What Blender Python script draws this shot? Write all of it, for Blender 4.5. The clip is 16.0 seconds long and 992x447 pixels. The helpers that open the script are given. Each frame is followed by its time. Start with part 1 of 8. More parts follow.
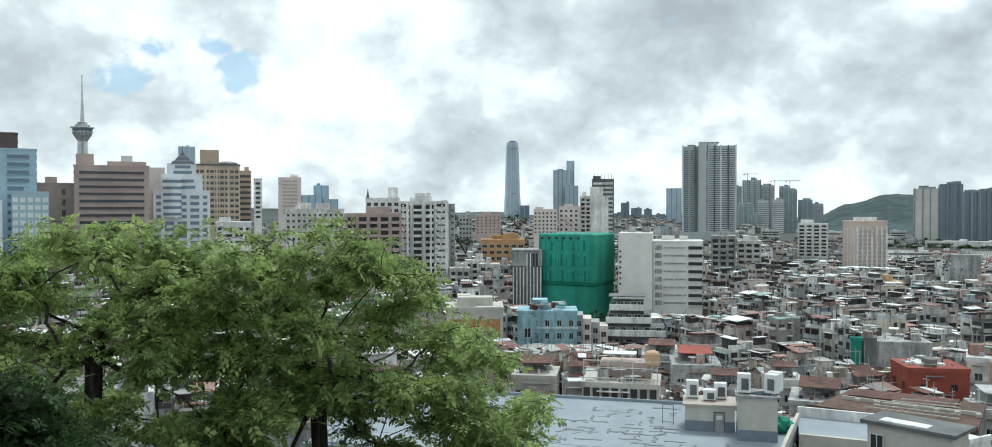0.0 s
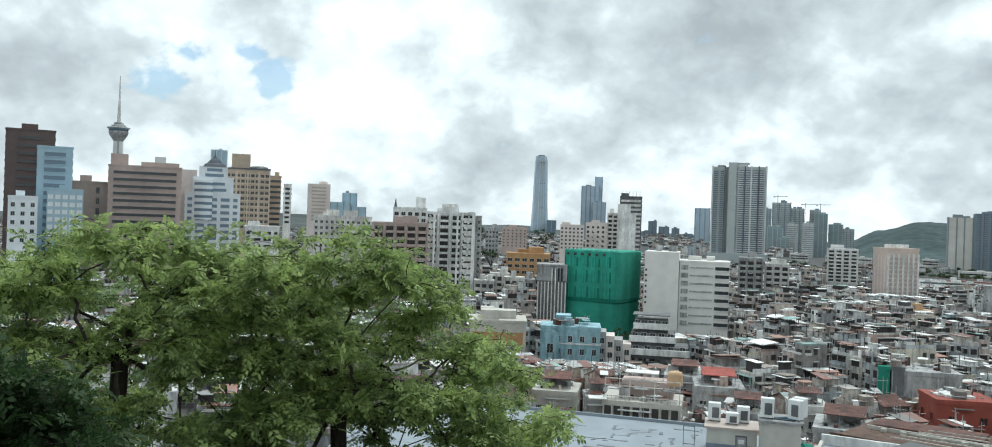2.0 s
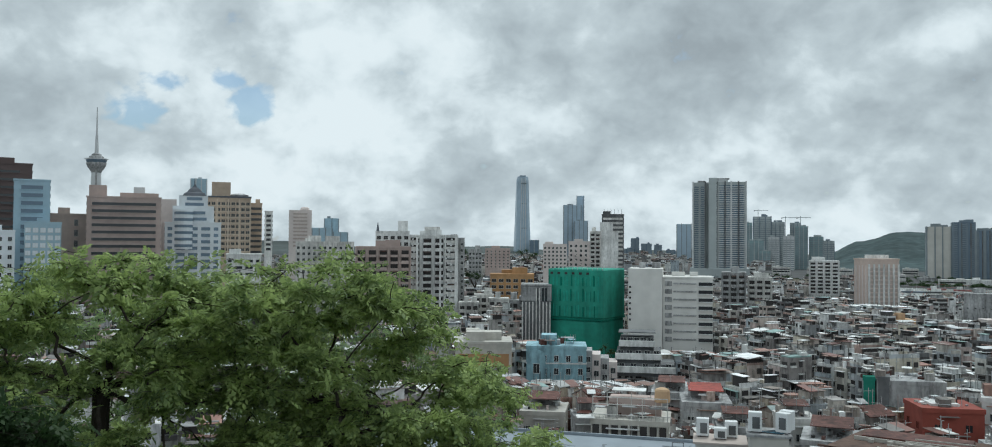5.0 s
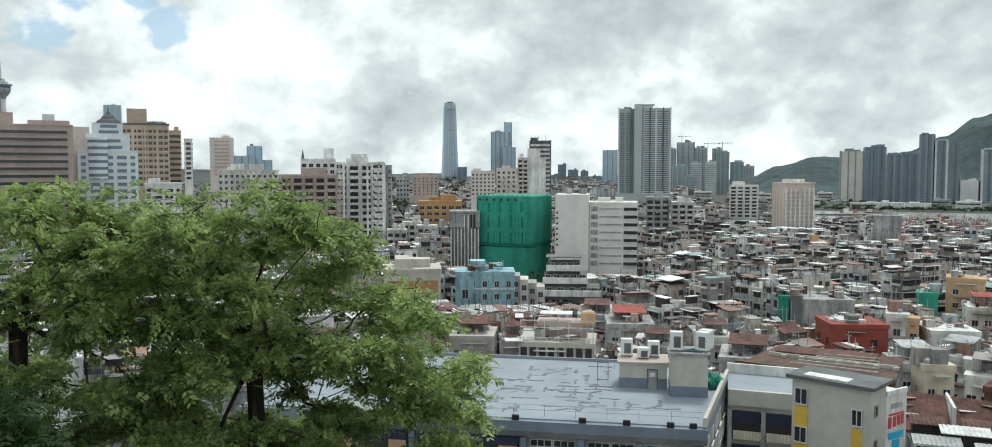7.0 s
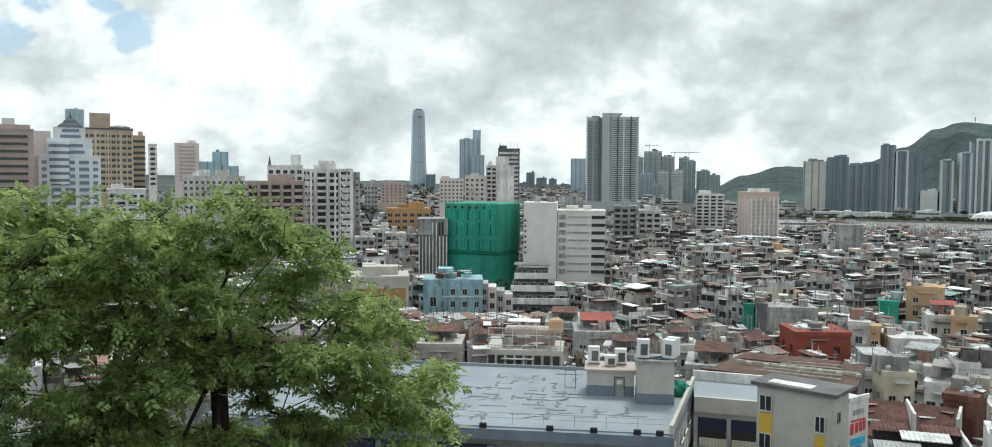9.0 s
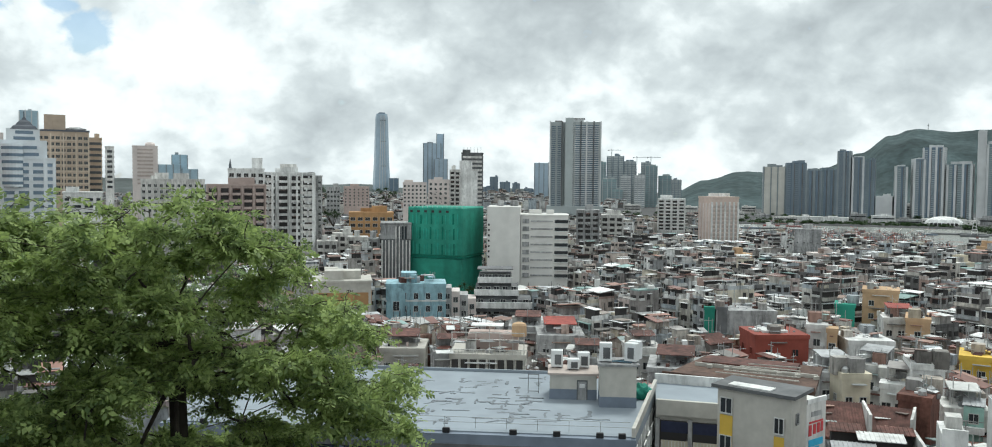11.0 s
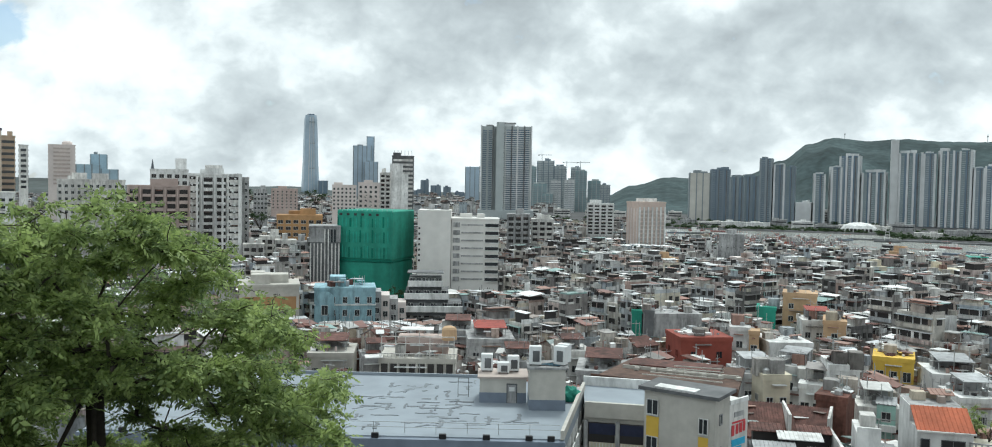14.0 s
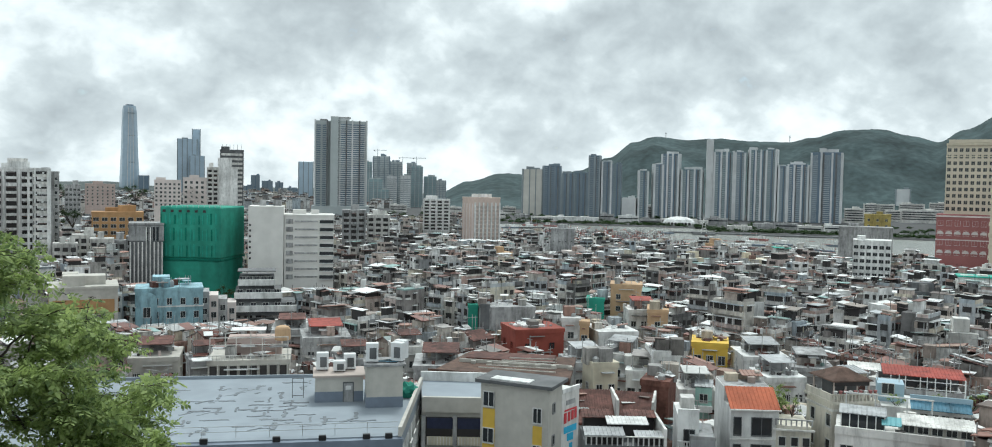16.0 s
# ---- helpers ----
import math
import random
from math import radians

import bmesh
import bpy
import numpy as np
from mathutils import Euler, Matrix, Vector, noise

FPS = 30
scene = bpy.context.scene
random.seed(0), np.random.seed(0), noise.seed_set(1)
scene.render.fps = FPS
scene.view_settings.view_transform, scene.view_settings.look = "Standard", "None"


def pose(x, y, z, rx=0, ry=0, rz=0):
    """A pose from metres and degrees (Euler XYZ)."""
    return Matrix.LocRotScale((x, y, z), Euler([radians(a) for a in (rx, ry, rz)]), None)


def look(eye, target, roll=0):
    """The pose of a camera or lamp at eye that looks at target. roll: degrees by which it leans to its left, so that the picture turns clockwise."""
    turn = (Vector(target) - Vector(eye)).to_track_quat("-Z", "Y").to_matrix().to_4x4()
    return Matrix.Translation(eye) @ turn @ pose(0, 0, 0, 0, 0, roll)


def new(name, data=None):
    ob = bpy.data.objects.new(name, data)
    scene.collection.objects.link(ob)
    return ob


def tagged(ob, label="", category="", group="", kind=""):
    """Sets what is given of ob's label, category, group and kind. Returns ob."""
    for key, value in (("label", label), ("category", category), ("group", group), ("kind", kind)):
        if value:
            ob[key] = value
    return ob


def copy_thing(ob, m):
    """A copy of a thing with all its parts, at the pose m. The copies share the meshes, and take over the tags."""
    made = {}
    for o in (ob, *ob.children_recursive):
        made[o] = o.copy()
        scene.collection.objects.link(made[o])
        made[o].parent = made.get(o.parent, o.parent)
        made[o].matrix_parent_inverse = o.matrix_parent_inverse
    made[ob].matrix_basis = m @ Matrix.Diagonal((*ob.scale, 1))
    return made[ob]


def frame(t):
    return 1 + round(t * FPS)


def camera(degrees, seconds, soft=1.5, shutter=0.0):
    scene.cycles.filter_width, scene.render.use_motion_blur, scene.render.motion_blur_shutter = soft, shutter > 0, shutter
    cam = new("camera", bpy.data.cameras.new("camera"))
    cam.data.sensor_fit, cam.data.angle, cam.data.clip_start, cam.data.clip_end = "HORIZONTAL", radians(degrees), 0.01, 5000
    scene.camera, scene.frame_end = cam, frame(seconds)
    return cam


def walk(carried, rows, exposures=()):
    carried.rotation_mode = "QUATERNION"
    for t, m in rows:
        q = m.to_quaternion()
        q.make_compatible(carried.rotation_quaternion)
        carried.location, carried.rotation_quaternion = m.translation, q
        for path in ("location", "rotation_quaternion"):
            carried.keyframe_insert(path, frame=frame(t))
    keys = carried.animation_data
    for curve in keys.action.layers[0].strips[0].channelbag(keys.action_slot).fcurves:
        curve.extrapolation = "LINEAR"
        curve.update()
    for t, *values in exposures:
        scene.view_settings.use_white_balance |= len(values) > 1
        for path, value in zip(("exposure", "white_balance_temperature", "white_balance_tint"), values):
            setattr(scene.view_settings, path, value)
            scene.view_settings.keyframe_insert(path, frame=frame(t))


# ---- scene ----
# the camera turns where it stands, on the rampart of a hill fort
EYE = (0.0, 0.0, 52.0)
cam = camera(60.16, 16.0, soft=1.0)
walk(cam, [
    (0.0, pose(*EYE, 89.026, 0.109, 4.169)),
    (0.5, pose(*EYE, 89.789, -0.184, 3.737)),
    (1.0, pose(*EYE, 89.584, -1.682, 4.174)),
    (1.5, pose(*EYE, 89.557, -2.314, 5.482)),
    (2.0, pose(*EYE, 89.876, -1.955, 5.963)),
    (2.5, pose(*EYE, 90.179, -1.114, 5.722)),
    (3.0, pose(*EYE, 90.334, -0.792, 5.697)),
    (5.3, pose(*EYE, 91.353, -0.475, 4.670)),
    (5.5, pose(*EYE, 90.972, -1.614, 3.526)),
    (6.0, pose(*EYE, 87.474, -1.778, 1.429)),
    (6.5, pose(*EYE, 86.273, 0.094, 1.226)),
    (7.0, pose(*EYE, 86.450, -0.000, 0.000)),
    (7.5, pose(*EYE, 86.433, 0.109, -0.867)),
    (8.0, pose(*EYE, 86.433, -0.009, -1.643)),
    (8.5, pose(*EYE, 86.705, -0.240, -1.868)),
    (11.0, pose(*EYE, 87.262, -0.533, -4.542)),
    (11.5, pose(*EYE, 87.170, -0.594, -5.434)),
    (12.0, pose(*EYE, 87.195, -0.463, -6.045)),
    (12.5, pose(*EYE, 87.473, -0.501, -6.849)),
    (13.0, pose(*EYE, 87.499, -0.412, -7.275)),
    (13.5, pose(*EYE, 87.605, -0.460, -7.728)),
    (14.0, pose(*EYE, 87.574, -1.038, -9.158)),
    (14.5, pose(*EYE, 87.712, -1.195, -9.927)),
    (15.0, pose(*EYE, 87.731, -1.176, -11.011)),
    (15.5, pose(*EYE, 87.460, -1.069, -15.835)),
    (16.0, pose(*EYE, 87.492, -1.127, -20.082)),
], exposures=[(0.0, 0.19, 6000, 0), (3.2, 0.17, 6000, 0), (5.3, -0.28, 5850, 0), (5.6, -0.28, 5850, 0), (6.0, -0.14, 5950, 1), (6.5, 0.10, 6250, 2), (8.5, 0.15, 6250, 2), (16.0, 0.16, 6050, 1)])

# ---- world and light: a bright, broken overcast ----
SUN_AZ, SUN_EL = radians(25), radians(58)
world = bpy.data.worlds.new("cloudy_sky")
scene.world = world
world.use_nodes = True
wn, wl = world.node_tree.nodes, world.node_tree.links
wn.clear()


def wnode(kind):
    return wn.new(kind)


def wvec(op):
    n = wn.new("ShaderNodeVectorMath")
    n.operation = op
    return n


def wblend(mode):
    n = wn.new("ShaderNodeMix")
    n.data_type, n.blend_type = "RGBA", mode
    return n


def wmath(op, a, b=None, c=None, clamp=False):
    n = wn.new("ShaderNodeMath")
    n.operation, n.use_clamp = op, clamp
    for i, v in enumerate((a, b, c)):
        if v is None:
            continue
        if isinstance(v, (int, float)):
            n.inputs[i].default_value = v
        else:
            wl.new(v, n.inputs[i])
    return n.outputs[0]


def direction(az, el):
    a, e = radians(az), radians(el)
    return (math.sin(a) * math.cos(e), math.cos(a) * math.cos(e), math.sin(e))


w_geo = wnode("ShaderNodeTexCoord")
w_sep = wnode("ShaderNodeSeparateXYZ")
wl.new(w_geo.outputs["Generated"], w_sep.inputs[0])
w_up = wmath("ADD", wmath("MAXIMUM", w_sep.outputs[2], 0.0), 0.72)
w_pl = wnode("ShaderNodeCombineXYZ")
wl.new(wmath("DIVIDE", w_sep.outputs[0], w_up), w_pl.inputs[0])
wl.new(wmath("DIVIDE", w_sep.outputs[1], w_up), w_pl.inputs[1])


def wnoise(scale, detail, rough, offset, distort=0.0):
    mp = wnode("ShaderNodeMapping")
    mp.inputs["Location"].default_value = offset
    wl.new(w_pl.outputs[0], mp.inputs[0])
    n = wnode("ShaderNodeTexNoise")
    n.inputs["Scale"].default_value, n.inputs["Detail"].default_value = scale, detail
    n.inputs["Roughness"].default_value, n.inputs["Distortion"].default_value = rough, distort
    wl.new(mp.outputs[0], n.inputs["Vector"])
    return n.outputs[0]


def wspot(az, el, size, flat=1.0):
    """1 at a direction of the sky, fading to 0 at size (in radians)."""
    sub = wvec("SUBTRACT")
    wl.new(w_geo.outputs["Generated"], sub.inputs[0])
    sub.inputs[1].default_value = direction(az, el)
    mul = wvec("MULTIPLY")
    wl.new(sub.outputs[0], mul.inputs[0])
    mul.inputs[1].default_value = (1, 1, flat)
    ln = wvec("LENGTH")
    wl.new(mul.outputs[0], ln.inputs[0])
    return wmath("SUBTRACT", 1.0, wmath("DIVIDE", ln.outputs["Value"], size), clamp=True)


CLOUDS = ((10, 13.5, 0.30, 0.17), (30, 9.0, 0.22, 0.16), (44, 9.5, 0.16, 0.14), (24, 7.3, 0.08, 0.08), (-35, 6.5, 0.12, 0.12), (-30, 17, 0.2, 0.08), (-33, 9, 0.06, 0.08), (-8, 3.2, 0.07, 0.06), (-4, 12, 0.10, 0.08),
          (-15, 12, 0.20, -0.20), (-1, 7.5, 0.06, -0.12), (23.5, 12, 0.06, -0.24), (8, 2.5, 0.22, -0.08), (20, 5.0, 0.14, 0.04), (28, 3.0, 0.2, -0.07), (44, 4, 0.12, -0.10), (-20, 4, 0.2, -0.07))
big = wnoise(4.6, 4, 0.46, (3.1, 1.7, 0.4), 0.2)
fine = wnoise(11.0, 6, 0.5, (7.3, 2.2, 1.4), 0.25)
tiny = wnoise(36.0, 5, 0.5, (1.3, 5.2, 2.4), 0.3)
# a bright sheet below which darker, sharper-edged clouds drift
dark = wmath("ADD", wmath("MULTIPLY_ADD", big, 0.46, 0.02), wmath("ADD", wmath("MULTIPLY", fine, 0.68), wmath("MULTIPLY", tiny, 0.22)))
for az, el, size, amount in CLOUDS:
    dark = wmath("ADD", dark, wmath("MULTIPLY", wspot(az, el, size, 1.6), amount))
w_ramp = wnode("ShaderNodeValToRGB")
els = w_ramp.color_ramp.elements
els[0].position, els[0].color = 0.54, (1.0, 1.0, 1.0, 1)
els[1].position, els[1].color = 1.0, (0.43, 0.45, 0.47, 1)
for pos, col in ((0.60, (0.94, 0.95, 0.955, 1)), (0.66, (0.84, 0.857, 0.867, 1)), (0.74, (0.68, 0.705, 0.72, 1)), (0.88, (0.53, 0.555, 0.575, 1))):
    e = els.new(pos)
    e.color = col
wl.new(dark, w_ramp.inputs[0])
w_sky = wnode("ShaderNodeTexSky")
w_sky.sky_type, w_sky.sun_disc = "NISHITA", False
w_sky.sun_elevation, w_sky.sun_rotation = SUN_EL, SUN_AZ
w_skydim = wblend("MULTIPLY")
w_skydim.inputs[0].default_value = 1.0
wl.new(w_sky.outputs[0], w_skydim.inputs[6])
w_skydim.inputs[7].default_value = (0.115, 0.115, 0.115, 1)
# gaps in the cloud through which the blue shows
gap = None
for az, el, size in ((-27.9, 8.2, 0.048), (-26.3, 9.9, 0.040), (-20.8, 8.6, 0.046), (-22.6, 10.2, 0.030)):
    s = wspot(az, el, size, 1.5)
    gap = s if gap is None else wmath("MAXIMUM", gap, s)
holes = wmath("MULTIPLY", wmath("SUBTRACT", wmath("ADD", wmath("MULTIPLY", gap, 0.9), wmath("ADD", wmath("MULTIPLY", fine, 1.6), wmath("MULTIPLY", tiny, 0.9))), 1.62), 4.0, clamp=True)
w_mix = wblend("MIX")
wl.new(wmath("MULTIPLY", holes, 0.8), w_mix.inputs[0])
wl.new(w_ramp.outputs[0], w_mix.inputs[6])
wl.new(w_skydim.outputs[2], w_mix.inputs[7])
w_bg = wnode("ShaderNodeBackground")
w_bg.inputs[1].default_value = 1.0
wl.new(w_mix.outputs[2], w_bg.inputs[0])
wl.new(w_bg.outputs[0], wnode("ShaderNodeOutputWorld").inputs[0])

sun = new("sun", bpy.data.lights.new("sun", "SUN"))
sun.data.energy, sun.data.angle, sun.data.color = 2.1, radians(14), (1.0, 0.97, 0.92)
sun.matrix_world = look((math.sin(SUN_AZ) * 100, math.cos(SUN_AZ) * 100, 160 + 52), (0, 0, 52))

# ---- materials ----


def material(name, colors, rough=0.8, metal=0.0, var=0.25, grain=2.0, streak=0.0, bump=0.15, pick="", spec=0.4, mildew=0.0):
    """A surface with two scales of wear and, with mildew, dark runs of damp. colors: one colour, or a palette from which each object or each loose piece picks."""
    m = bpy.data.materials.new(name)
    m.use_nodes = True
    nt = m.node_tree
    ns, lk = nt.nodes, nt.links
    bsdf = ns["Principled BSDF"]
    geo = ns.new("ShaderNodeNewGeometry")
    if pick:
        ramp = ns.new("ShaderNodeValToRGB")
        ramp.color_ramp.interpolation = "CONSTANT"
        for i, c in enumerate(colors):
            e = ramp.color_ramp.elements[i] if i < 2 else ramp.color_ramp.elements.new(1.0)
            e.position, e.color = i / len(colors), (*c, 1)
        src = ns.new("ShaderNodeObjectInfo").outputs["Random"] if pick == "object" else geo.outputs["Random Per Island"]
        lk.new(src, ramp.inputs[0])
        base = ramp.outputs[0]
    else:
        rgb = ns.new("ShaderNodeRGB")
        rgb.outputs[0].default_value = (*colors[0], 1)
        base = rgb.outputs[0]
    total = None
    for scale, amount, stretch in ((grain, 0.5, 1.0), (grain * 0.13, 0.8, 1.0), (grain * 0.45, streak, 0.08)):
        if amount == 0:
            continue
        mp = ns.new("ShaderNodeMapping")
        mp.inputs["Scale"].default_value = (scale, scale, scale * stretch)
        lk.new(geo.outputs["Position"], mp.inputs[0])
        n = ns.new("ShaderNodeTexNoise")
        n.inputs["Scale"].default_value, n.inputs["Detail"].default_value = 1.0, 4
        lk.new(mp.outputs[0], n.inputs["Vector"])
        mr = ns.new("ShaderNodeMapRange")
        mr.inputs[1].default_value, mr.inputs[2].default_value = 0.3, 0.7
        mr.inputs[3].default_value, mr.inputs[4].default_value = 1 - var * amount, 1 + var * amount * 0.6
        lk.new(n.outputs[0], mr.inputs[0])
        if total is None:
            total, first = mr.outputs[0], n
        else:
            mu = ns.new("ShaderNodeMath")
            mu.operation = "MULTIPLY"
            lk.new(total, mu.inputs[0])
            lk.new(mr.outputs[0], mu.inputs[1])
            total = mu.outputs[0]
    if mildew:
        mp = ns.new("ShaderNodeMapping")
        mp.inputs["Scale"].default_value = (0.9, 0.9, 0.22)
        lk.new(geo.outputs["Position"], mp.inputs[0])
        n = ns.new("ShaderNodeTexNoise")
        n.inputs["Scale"].default_value, n.inputs["Detail"].default_value, n.inputs["Roughness"].default_value = 1.0, 6, 0.66
        lk.new(mp.outputs[0], n.inputs["Vector"])
        mr = ns.new("ShaderNodeMapRange")
        mr.inputs[1].default_value, mr.inputs[2].default_value = 0.47, 0.66
        mr.inputs[3].default_value, mr.inputs[4].default_value = 1.0, 1 - mildew
        lk.new(n.outputs[0], mr.inputs[0])
        mu = ns.new("ShaderNodeMath")
        mu.operation = "MULTIPLY"
        lk.new(total, mu.inputs[0])
        lk.new(mr.outputs[0], mu.inputs[1])
        total = mu.outputs[0]
    sc = ns.new("ShaderNodeVectorMath")
    sc.operation = "SCALE"
    lk.new(base, sc.inputs[0])
    lk.new(total, sc.inputs["Scale"])
    lk.new(sc.outputs[0], bsdf.inputs["Base Color"])
    bsdf.inputs["Roughness"].default_value, bsdf.inputs["Metallic"].default_value = rough, metal
    bsdf.inputs["Specular IOR Level"].default_value = spec
    if bump:
        b = ns.new("ShaderNodeBump")
        b.inputs["Strength"].default_value, b.inputs["Distance"].default_value = bump, 0.05
        lk.new(first.outputs[0], b.inputs["Height"])
        lk.new(b.outputs[0], bsdf.inputs["Normal"])
    return m


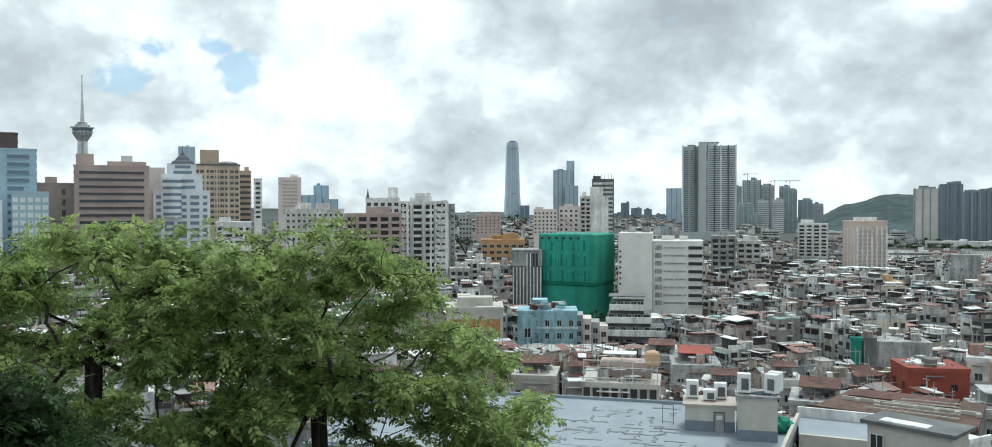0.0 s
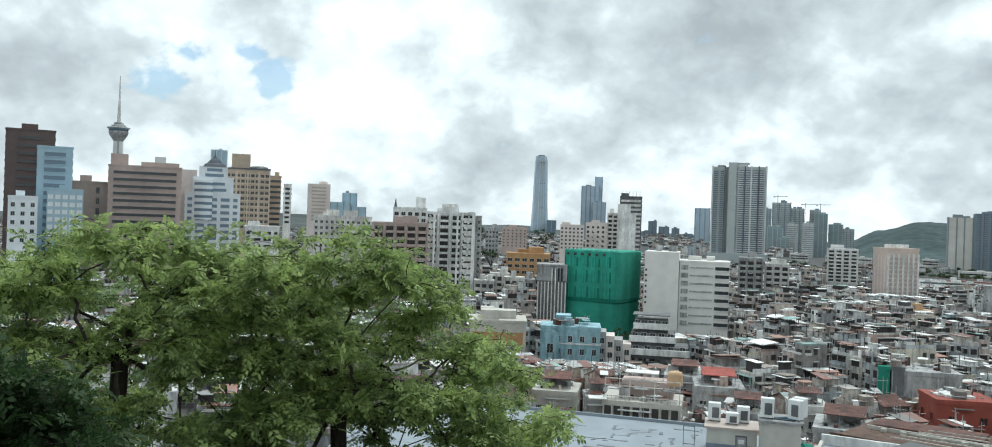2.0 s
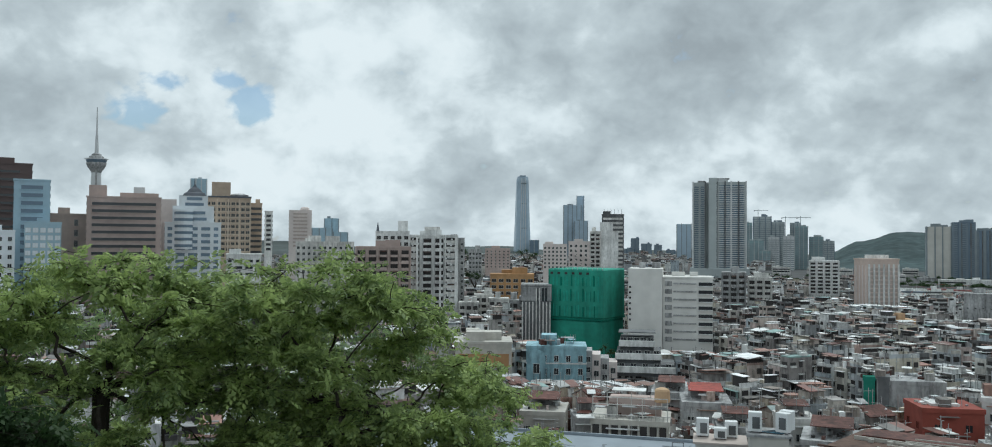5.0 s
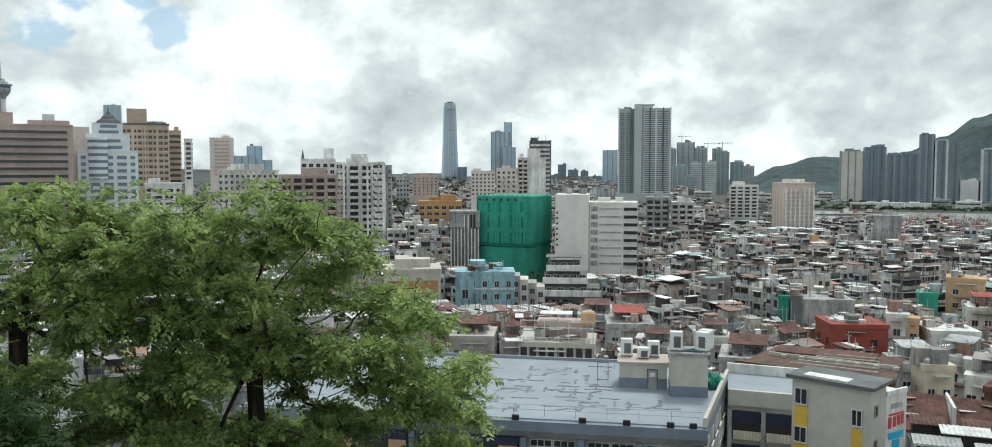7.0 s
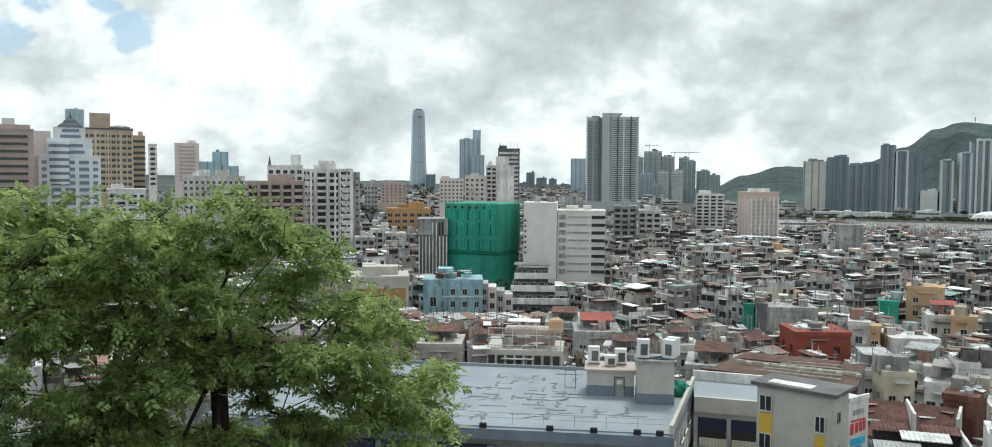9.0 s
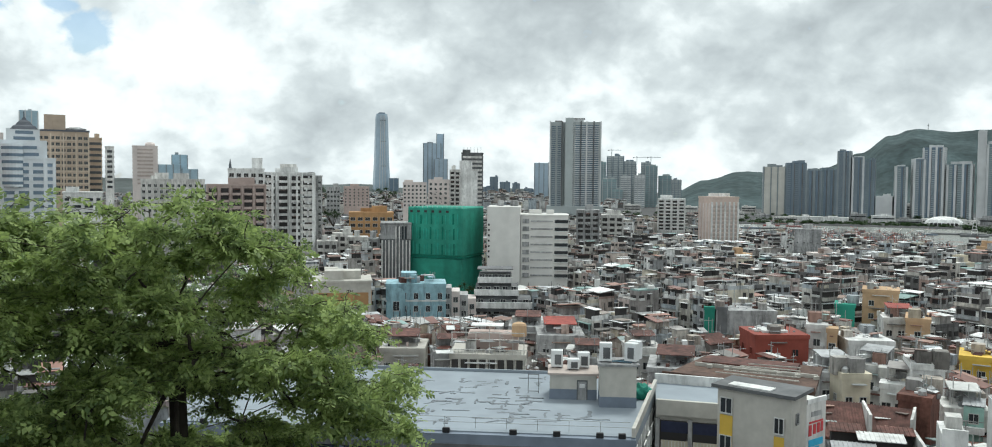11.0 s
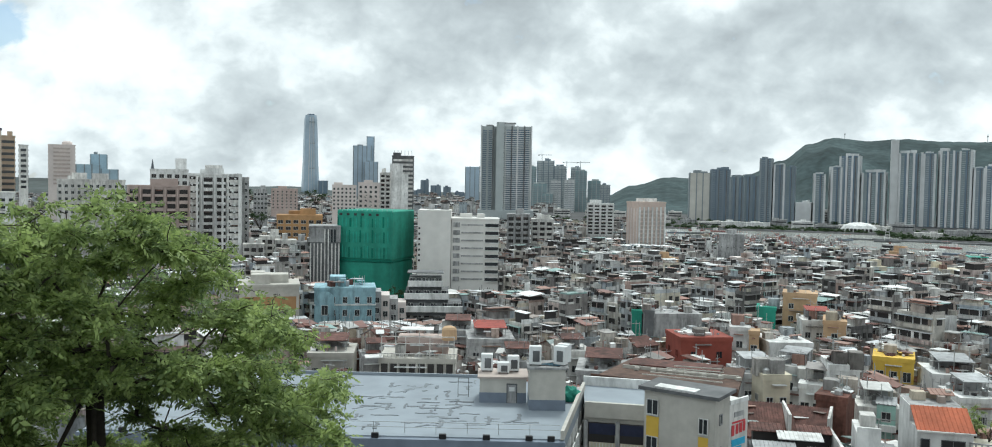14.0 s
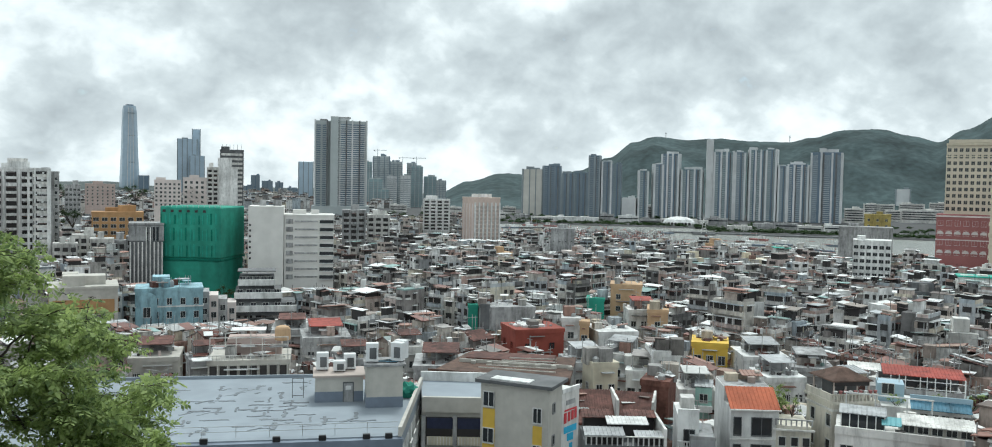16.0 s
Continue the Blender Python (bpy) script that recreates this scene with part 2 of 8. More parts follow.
M = {
    "street": material("street_concrete", [(0.065, 0.065, 0.067)], 0.9, var=0.4, grain=0.3),
    "water": material("river_water", [(0.24, 0.245, 0.22)], 0.25, var=0.12, grain=0.15, bump=0.1, spec=0.5),
    # distance haze is mixed into both hill colours
    "forest": material("forest_green_hazed", [(0.066, 0.092, 0.095)], 0.95, var=0.6, grain=0.06, bump=0.8, spec=0.1),
    "hazy": material("hazed_far_woods", [(0.105, 0.12, 0.118)], 0.95, var=0.4, grain=0.02, bump=0, spec=0.1),
    "wall_mix": material("plaster_mixed", [(0.50, 0.48, 0.45), (0.32, 0.28, 0.255), (0.66, 0.65, 0.62), (0.23, 0.215, 0.20), (0.46, 0.41, 0.36), (0.70, 0.69, 0.67), (0.56, 0.49, 0.39),
                         (0.34, 0.33, 0.32), (0.62, 0.60, 0.57), (0.44, 0.31, 0.26), (0.19, 0.175, 0.165), (0.40, 0.43, 0.45), (0.57, 0.53, 0.48), (0.30, 0.25, 0.22), (0.48, 0.37, 0.32), (0.30, 0.185, 0.15)],
                         0.9, var=0.38, grain=1.2, streak=0.9, pick="object", mildew=0.55),
    "wall_far": material("plaster_far", [(0.56, 0.555, 0.545), (0.30, 0.285, 0.275), (0.76, 0.76, 0.75), (0.20, 0.195, 0.19), (0.46, 0.43, 0.40), (0.82, 0.82, 0.81), (0.62, 0.57, 0.47),
                         (0.27, 0.275, 0.28), (0.80, 0.80, 0.79), (0.44, 0.32, 0.28), (0.15, 0.145, 0.145), (0.44, 0.49, 0.53), (0.62, 0.59, 0.54), (0.50, 0.52, 0.54), (0.70, 0.70, 0.69), (0.28, 0.26, 0.25),
                         (0.60, 0.52, 0.47), (0.66, 0.64, 0.60), (0.40, 0.38, 0.36), (0.55, 0.46, 0.43)],
                         0.9, var=0.32, grain=0.9, streak=0.9, pick="island", bump=0, mildew=0.5),
    "sheet_mix": material("roof_sheet_mixed", [(0.64, 0.65, 0.65), (0.19, 0.085, 0.065), (0.15, 0.115, 0.10), (0.42, 0.42, 0.41), (0.24, 0.12, 0.09), (0.60, 0.60, 0.58),
                          (0.20, 0.15, 0.13), (0.28, 0.26, 0.25), (0.46, 0.46, 0.45), (0.22, 0.10, 0.08), (0.16, 0.15, 0.14), (0.36, 0.34, 0.32), (0.28, 0.35, 0.34), (0.31, 0.18, 0.14), (0.26, 0.17, 0.13)],
                          0.6, var=0.4, grain=1.0, pick="object"),
    "sheet_far": material("roof_sheet_far", [(0.80, 0.81, 0.81), (0.18, 0.09, 0.075), (0.60, 0.61, 0.62), (0.82, 0.83, 0.83), (0.15, 0.12, 0.11), (0.74, 0.74, 0.73), (0.30, 0.30, 0.30),
                          (0.70, 0.71, 0.70), (0.24, 0.14, 0.11), (0.44, 0.46, 0.47), (0.16, 0.15, 0.14), (0.76, 0.76, 0.74), (0.25, 0.37, 0.35), (0.28, 0.24, 0.21), (0.66, 0.66, 0.64), (0.33, 0.18, 0.14)],
                          0.6, var=0.4, grain=0.7, pick="island", bump=0),
    "brick": material("worn_red_brown_brick", [(0.19, 0.085, 0.065)], 0.9, var=0.5, grain=2.5, streak=0.6, mildew=0.45),
    "mint": material("mint_green_render", [(0.36, 0.56, 0.50)], 0.85, var=0.25, grain=0.8, streak=0.6, mildew=0.3),
    "rust": material("rust_brown_sheet", [(0.15, 0.068, 0.055)], 0.85, var=0.6, grain=1.5, streak=0.6, mildew=0.5),
    "glass_dark": material("window_glass_dark", [(0.035, 0.04, 0.045)], 0.12, var=0.3, grain=0.5, bump=0, spec=0.6),
    # near-black that stands in for shade in openings and under roof sheets
    "void": material("shade_and_dark_parts", [(0.045, 0.042, 0.042)], 0.8, var=0.3, grain=0.5, bump=0),
    "frame": material("window_frame_pale", [(0.55, 0.55, 0.53)], 0.6, var=0.2),
    "white": material("white_paint_weathered", [(0.79, 0.79, 0.775)], 0.8, var=0.25, grain=0.8, streak=0.8, mildew=0.3),
    "offwhite": material("off_white_render", [(0.73, 0.715, 0.685)], 0.85, var=0.3, grain=0.6, streak=0.8, mildew=0.4),
    "cleanwhite": material("clean_beige_paint", [(0.71, 0.695, 0.665)], 0.85, var=0.14, grain=0.3, streak=0.5),
    "palecream": material("pale_cream_render", [(0.66, 0.625, 0.54)], 0.85, var=0.25, grain=0.8, streak=0.7, mildew=0.35),
    "cream": material("cream_render", [(0.66, 0.60, 0.47)], 0.85, var=0.25, grain=0.8, streak=0.7),
    "grey": material("grey_concrete", [(0.43, 0.43, 0.43)], 0.9, var=0.4, grain=0.8, streak=0.9, mildew=0.5),
    "darkgrey": material("dark_grey_concrete", [(0.15, 0.155, 0.16)], 0.85, var=0.4, grain=0.8, streak=0.6),
    "brownband": material("pink_brown_cladding", [(0.47, 0.375, 0.34)], 0.75, var=0.2, grain=0.5, streak=0.4),
    "brownlow": material("taupe_cladding", [(0.46, 0.39, 0.35)], 0.75, var=0.2, grain=0.5, streak=0.4),
    "maroon": material("dark_maroon_cladding", [(0.12, 0.085, 0.08)], 0.6, var=0.2, grain=0.5),
    "palepink": material("pale_pink_render", [(0.67, 0.60, 0.57)], 0.8, var=0.15, grain=0.5, streak=0.4),
    "gold": material("golden_brown_tile", [(0.49, 0.39, 0.30)], 0.7, var=0.2, grain=0.5, streak=0.4),
    "goldband": material("pale_gold_band", [(0.62, 0.53, 0.43)], 0.7, var=0.2, grain=0.5),
    "bluewhite": material("pale_blue_cladding", [(0.72, 0.76, 0.79)], 0.6, var=0.15, grain=0.4),
    "paleblue": material("light_blue_panel", [(0.36, 0.49, 0.57)], 0.4, var=0.15, grain=0.4),
    "slate": material("slate_roof", [(0.10, 0.11, 0.13)], 0.7),
    "glass_blue": material("blue_curtain_glass", [(0.37, 0.47, 0.56)], 0.3, var=0.2, grain=0.05, bump=0, spec=0.7),
    "glass_grey": material("grey_blue_glass", [(0.14, 0.195, 0.255)], 0.25, var=0.2, grain=0.05, bump=0, spec=0.6),
    "glass_teal": material("teal_grey_glass", [(0.15, 0.21, 0.235)], 0.3, var=0.2, grain=0.05, bump=0, spec=0.6),
    # tower colours below are lifted and blued to hold distance haze
    "towergrey": material("grey_green_facade", [(0.26, 0.295, 0.315)], 0.6, var=0.2, grain=0.08, bump=0),
    "towerblue": material("blue_grey_facade", [(0.19, 0.235, 0.275)], 0.5, var=0.2, grain=0.08, bump=0),
    "tealpale": material("pale_teal_screen", [(0.27, 0.37, 0.385)], 0.6, var=0.2, grain=0.08, bump=0),
    "towermid": material("mid_grey_facade", [(0.42, 0.455, 0.46)], 0.7, var=0.15, grain=0.08, bump=0),
    # light on the net's folds painted as a lighter green
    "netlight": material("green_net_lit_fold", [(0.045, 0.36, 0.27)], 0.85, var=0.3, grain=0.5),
    "towerpale": material("pale_tower_strip", [(0.62, 0.63, 0.635)], 0.7, var=0.2, grain=0.08, bump=0),
    "towercream": material("cream_tower_strip", [(0.62, 0.60, 0.55)], 0.7, var=0.2, grain=0.08, bump=0),
    "orange": material("orange_render", [(0.46, 0.27, 0.13)], 0.85, var=0.25, grain=0.7, streak=0.5),
    "apricot": material("apricot_render", [(0.56, 0.38, 0.23)], 0.85, var=0.25, grain=0.7, streak=0.5),
    "ochre": material("dull_ochre_render", [(0.44, 0.35, 0.12)], 0.85, var=0.3, grain=0.6, streak=0.6, mildew=0.4),
    "yellow": material("yellow_paint", [(0.70, 0.47, 0.08)], 0.8, var=0.2, grain=0.8, streak=0.4),
    "red": material("brick_red_render", [(0.29, 0.072, 0.052)], 0.85, var=0.25, grain=0.8, streak=0.5),
    "redsheet": material("red_roof_sheet", [(0.33, 0.062, 0.045)], 0.75, var=0.4, grain=1.0, mildew=0.35),
    "orangetile": material("orange_clay_tile", [(0.46, 0.13, 0.065)], 0.8, var=0.3, grain=3.0),
    "turquoise": material("turquoise_paint", [(0.33, 0.52, 0.59)], 0.8, var=0.3, grain=0.8, streak=0.8, mildew=0.4),
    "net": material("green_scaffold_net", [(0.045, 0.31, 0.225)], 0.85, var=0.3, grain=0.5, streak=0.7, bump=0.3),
    # shade of the net's folds and seam painted as a darker green
    "netdark": material("green_net_shaded_fold", [(0.01, 0.19, 0.13)], 0.85, var=0.3, grain=0.5),
    "pinkhotel": material("salmon_render", [(0.62, 0.50, 0.44)], 0.8, var=0.15, grain=0.4),
    "roofblue": material("pale_blue_roof_coating", [(0.262, 0.298, 0.335)], 0.75, var=0.22, grain=0.35, bump=0.1),
    "roofpatch": material("grey_roof_patch", [(0.175, 0.195, 0.215)], 0.8, var=0.3, grain=1.5),
    "bluegrey": material("blue_grey_paint", [(0.19, 0.225, 0.28)], 0.75, var=0.25, grain=0.8, streak=0.4),
    "stucco": material("greige_stucco", [(0.52, 0.50, 0.455)], 0.9, var=0.2, grain=1.0, streak=0.5),
    "navy": material("navy_blind", [(0.035, 0.042, 0.085)], 0.8, var=0.3),
    "acwhite": material("white_enamel", [(0.76, 0.77, 0.77)], 0.4, var=0.08, grain=2.0, bump=0),
    "brownroof": material("brown_felt_roof", [(0.118, 0.072, 0.055)], 0.9, var=0.55, grain=0.7, mildew=0.45),
    "redpod": material("dark_red_render", [(0.33, 0.13, 0.125)], 0.8, var=0.15, grain=0.4),
    "hotelcream": material("hotel_cream_stone", [(0.62, 0.56, 0.45)], 0.8, var=0.12, grain=0.4),
    "bluesheet": material("sky_blue_sheet", [(0.10, 0.25, 0.35)], 0.65, var=0.35, grain=1.0, streak=0.5, mildew=0.4),
    "bars_red": material("sign_red", [(0.55, 0.05, 0.06)], 0.6, bump=0),
    "bars_blue": material("sign_blue", [(0.05, 0.42, 0.66)], 0.6, bump=0),
    "tealsheet": material("pale_teal_awning", [(0.16, 0.42, 0.46)], 0.6, var=0.25),
    "sheet_pale": material("pale_zinc_sheet", [(0.40, 0.41, 0.42)], 0.6, var=0.4, grain=0.8, streak=0.4, mildew=0.3),
    "teal": material("teal_sheet", [(0.05, 0.40, 0.31)], 0.6, var=0.2),
    "bark": material("grey_brown_bark", [(0.055, 0.045, 0.036)], 0.95, var=0.5, grain=8.0, streak=0.8, bump=0.6),
    "steel": material("galvanised_steel", [(0.45, 0.46, 0.46)], 0.45, metal=0.6, var=0.2),
    "black": material("black_plastic", [(0.02, 0.02, 0.022)], 0.5, bump=0),
    "crane": material("crane_red", [(0.36, 0.10, 0.07)], 0.6),
    "stone": material("fort_stone", [(0.30, 0.28, 0.25)], 0.9, var=0.4, grain=2.0),
}


def leaf_material(name, lo, hi):
    """Leaves whose green shifts from leaflet to leaflet and, more slowly, from tuft to tuft."""
    m = bpy.data.materials.new(name)
    m.use_nodes = True
    ns, lk = m.node_tree.nodes, m.node_tree.links
    bsdf = ns["Principled BSDF"]
    geo = ns.new("ShaderNodeNewGeometry")
    n = ns.new("ShaderNodeTexNoise")
    n.inputs["Scale"].default_value, n.inputs["Detail"].default_value = 1.3, 3
    lk.new(geo.outputs["Position"], n.inputs["Vector"])
    mr = ns.new("ShaderNodeMapRange")
    mr.inputs[1].default_value, mr.inputs[2].default_value = 0.32, 0.68
    lk.new(n.outputs[0], mr.inputs[0])
    blend = ns.new("ShaderNodeMix")
    blend.inputs[0].default_value = 0.45
    lk.new(geo.outputs["Random Per Island"], blend.inputs[2])
    lk.new(mr.outputs[0], blend.inputs[3])
    ramp = ns.new("ShaderNodeValToRGB")
    ramp.color_ramp.elements[0].color, ramp.color_ramp.elements[1].color = (*lo, 1), (*hi, 1)
    lk.new(blend.outputs[0], ramp.inputs[0])
    lk.new(ramp.outputs[0], bsdf.inputs["Base Color"])
    bsdf.inputs["Roughness"].default_value, bsdf.inputs["Specular IOR Level"].default_value = 0.6, 0.25
    tr = ns.new("ShaderNodeBsdfTranslucent")
    lk.new(ramp.outputs[0], tr.inputs[0])
    mix = ns.new("ShaderNodeMixShader")
    mix.inputs[0].default_value = 0.42
    lk.new(bsdf.outputs[0], mix.inputs[1])
    lk.new(tr.outputs[0], mix.inputs[2])
    lk.new(mix.outputs[0], ns["Material Output"].inputs[0])
    return m


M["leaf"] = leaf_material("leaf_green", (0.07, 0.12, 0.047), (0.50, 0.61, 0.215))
# darker copies of the leaf: shade put into the colour, also for dark trees
M["leaf_mid"] = leaf_material("leaf_shaded_green", (0.085, 0.14, 0.055), (0.24, 0.33, 0.125))
M["leaf_dark"] = leaf_material("leaf_deep_and_shaded_green", (0.02, 0.045, 0.016), (0.05, 0.09, 0.028))

# ---- building helpers ----
rng = random.Random(11)


def part(name, bm, mat, parent, label="", loc=(0, 0, 0), rz=0.0):
    """Links a bmesh or a mesh as one mesh object under a thing or a part."""
    if isinstance(bm, bmesh.types.BMesh):
        me = bpy.data.meshes.new(name)
        bm.to_mesh(me)
        bm.free()
    else:
        me = bm
    if mat is not None and not me.materials:
        me.materials.append(mat)
    ob = new(name, me)
    ob.parent = parent
    ob.location, ob.rotation_euler = loc, (0, 0, radians(rz))
    if label:
        tagged(ob, label)
    return ob


def box_into(bm, c, s, mat_index=0, bevel=0.0):
    r = bmesh.ops.create_cube(bm, size=1.0)
    bmesh.ops.scale(bm, vec=s, verts=r["verts"])
    bmesh.ops.translate(bm, vec=c, verts=r["verts"])
    for f in {f for v in r["verts"] for f in v.link_faces}:
        f.material_index = mat_index
    return r["verts"]


CACHE = {}


def box_mesh(sx, sy, sz, mat, bevel=0.0):
    """A box standing on z = 0, shared between alike pieces."""
    key = (round(sx, 2), round(sy, 2), round(sz, 2), mat.name, bevel)
    if key not in CACHE:
        bm = bmesh.new()
        box_into(bm, (0, 0, sz / 2), (sx, sy, sz))
        if bevel:
            bmesh.ops.bevel(bm, geom=bm.edges[:], offset=bevel, segments=1, affect="EDGES")
        me = bpy.data.meshes.new("block")
        bm.to_mesh(me)
        bm.free()
        me.materials.append(mat)
        CACHE[key] = me
    return CACHE[key]


def window_mesh(w, h, glass, frame_mat, bars=1):
    """A framed window about its centre, facing -y: one sheet of frame with set-back panes and returns to the wall."""
    key = ("win", round(w, 2), round(h, 2), glass.name, frame_mat.name, bars)
    if key not in CACHE:
        bm = bmesh.new()
        t = 0.07
        xs = [-w / 2 - t, -w / 2]
        for i in range(bars):
            c = (i + 1) / (bars + 1) * w - w / 2
            xs += [c - 0.03, c + 0.03]
        xs += [w / 2, w / 2 + t]
        zs = [-h / 2 - 2 * t, -h / 2, h / 2, h / 2 + t]
        grid = [[bm.verts.new((x, -0.11, z)) for x in xs] for z in zs]
        panes = []
        for j in range(3):
            for i in range(len(xs) - 1):
                f = bm.faces.new((grid[j][i], grid[j][i + 1], grid[j + 1][i + 1], grid[j + 1][i]))
                f.material_index = 1
                if j == 1 and i % 2 == 1:
                    panes.append(f)
        rim = [e for e in bm.edges if e.is_boundary]
        back = bmesh.ops.extrude_edge_only(bm, edges=rim)["geom"]
        bmesh.ops.translate(bm, vec=(0, 0.13, 0), verts=[v for v in back if isinstance(v, bmesh.types.BMVert)])
        for f in bm.faces:
            if f not in panes:
                f.material_index = 1
        for f in panes:
            r = bmesh.ops.extrude_face_region(bm, geom=[f])["geom"]
            bmesh.ops.translate(bm, vec=(0, 0.09, 0), verts=[v for v in r if isinstance(v, bmesh.types.BMVert)])
            for q in r:
                if isinstance(q, bmesh.types.BMFace):
                    q.material_index = 0
        bmesh.ops.delete(bm, geom=panes, context="FACES_ONLY")
        me = bpy.data.meshes.new("window")
        bm.to_mesh(me)
        bm.free()
        me.materials.append(glass)
        me.materials.append(frame_mat)
        CACHE[key] = me
    return CACHE[key]


def terrain(x, y):
    """Height of the ground: the fort's hill, the town below it, the river bed and the far shore."""
    r = math.hypot(x, y)
    prof = ((0, 50.3), (3.5, 50.3), (6.5, 45.5), (20, 38), (60, 24), (90, 17), (150, 12), (250, 7.5), (400, 5), (800, 2.5), (6000, 2.5))
    z = prof[-1][1]
    for (r0, z0), (r1, z1) in zip(prof, prof[1:]):
        if r <= r1:
            z = z0 + (z1 - z0) * (r - r0) / (r1 - r0)
            break
    az = math.degrees(math.atan2(x, y))
    if 2.5 < az < 75:
        near, far = bank(az)
        k = min(r - near, far - r)
        if k > 0:
            z -= min(1.0, k / 12) * 5.5
    return z


def bank(az):
    """Distance of the near and the far bank of the river in that direction."""
    near = 1000 if az < 19.8 else 830 if az < 24 else 740 - (az - 24) * 6.5 if az < 38 else 649
    far = 1550 if az < 9 else 1175 if az < 33 else 1175 - (az - 33) * 55 if az < 35 else 1065
    return near, far


def polar(az, d):
    a = radians(az)
    return d * math.sin(a), d * math.cos(a)


def site(name, az, d, turn=0.0, z=None):
    """An Empty on the ground: x to the right as seen from the fort, y away, z up."""
    x, y = polar(az, d)
    ob = new(name)
    zz = terrain(x, y) - 0.4 if z is None else z
    ob.matrix_basis = pose(x, y, zz, 0, 0, -az + turn)
    return ob


# ---- the ground, the river and the hills ----
def polar_sheet(name, azs, rs, height, mat):
    verts, faces = [], []
    for r in rs:
        for az in azs:
            x, y = polar(az, r)
            verts.append((x, y, height(x, y)))
    n = len(azs)
    for i in range(len(rs) - 1):
        for j in range(n - 1):
            a = i * n + j
            faces.append((a, a + n, a + n + 1, a + 1))
    me = bpy.data.meshes.new(name)
    me.from_pydata(verts, [], faces)
    me.materials.append(mat)
    ob = new(name, me)
    return ob


AZS = [-180 + 6 * i for i in range(24)] + [-36 + i for i in range(115)] + [79 + 101 / 17 * i for i in range(1, 18)]
AZS[-1] = 180
RS = [0.01, 2, 3.5, 5, 6.5, 10, 20, 40, 60, 75, 90, 120, 150, 200, 250, 320, 400, 550, 600] + [640 + 14 * i for i in range(29)] + [1053, 1065, 1100, 1163, 1175, 1281, 1350, 1428, 1500, 1538, 1550, 1700, 2000, 2500, 3200, 4000, 4950]
tagged(polar_sheet("ground", AZS, RS, terrain, M["street"]), "dark street-level ground of the town and the fort's slope", "ground", kind="structure")
tagged(polar_sheet("river_water", [2 + i for i in range(75)], [600, 800, 1000, 1200, 1400, 1600], lambda x, y: 0.6, M["water"]),
       "broad grey-green river with a calm surface", "water", kind="structure")

fort = new("rampart_floor")
fort.location = (0, 0, 50.3)
tagged(fort, "worn stone floor of the fort's rampart", "rampart", kind="structure")
bm = bmesh.new()
box_into(bm, (0, 0, 0.04), (5.0, 5.0, 0.08))
part("paving", bm, M["stone"], fort)

RIDGE = ((14, 5), (16.5, 30), (18.2, 62), (20.5, 88), (22, 86), (24, 78), (25.5, 100), (27.5, 140), (29.2, 188), (30.5, 205), (32.5, 196), (34.5, 200), (37, 192),
         (38.8, 190), (40.2, 203), (42.2, 224), (44, 226), (46, 206), (47.3, 190), (48.6, 222), (51, 275), (55, 270), (62, 160), (70, 40))


def ridge(az):
    for (a0, z0), (a1, z1) in zip(RIDGE, RIDGE[1:]):
        if a0 <= az <= a1:
            k = (az - a0) / (a1 - a0)
            k = k * k * (3 - 2 * k)
            return z0 + (z1 - z0) * k
    return 0.0


def hill_height(x, y):
    r, az = math.hypot(x, y), math.degrees(math.atan2(x, y))
    k = max(0.0, 1 - abs(r - 2600) / 800)
    k = k * k * (3 - 2 * k)
    h = ridge(az) * k
    p = Vector((x, y, 0))
    spur = noise.fractal(p / 260, 1.0, 2.0, 4)
    tufts = noise.fractal(p / 24, 0.9, 2.0, 2)
    return 2.0 + h * (1 + 0.20 * spur * (1 - k) * 2.2) + tufts * 2.2 * min(1.0, h / 40)


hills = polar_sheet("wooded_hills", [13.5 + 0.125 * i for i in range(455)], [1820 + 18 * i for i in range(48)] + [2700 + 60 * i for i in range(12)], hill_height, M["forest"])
for f in hills.data.polygons:
    f.use_smooth = True
tagged(hills, "long ridge of dark green wooded hills beyond the river", "hills", kind="structure")


def far_hill_height(x, y):
    r, az = math.hypot(x, y), math.degrees(math.atan2(x, y))
    k = max(0.0, 1 - abs(r - 3900) / 600)
    lift = 62 + 34 * math.exp(-((az + 19) / 3.5) ** 2) + 16 * math.exp(-((az + 6) / 2.5) ** 2) + 10 * noise.noise(Vector((az * 0.4, 3, 0)))
    if az > 8:
        lift *= max(0.35, 1 - (az - 8) / 12)
    return 2 + (lift - 38) * k + 2.5 * noise.noise(Vector((x, y, 0)) / 40)


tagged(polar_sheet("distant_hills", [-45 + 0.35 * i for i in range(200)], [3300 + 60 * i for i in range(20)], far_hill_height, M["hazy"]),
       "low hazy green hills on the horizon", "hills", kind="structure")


# ---- towers and blocks ----
def crown_boxes(b, zt, w, dep, mat, n=2, hmax=4.0):
    for i in range(n):
        sx, sy, sz = w * rng.uniform(0.18, 0.4), dep * rng.uniform(0.3, 0.5), hmax * rng.uniform(0.5, 1.0)
        part("roof_housing", box_mesh(sx, sy, sz, mat), None, b, loc=(rng.uniform(-0.3, 0.3) * w, rng.uniform(-0.2, 0.2) * dep, zt))


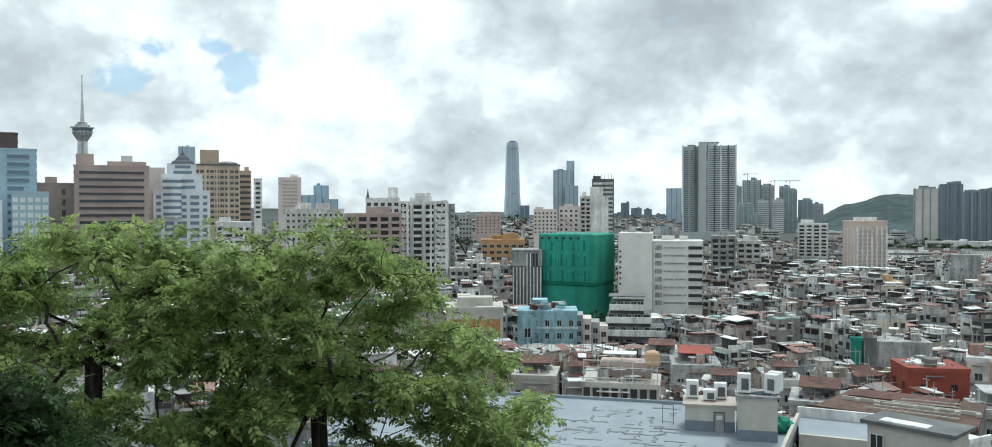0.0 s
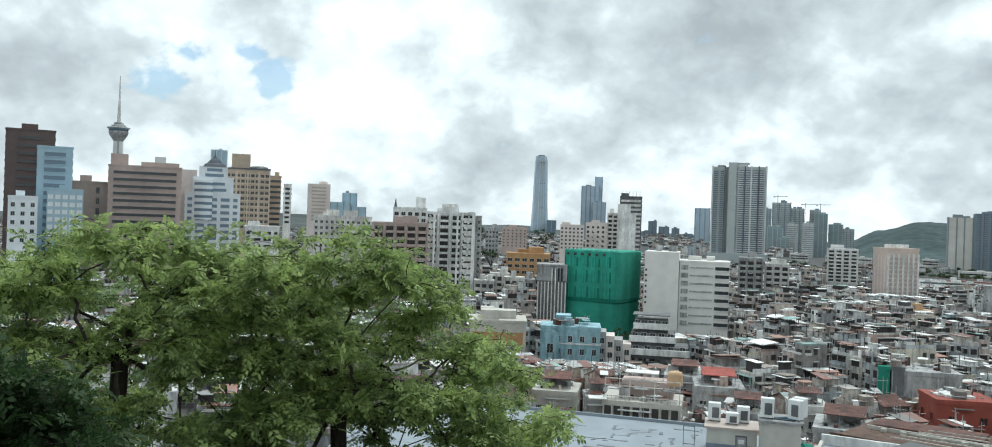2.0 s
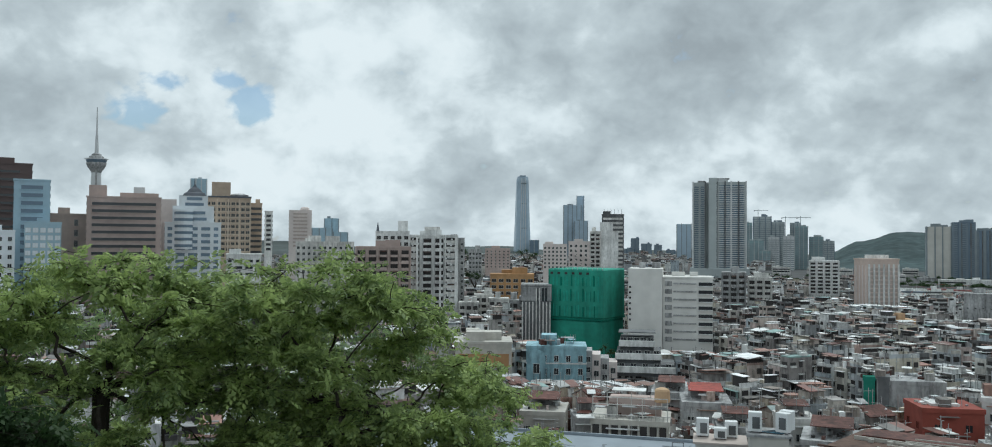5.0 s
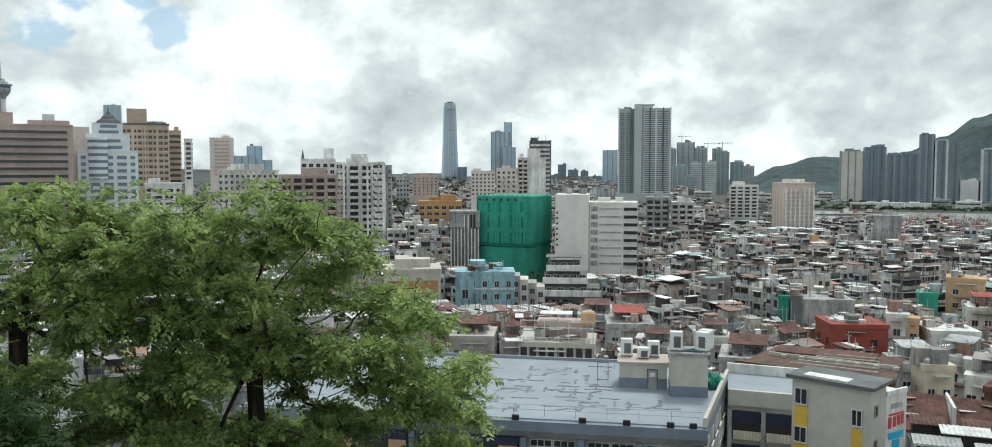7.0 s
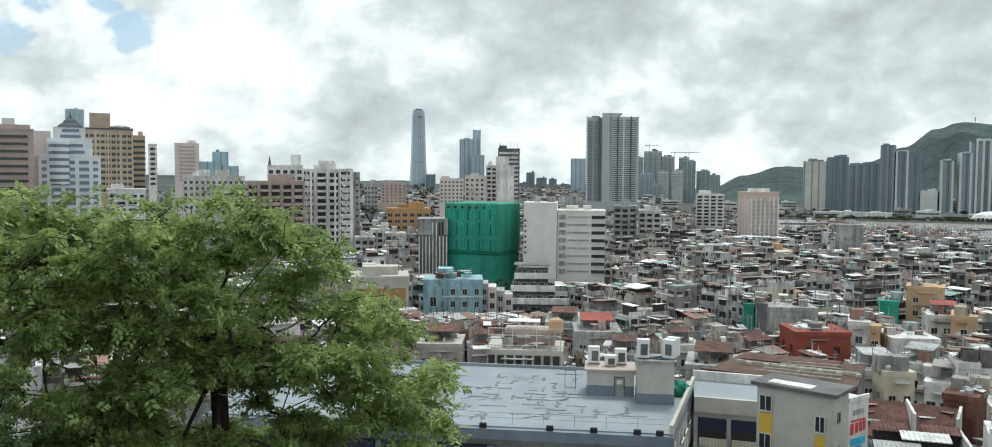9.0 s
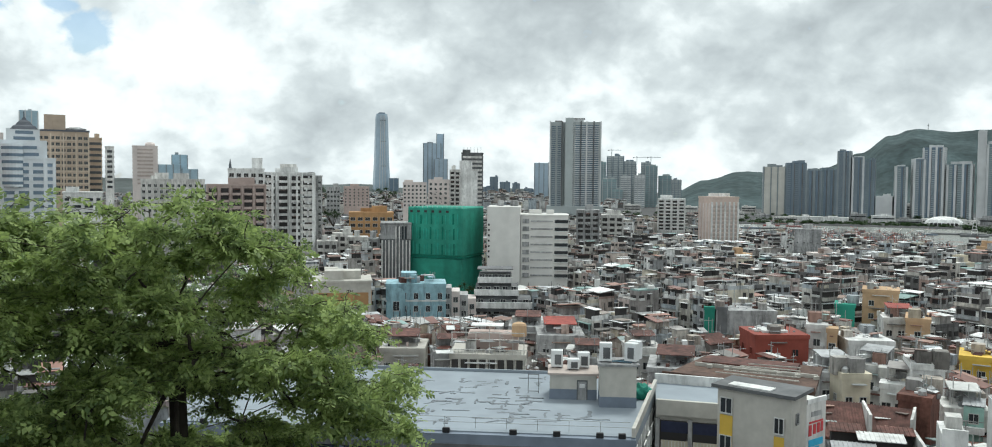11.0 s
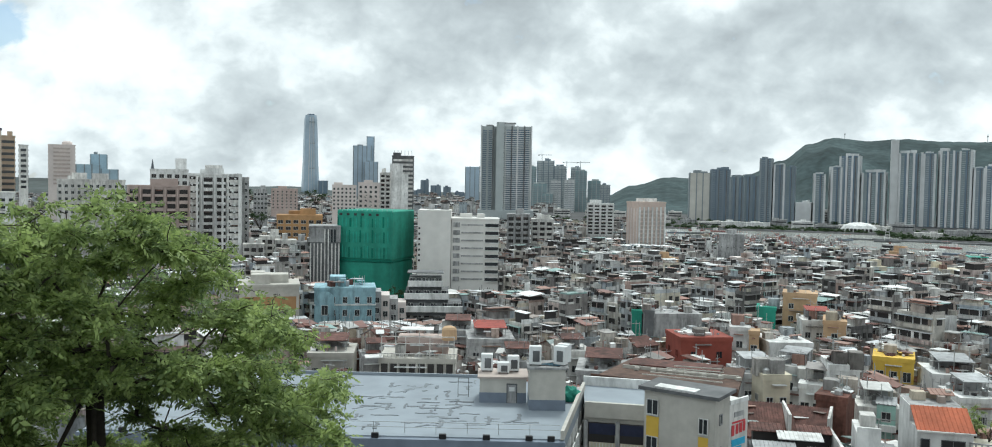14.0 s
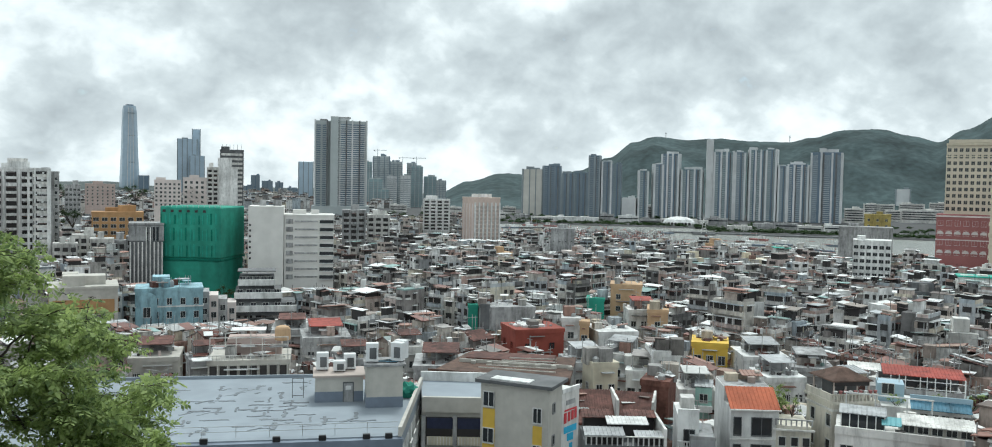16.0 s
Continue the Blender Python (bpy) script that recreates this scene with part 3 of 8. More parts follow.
def tower(label, az, d, w, ztop, body, dep=None, turn=0.0, fins=0, fin_mat=None, fin_w=None, floor=3.2, slab=None, crown=2, cat="tower block", name="tower_block", group="", recess=None):
    """A far tower: body, floor lines all round, pale vertical strips and roof housings."""
    b = site(name, az, d, turn)
    z0 = b.location.z
    h = ztop - z0
    dep = dep or w * 0.8
    tagged(b, label, cat, group)
    part("body", box_mesh(w, dep, h, body), None, b)
    if slab:
        bm = bmesh.new()
        for i in range(1, int(h / floor)):
            box_into(bm, (0, 0, i * floor), (w + 0.7, dep + 0.7, floor * 0.36))
        tagged(part("floor_line", bm, slab, b), kind="stuff")
    # shade of the recesses put into dark strips that stand proud of the body
    if recess:
        for x in ((-0.2, 0.2) if w > 24 else (0.05,)):
            part("window_strip", box_mesh(w * 0.15, dep + 1.2, h * 0.985, recess), None, b, loc=(x * w, 0, 0))
            part("window_strip", box_mesh(w * 0.06, dep + 1.3, h * 0.985, M["darkgrey"]), None, b, loc=(x * w + w * 0.1, 0, 0))
    if fins:
        fw = fin_w or w / fins * 0.2
        for i in range(fins):
            x = (i / (fins - 1) - 0.5) * (w - fw) * 1.02 if fins > 1 else w * 0.35
            x += rng.uniform(-0.1, 0.1) * w / fins if 0 < i < fins - 1 else 0
            part("pale_strip", box_mesh(fw, dep + 1.6, h * rng.uniform(0.985, 1.012), fin_mat), None, b, loc=(x, 0, 0))
    crown_boxes(b, h, w, dep, fin_mat or body, crown, min(7, w * 0.16))
    return b


def banded(label, az, d, w, ztop, wall, dep=12, turn=0.0, floor=3.3, band=0.45, glass=None, cols=0, zlow=None, cat="office building", name="office_building", crown=1, crown_mat=None, sides=True, inset=0.9):
    """A block with one window band a floor, split by piers when cols is given."""
    b = site(name, az, d, turn)
    h = ztop - b.location.z
    tagged(b, label, cat)
    glass = glass or M["glass_dark"]
    part("wall", box_mesh(w, dep, h, wall), None, b)
    low = (zlow or b.location.z + 4) - b.location.z
    n = int((h - 1.2 - low) / floor)
    for i in range(n):
        z = h - 1.2 - (i + 1) * floor + floor * 0.3
        part("window_band", box_mesh(w * inset, 0.24, floor * band, glass), None, b, loc=(0, -dep / 2 - 0.06, z))
        part("sill", box_mesh(w * inset + 0.4, 0.5, 0.25, wall), None, b, loc=(0, -dep / 2 - 0.2, z - 0.25))
        if sides:
            for s in (-1, 1):
                part("window_band", box_mesh(0.24, dep * 0.8, floor * band, glass), None, b, loc=(s * (w / 2 + 0.06), 0, z))
    for i in range(cols):
        x = -w * inset / 2 + (i + 0.5) * w * inset / cols
        part("pier", box_mesh(w * 0.25 / cols, 0.5, h - low - 1.4, wall), None, b, loc=(x, -dep / 2 - 0.17, low))
    part("parapet", box_mesh(w + 0.5, dep + 0.5, 0.7, wall), None, b, loc=(0, 0, h))
    crown_boxes(b, h + 0.7, w, dep, crown_mat or wall, crown, 3.0)
    return b


def windowed(label, az, d, w, ztop, wall, dep=12, turn=0.0, floor=3.2, cols=6, ww=1.3, wh=1.5, zlow=None, cat="apartment building", name="apartment_building", frame_mat=None,
             crown=1, sides=0, skip=0.0, x0=None, x1=None, glass=None, ledge=None, parapet=True):
    """A block with separate framed windows in rows and columns."""
    b = site(name, az, d, turn)
    h = ztop - b.location.z
    tagged(b, label, cat)
    part("wall", box_mesh(w, dep, h, wall), None, b)
    low = (zlow or b.location.z + 3) - b.location.z
    n = int((h - 0.8 - low) / floor)
    me = window_mesh(ww, wh, glass or M["glass_dark"], frame_mat or M["frame"])
    xa, xb = (-w / 2 if x0 is None else x0), (w / 2 if x1 is None else x1)
    for i in range(n):
        z = h - 0.8 - (i + 0.55) * floor
        for j in range(cols):
            if rng.random() < skip:
                continue
            part("window", me, None, b, loc=(xa + (j + 0.5) * (xb - xa) / cols, -dep / 2, z))
        for j in range(sides):
            y = -dep / 2 + (j + 0.5) * dep / sides
            part("window", me, None, b, loc=(w / 2, y, z), rz=90)
            part("window", me, None, b, loc=(-w / 2, y, z), rz=-90)
        if ledge:
            part("ledge", box_mesh(w + 0.5, dep + 0.5, 0.3, ledge), None, b, loc=(0, 0, z - floor * 0.45))
    if parapet:
        part("parapet", box_mesh(w + 0.3, dep + 0.3, 0.8, wall), None, b, loc=(0, 0, h))
        crown_boxes(b, h + 0.8, w, dep, wall, crown, 3.0)
    return b


def balconied(label, az, d, w, ztop, wall, dep=12, turn=0.0, floor=3.0, bays=4, zlow=None, dark=None, stacks=True, name="apartment_building"):
    """An apartment block with stacked balconies: near-black sheets for the shade of the bays, slabs with parapets, wall
    strips between.
    """
    b = site(name, az, d, turn)
    h = ztop - b.location.z
    tagged(b, label, "apartment building")
    part("wall", box_mesh(w, dep, h, wall), None, b)
    low = (zlow or b.location.z + 3) - b.location.z
    n = int((h - 1.0 - low) / floor)
    bw = w / bays
    for j in range(bays):
        x = -w / 2 + (j + 0.5) * bw
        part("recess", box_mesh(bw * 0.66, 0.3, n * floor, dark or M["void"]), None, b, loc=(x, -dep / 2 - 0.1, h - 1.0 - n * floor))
        for i in range(n):
            z = h - 1.0 - (i + 1) * floor
            part("balcony", box_mesh(bw * 0.72, 1.2, floor * rng.choice((0.36, 0.36, 0.42, 0.5)), wall), None, b, loc=(x, -dep / 2 - 0.6, z))
            if rng.random() < 0.3:
                part("awning", box_mesh(bw * 0.5, 1.0, 0.2, M["sheet_mix"]), None, b, loc=(x, -dep / 2 - 0.75, z + floor * 0.86))
    if stacks:
        for j in range(bays + 1):
            part("wall_strip", box_mesh(bw * 0.14, 1.0, h - low + 0.6, wall), None, b, loc=(-w / 2 + j * bw, -dep / 2 - 0.4, low))
    for s in (-1, 1):
        for i in range(n):
            part("window", window_mesh(1.4, 1.3, M["glass_dark"], M["frame"]), None, b, loc=(s * w / 2, -dep * 0.2, h - 1.0 - (i + 0.5) * floor), rz=90 * s)
    part("parapet", box_mesh(w + 0.4, dep + 0.4, 0.8, wall), None, b, loc=(0, 0, h))
    crown_boxes(b, h + 0.8, w, dep, wall, 2, 3.2)
    return b


def lathe(profile, seg=24):
    bm = bmesh.new()
    rings = [[bm.verts.new((r * math.cos(2 * math.pi * k / seg), r * math.sin(2 * math.pi * k / seg), z)) for k in range(seg)] for r, z in profile]
    for a, c in zip(rings, rings[1:]):
        for k in range(seg):
            bm.faces.new((a[k], a[(k + 1) % seg], c[(k + 1) % seg], c[k]))
    bm.faces.new(rings[-1])
    bm.faces.new(rings[0][::-1])
    return bm


# the observation tower
ot = tagged(site("observation_tower", -29.9, 2000), "tall pale grey observation tower with a round pod and thin spire", "tower")
zb = ot.location.z
part("shaft", lathe([(14, 0), (10.5, 80), (9.6, 150 - zb), (10.4, 175 - zb), (9.4, 196 - zb)]), M["towerpale"], ot)
for k in range(3):
    a = 2 * math.pi * k / 3 + 0.5
    part("shaft_rib", box_mesh(3.2, 3.2, 196 - zb, M["grey"]), None, ot, loc=(9.4 * math.cos(a), 9.4 * math.sin(a), 0))
pod = part("pod", lathe([(7.5, 192), (12, 200), (17, 207), (19.5, 213), (19.5, 217)]), M["grey"], ot, loc=(0, 0, -zb))
part("window_ring", lathe([(18.6, 217), (20.4, 221), (20.4, 223.5)]), M["glass_grey"], ot, loc=(0, 0, -zb))
part("pod_rim", lathe([(23.2, 223.5), (23.2, 225.4), (17, 226)]), M["towerpale"], ot, loc=(0, 0, -zb))
part("pod_roof", lathe([(15, 226), (14.5, 230), (10, 231), (9.5, 235), (5, 237)]), M["grey"], ot, loc=(0, 0, -zb))
part("spire", lathe([(4.2, 236), (3.2, 262), (1.8, 290), (0.9, 335)], 10), M["towerpale"], ot, loc=(0, 0, -zb))

# the tapering glass skyscraper with a twisted facet
sk = tagged(site("glass_skyscraper", -3.07, 3600, 12), "slender blue glass skyscraper that flares towards its base", "skyscraper")
zs = sk.location.z
bm = bmesh.new()
levels = [(0, 33), (60, 31.5), (140, 28.5), (250, 26), (312, 24), (330, 21)]
rings = []
for z, half in levels:
    c = half * (0.30 + 0.25 * z / 330)
    ring = [(-half, -half + c), (-half + c, -half), (half - c, -half), (half, -half + c), (half, half - c), (half - c, half), (-half + c, half), (-half, half - c)]
    rings.append([bm.verts.new((x, y, z)) for x, y in ring])
for a, c in zip(rings, rings[1:]):
    for k in range(8):
        bm.faces.new((a[k], a[(k + 1) % 8], c[(k + 1) % 8], c[k]))
bm.faces.new(rings[-1])
part("body", bm, M["glass_blue"], sk)
# pale strips added to imitate the lighter facets of the glass
for x0, x1, fw in ((-15.5, -7.5, 3.2), (-4.0, 1.0, 2.2), (9.0, 6.5, 3.0)):
    bm = bmesh.new()
    lo = bmesh.ops.create_cube(bm, size=1.0)["verts"]
    for v in lo:
        up = v.co.z > 0
        v.co = (v.co.x * fw + (x1 if up else x0), v.co.y * 3 - (23.5 if up else 33), 322 if up else 0)
    part("facade_rib", bm, M["towerpale"], sk, "pale strip added for a lighter glass facet")
part("crown", box_mesh(24, 24, 8, M["glass_grey"]), None, sk, loc=(0, 0, 327))
for z in (112, 214, 300):
    part("service_floor", box_mesh(26, 62 if z < 200 else 56, 3, M["towergrey"]), None, sk, loc=(0, 0, z))

# far glass group and other distant towers
GA, GB = M["glass_grey"], M["glass_blue"]
tower("grey-blue glass tower in a far cluster", 0.27, 3000, 62, 186, GB, fins=5, fin_mat=M["towergrey"], fin_w=3, crown=1)
tower("tall slim blue glass tower in a far cluster", 0.80, 3040, 27, 221, GB, fins=2, fin_mat=M["towergrey"], fin_w=2.5, crown=0)
tower("lower blue glass tower in a far cluster", 0.86, 2960, 46, 131, GB, fins=4, fin_mat=M["towergrey"], fin_w=2.5, crown=1)
tower("short dark glass tower beside the skyscraper", -2.26, 3550, 40, 66, GA, fins=3, fin_mat=M["towergrey"], fin_w=3, crown=0)
for az, w, zt in ((4.40, 33, 76), (5.14, 41, 55), (5.89, 30, 50), (6.7, 34, 30), (3.9, 60, 34), (7.0, 60, 24)):
    tower("hazy grey-blue high-rise far across the water", az, 3500, w, zt, M["towerblue"], fins=3, fin_mat=GA, crown=1, group="far high-rises")
tower("slim blue-grey glass tower beside the river", 7.57, 2200, 37, 103, GB, fins=4, fin_mat=M["towergrey"], fin_w=2, crown=0)
tower("light blue glass tower behind the offices", -24.0, 1500, 26, 155, M["paleblue"], fins=4, fin_mat=M["towerpale"], fin_w=1.6, crown=1)
tower("blue glass office tower", -16.3, 1300, 30, 73, M["paleblue"], fins=4, fin_mat=M["towergrey"], fin_w=1.5, crown=0)
tower("taller blue glass office tower", -15.7, 1330, 22, 88, M["paleblue"], fins=3, fin_mat=M["towergrey"], fin_w=1.2, crown=1)
tower("low blue glass office tower", -15.1, 1300, 22, 67, M["paleblue"], fins=3, fin_mat=M["towergrey"], fin_w=1.2, crown=0)

# the large pair of joined apartment towers on the near bank
tw = site("twin_apartment_tower", 9.80, 1300)
tagged(tw, "massive grey residential tower with pale corner strips and rows of balconies", "apartment tower")
hz = 147 - tw.location.z
part("wing", box_mesh(24, 34, hz - 4, M["towermid"]), None, tw, loc=(-26, 4, 0))
part("wing", box_mesh(42, 36, hz - 4, M["towermid"]), None, tw, loc=(17, 0, 0))
part("core", box_mesh(12, 38, hz + 2, M["towermid"]), None, tw, loc=(-9, -1, 0))
for x, fw in ((-37.3, 2.0), (-20, 1.6), (-3.5, 1.6), (8, 1.5), (16.5, 2.2), (27, 1.5), (37.3, 2.0)):
    part("pale_strip", box_mesh(fw, 40, hz - 3, M["towerpale"] if abs(x) > 30 or x == 16.5 else M["darkgrey"]), None, tw, loc=(x, 0, 0))
for i in range(1, int((hz - 6) / 3.1)):
    z = i * 3.1
    for x, ln in ((1.8, 8.5), (12, 6.5), (21.5, 7.5), (32, 7)):
        part("balcony", box_mesh(ln, 1.6, 1.05, M["towerpale"]), None, tw, loc=(x, -18.6, z))
    part("window_band", box_mesh(6, 0.5, 1.5, M["glass_grey"]), None, tw, loc=(-32.5, -13.1, z))
    part("window_band", box_mesh(6, 0.5, 1.5, M["glass_grey"]), None, tw, loc=(-24.5, -13.1, z))
    part("window_band", box_mesh(34, 0.5, 1.5, M["glass_grey"]), None, tw, loc=(17, -18.1, z + 1.2))
    part("balcony", box_mesh(3, 1.4, 1.3, M["towermid"]), None, tw, loc=(-28, -13.6, z))
part("roof_housing", box_mesh(20, 20, 5, M["towerpale"]), None, tw, loc=(2, 0, hz - 4))
part("roof_slab", box_mesh(24, 22, 1.2, M["grey"]), None, tw, loc=(2, 0, hz + 1))
part("roof_housing", box_mesh(10, 16, 3, M["grey"]), None, tw, loc=(-26, 4, hz - 4))
part("podium", box_mesh(84, 50, 16, M["towermid"]), None, tw)

# their paler colours include the haze of the distance
# the high-rise cluster with cranes
for az, d, w, zt, m in ((12.45, 1900, 37, 112, "towermid"), (13.41, 1900, 26, 101, "towermid"), (14.45, 1900, 21, 99, "towermid"), (14.8, 1880, 26, 91, "tealpale"), (15.68, 1900, 28, 70, "tealpale"),
                        (16.43, 1900, 21, 62, "towermid"), (13.15, 1800, 22, 68, "towerpale"), (14.05, 1800, 22, 70, "towerpale"), (12.1, 1800, 30, 61, "tealpale"), (11.6, 1850, 16, 98, "tealpale"), (12.6, 1790, 24, 40, "tealpale")):
    tower("grey high-rise still under construction across the river", az, d, w, zt, M[m], fins=4, fin_mat=M["towermid" if m != "towermid" else "towerblue"], slab=M["towergrey"], crown=2, group="construction high-rises", floor=4.0)
for az, zt in ((12.2, 126), (13.85, 111), (14.76, 111)):
    cr = tagged(site("tower_crane", az, 1850), "thin tower crane over the unfinished high-rises", "crane", "tower cranes")
    hz = zt - cr.location.z
    part("mast", box_mesh(1.1, 1.1, hz, M["towergrey"]), None, cr)
    part("jib", box_mesh(26, 0.8, 0.9, M["towergrey"]), None, cr, loc=(7, 0, hz - 3))
    part("counterweight", box_mesh(3, 1.6, 2.4, M["grey"]), None, cr, loc=(-7, 0, hz - 4.5))

# the row of riverside towers on the far shore
Z = 1500 / 1340
for az, w, zt, body, nf, fm, sl in (
        (22.5, 31, 79, "towercream", 4, "towergrey", None), (23.79, 28, 85, "glass_grey", 3, "towerblue", "towergrey"), (24.9, 22, 74, "towerblue", 3, "towergrey", "towergrey"),
        (25.7, 22, 75, "glass_teal", 3, "towerblue", "towerblue"), (26.65, 18, 102, "glass_grey", 2, "towergrey", "towergrey"), (27.4, 16, 93, "towerblue", 2, "towerpale", "towergrey"),
        (28.1, 14, 90, "glass_teal", 2, "towerblue", "towerblue"), (28.96, 21, 38, "towerpale", 5, "towergrey", None), (29.81, 16, 80, "glass_teal", 2, "towerpale", "towerblue"),
        (30.74, 15, 90, "towerblue", 2, "towerpale", "towergrey"), (31.6, 27, 106, "glass_grey", 3, "towerpale", "towergrey"), (32.98, 31, 83, "glass_teal", 3, "towerpale", "towerblue"),
        (34.04, 10, 128, "towerpale", 1, "towergrey", None), (34.9, 30, 110, "glass_teal", 4, "towerpale", "towerblue"), (35.95, 16, 110, "towerblue", 2, "towerpale", "towergrey"),
        (37.0, 26, 113, "glass_teal", 3, "towerpale", "towerblue"), (37.9, 16, 114, "glass_teal", 2, "towerpale", "towerblue"), (38.6, 14, 90, "towerblue", 1, "towerpale", "towergrey"),
        (39.5, 30, 92, "glass_grey", 4, "towerpale", "towergrey"), (41.15, 43, 110, "glass_grey", 4, "towerpale", "towergrey")):
    tower("grey-blue residential tower with pale vertical strips on the far riverbank", az, 1500, w * Z, 52 + (zt - 52) * Z, M[body], dep=26, fins=(4 if w > 24 else 3 if w > 17 else 2) if sl else nf, fin_mat=M[fm if az < 28.5 else "towerpale"], fin_w=3.0 if sl else None,
          slab=M["towergrey" if az < 28.5 else "towermid"] if sl else None, crown=3, group="riverside towers", turn=rng.uniform(-8, 8), recess=M["glass_grey"] if sl else None)
tower("pale twin slab block at the foot of the hills", 45.5, 2000, 30, 62, M["towerpale"], fins=2, fin_mat=M["towergrey"], crown=1)
for az, w, zt, d in ((44.2, 58, 30, 1900), (46.0, 44, 33, 1800), (47.4, 30, 36, 1800), (45.2, 40, 22, 1700), (46.6, 70, 24, 1650), (43.2, 50, 16, 1600), (42.8, 30, 26, 1530), (30.3, 30, 22, 1530),
                     (17.4, 22, 12, 1560), (15.6, 26, 12, 1600), (13.6, 30, 14, 1560), (11.6, 24, 14, 1500), (19.2, 20, 10, 1540), (21, 24, 14, 1560)):
    banded("low pale waterfront building on the far shore", az, d, w, zt, M["offwhite"], dep=18, floor=4.0, sides=False, zlow=4)
wr_ = random.Random(15)
for k in range(16):
    banded("small pale building among the trees of the far shore", 20.4 + k * 1.42, wr_.uniform(1210, 1350) - (120 if k > 10 else 0), wr_.uniform(16, 40), wr_.uniform(7.5, 12), M[wr_.choice(("offwhite", "white", "grey"))], dep=12, floor=3.6, sides=False, zlow=4)
for az, zt in ((38.9, 214), (31.2, 222)):
    mt = tagged(site("hilltop_mast", az, 2600, 0, z=185), "thin radio mast on the wooded ridge", "mast")
    part("pole", box_mesh(1.6, 1.6, zt - 185, M["steel"]), None, mt)
    part("antenna", box_mesh(4.0, 1.0, 3.0, M["steel"]), None, mt, loc=(0, 0, zt - 192))
dm = tagged(site("exhibition_dome", 32.2, 1215), "white shallow dome with an arched front on the riverbank", "dome")
part("shell", lathe([(22.5, 0), (22, 4.5), (19, 8.5), (12.5, 11.2), (6, 12.4), (0.5, 12.8)], 32), M["white"], dm)
for k in range(7):
    part("arch", box_mesh(3.2, 1.4, 4.5, M["void"]), None, dm, loc=((k - 3) * 4.6, -math.sqrt(max(1, 22.7 ** 2 - ((k - 3) * 4.6) ** 2)), 0.3))
part("base_ring", lathe([(25, 0), (25, 1.2)], 32), M["grey"], dm)

# the breakwater, moored boats and a lattice mast on the water
bw_ = tagged(site("breakwater", 38.0, 1035, 0, z=0.0), "long dark stone breakwater across the river", "breakwater")
for k in range(9):
    part("rubble_section", box_mesh(26, 9 + 2 * (k % 3), 2.0 + 0.5 * (k % 2), M["darkgrey"], 0.6), None, bw_, loc=(-104 + k * 26, 3 * math.sin(k), 0.2))


def boat(az, d, ln, rz, hull):
    b = tagged(site("moored_boat", az, d, rz, z=0.5), "small moored working boat with a pale wheelhouse", "boat", "moored boats")
    bm = bmesh.new()
    prism_pts = [(-ln / 2, -ln * 0.11), (ln * 0.3, -ln * 0.12), (ln / 2, 0), (ln * 0.3, ln * 0.12), (-ln / 2, ln * 0.11)]
    lo = [bm.verts.new((x * 0.94, y * 0.8, -0.4)) for x, y in prism_pts]
    hi = [bm.verts.new((x, y, 1.7)) for x, y in prism_pts]
    for k in range(5):
        bm.faces.new((lo[k], lo[(k + 1) % 5], hi[(k + 1) % 5], hi[k]))
    bm.faces.new(hi)
    part("hull", bm, hull, b)
    part("wheelhouse", box_mesh(ln * 0.28, ln * 0.15, 3.2, M["white"], 0.1), None, b, loc=(-ln * 0.18, 0, 1.7))
    part("mast", box_mesh(0.3, 0.3, 7, M["steel"]), None, b, loc=(ln * 0.1, 0, 1.7))
    part("boom", box_mesh(ln * 0.4, 0.25, 0.25, M["crane"]), None, b, loc=(ln * 0.2, 0, 6.5))


br = random.Random(9)
for k in range(26):
    az = br.uniform(20, 42)
    boat(az, bank(az)[0] + br.uniform(90, 330), br.uniform(14, 34), br.uniform(-30, 210), M[br.choice(("darkgrey", "redpod", "bluegrey", "maroon"))])
harbour_rng = random.Random(23)
HARBOUR = []
for k in range(230):
    az = harbour_rng.choice((harbour_rng.uniform(23.5, 31.5), harbour_rng.uniform(23.5, 31.5), harbour_rng.uniform(20, 42)))
    HARBOUR.append((az, bank(az)[0] + harbour_rng.uniform(30, 250 if 24 < az < 31.5 else 60), harbour_rng.uniform(8, 22), harbour_rng.uniform(0, 3)))
lm = tagged(site("lattice_mast", 33.8, 1010, 0, z=0.4), "white lattice mast on a low barge", "mast")
part("barge", box_mesh(26, 9, 2.2, M["darkgrey"], 0.3), None, lm)
for sx in (-1, 1):
    for sy in (-1, 1):
        bm = bmesh.new()
        vs = box_into(bm, (0, 0, 9), (0.5, 0.5, 18))
        for v in vs:
            if v.co.z > 9:
                v.co.x, v.co.y = v.co.x - sx * 2.6, v.co.y - sy * 2.6
        part("leg", bm, M["white"], lm, loc=(sx * 3, sy * 3, 2.2))
for k in range(5):
    part("brace", box_mesh(6 - k * 1.05, 6 - k * 1.05, 0.4, M["white"]), None, lm, loc=(0, 0, 4.5 + k * 3.3))

# ---- the office and hotel group to the left ----
banded("tall dark maroon office tower", -34.6, 430, 19, 84.5, M["maroon"], dep=16, floor=3.4, band=0.3, crown=1, inset=0.5)
bl = banded("blue glass office block with dark louvres", -33.3, 400, 13, 76, M["paleblue"], dep=12, floor=3.2, band=0.5, glass=M["glass_grey"], inset=0.6, crown=0)
windowed("pale blue panelled block with square windows", -32.7, 388, 13, 58.4, M["paleblue"], dep=10, floor=3.0, cols=5, ww=1.8, wh=1.7, zlow=38, glass=M["bluewhite"])
windowed("white gabled house front above the trees", -34.9, 380, 10, 55, M["bluewhite"], dep=10, floor=3.4, cols=3, zlow=34)
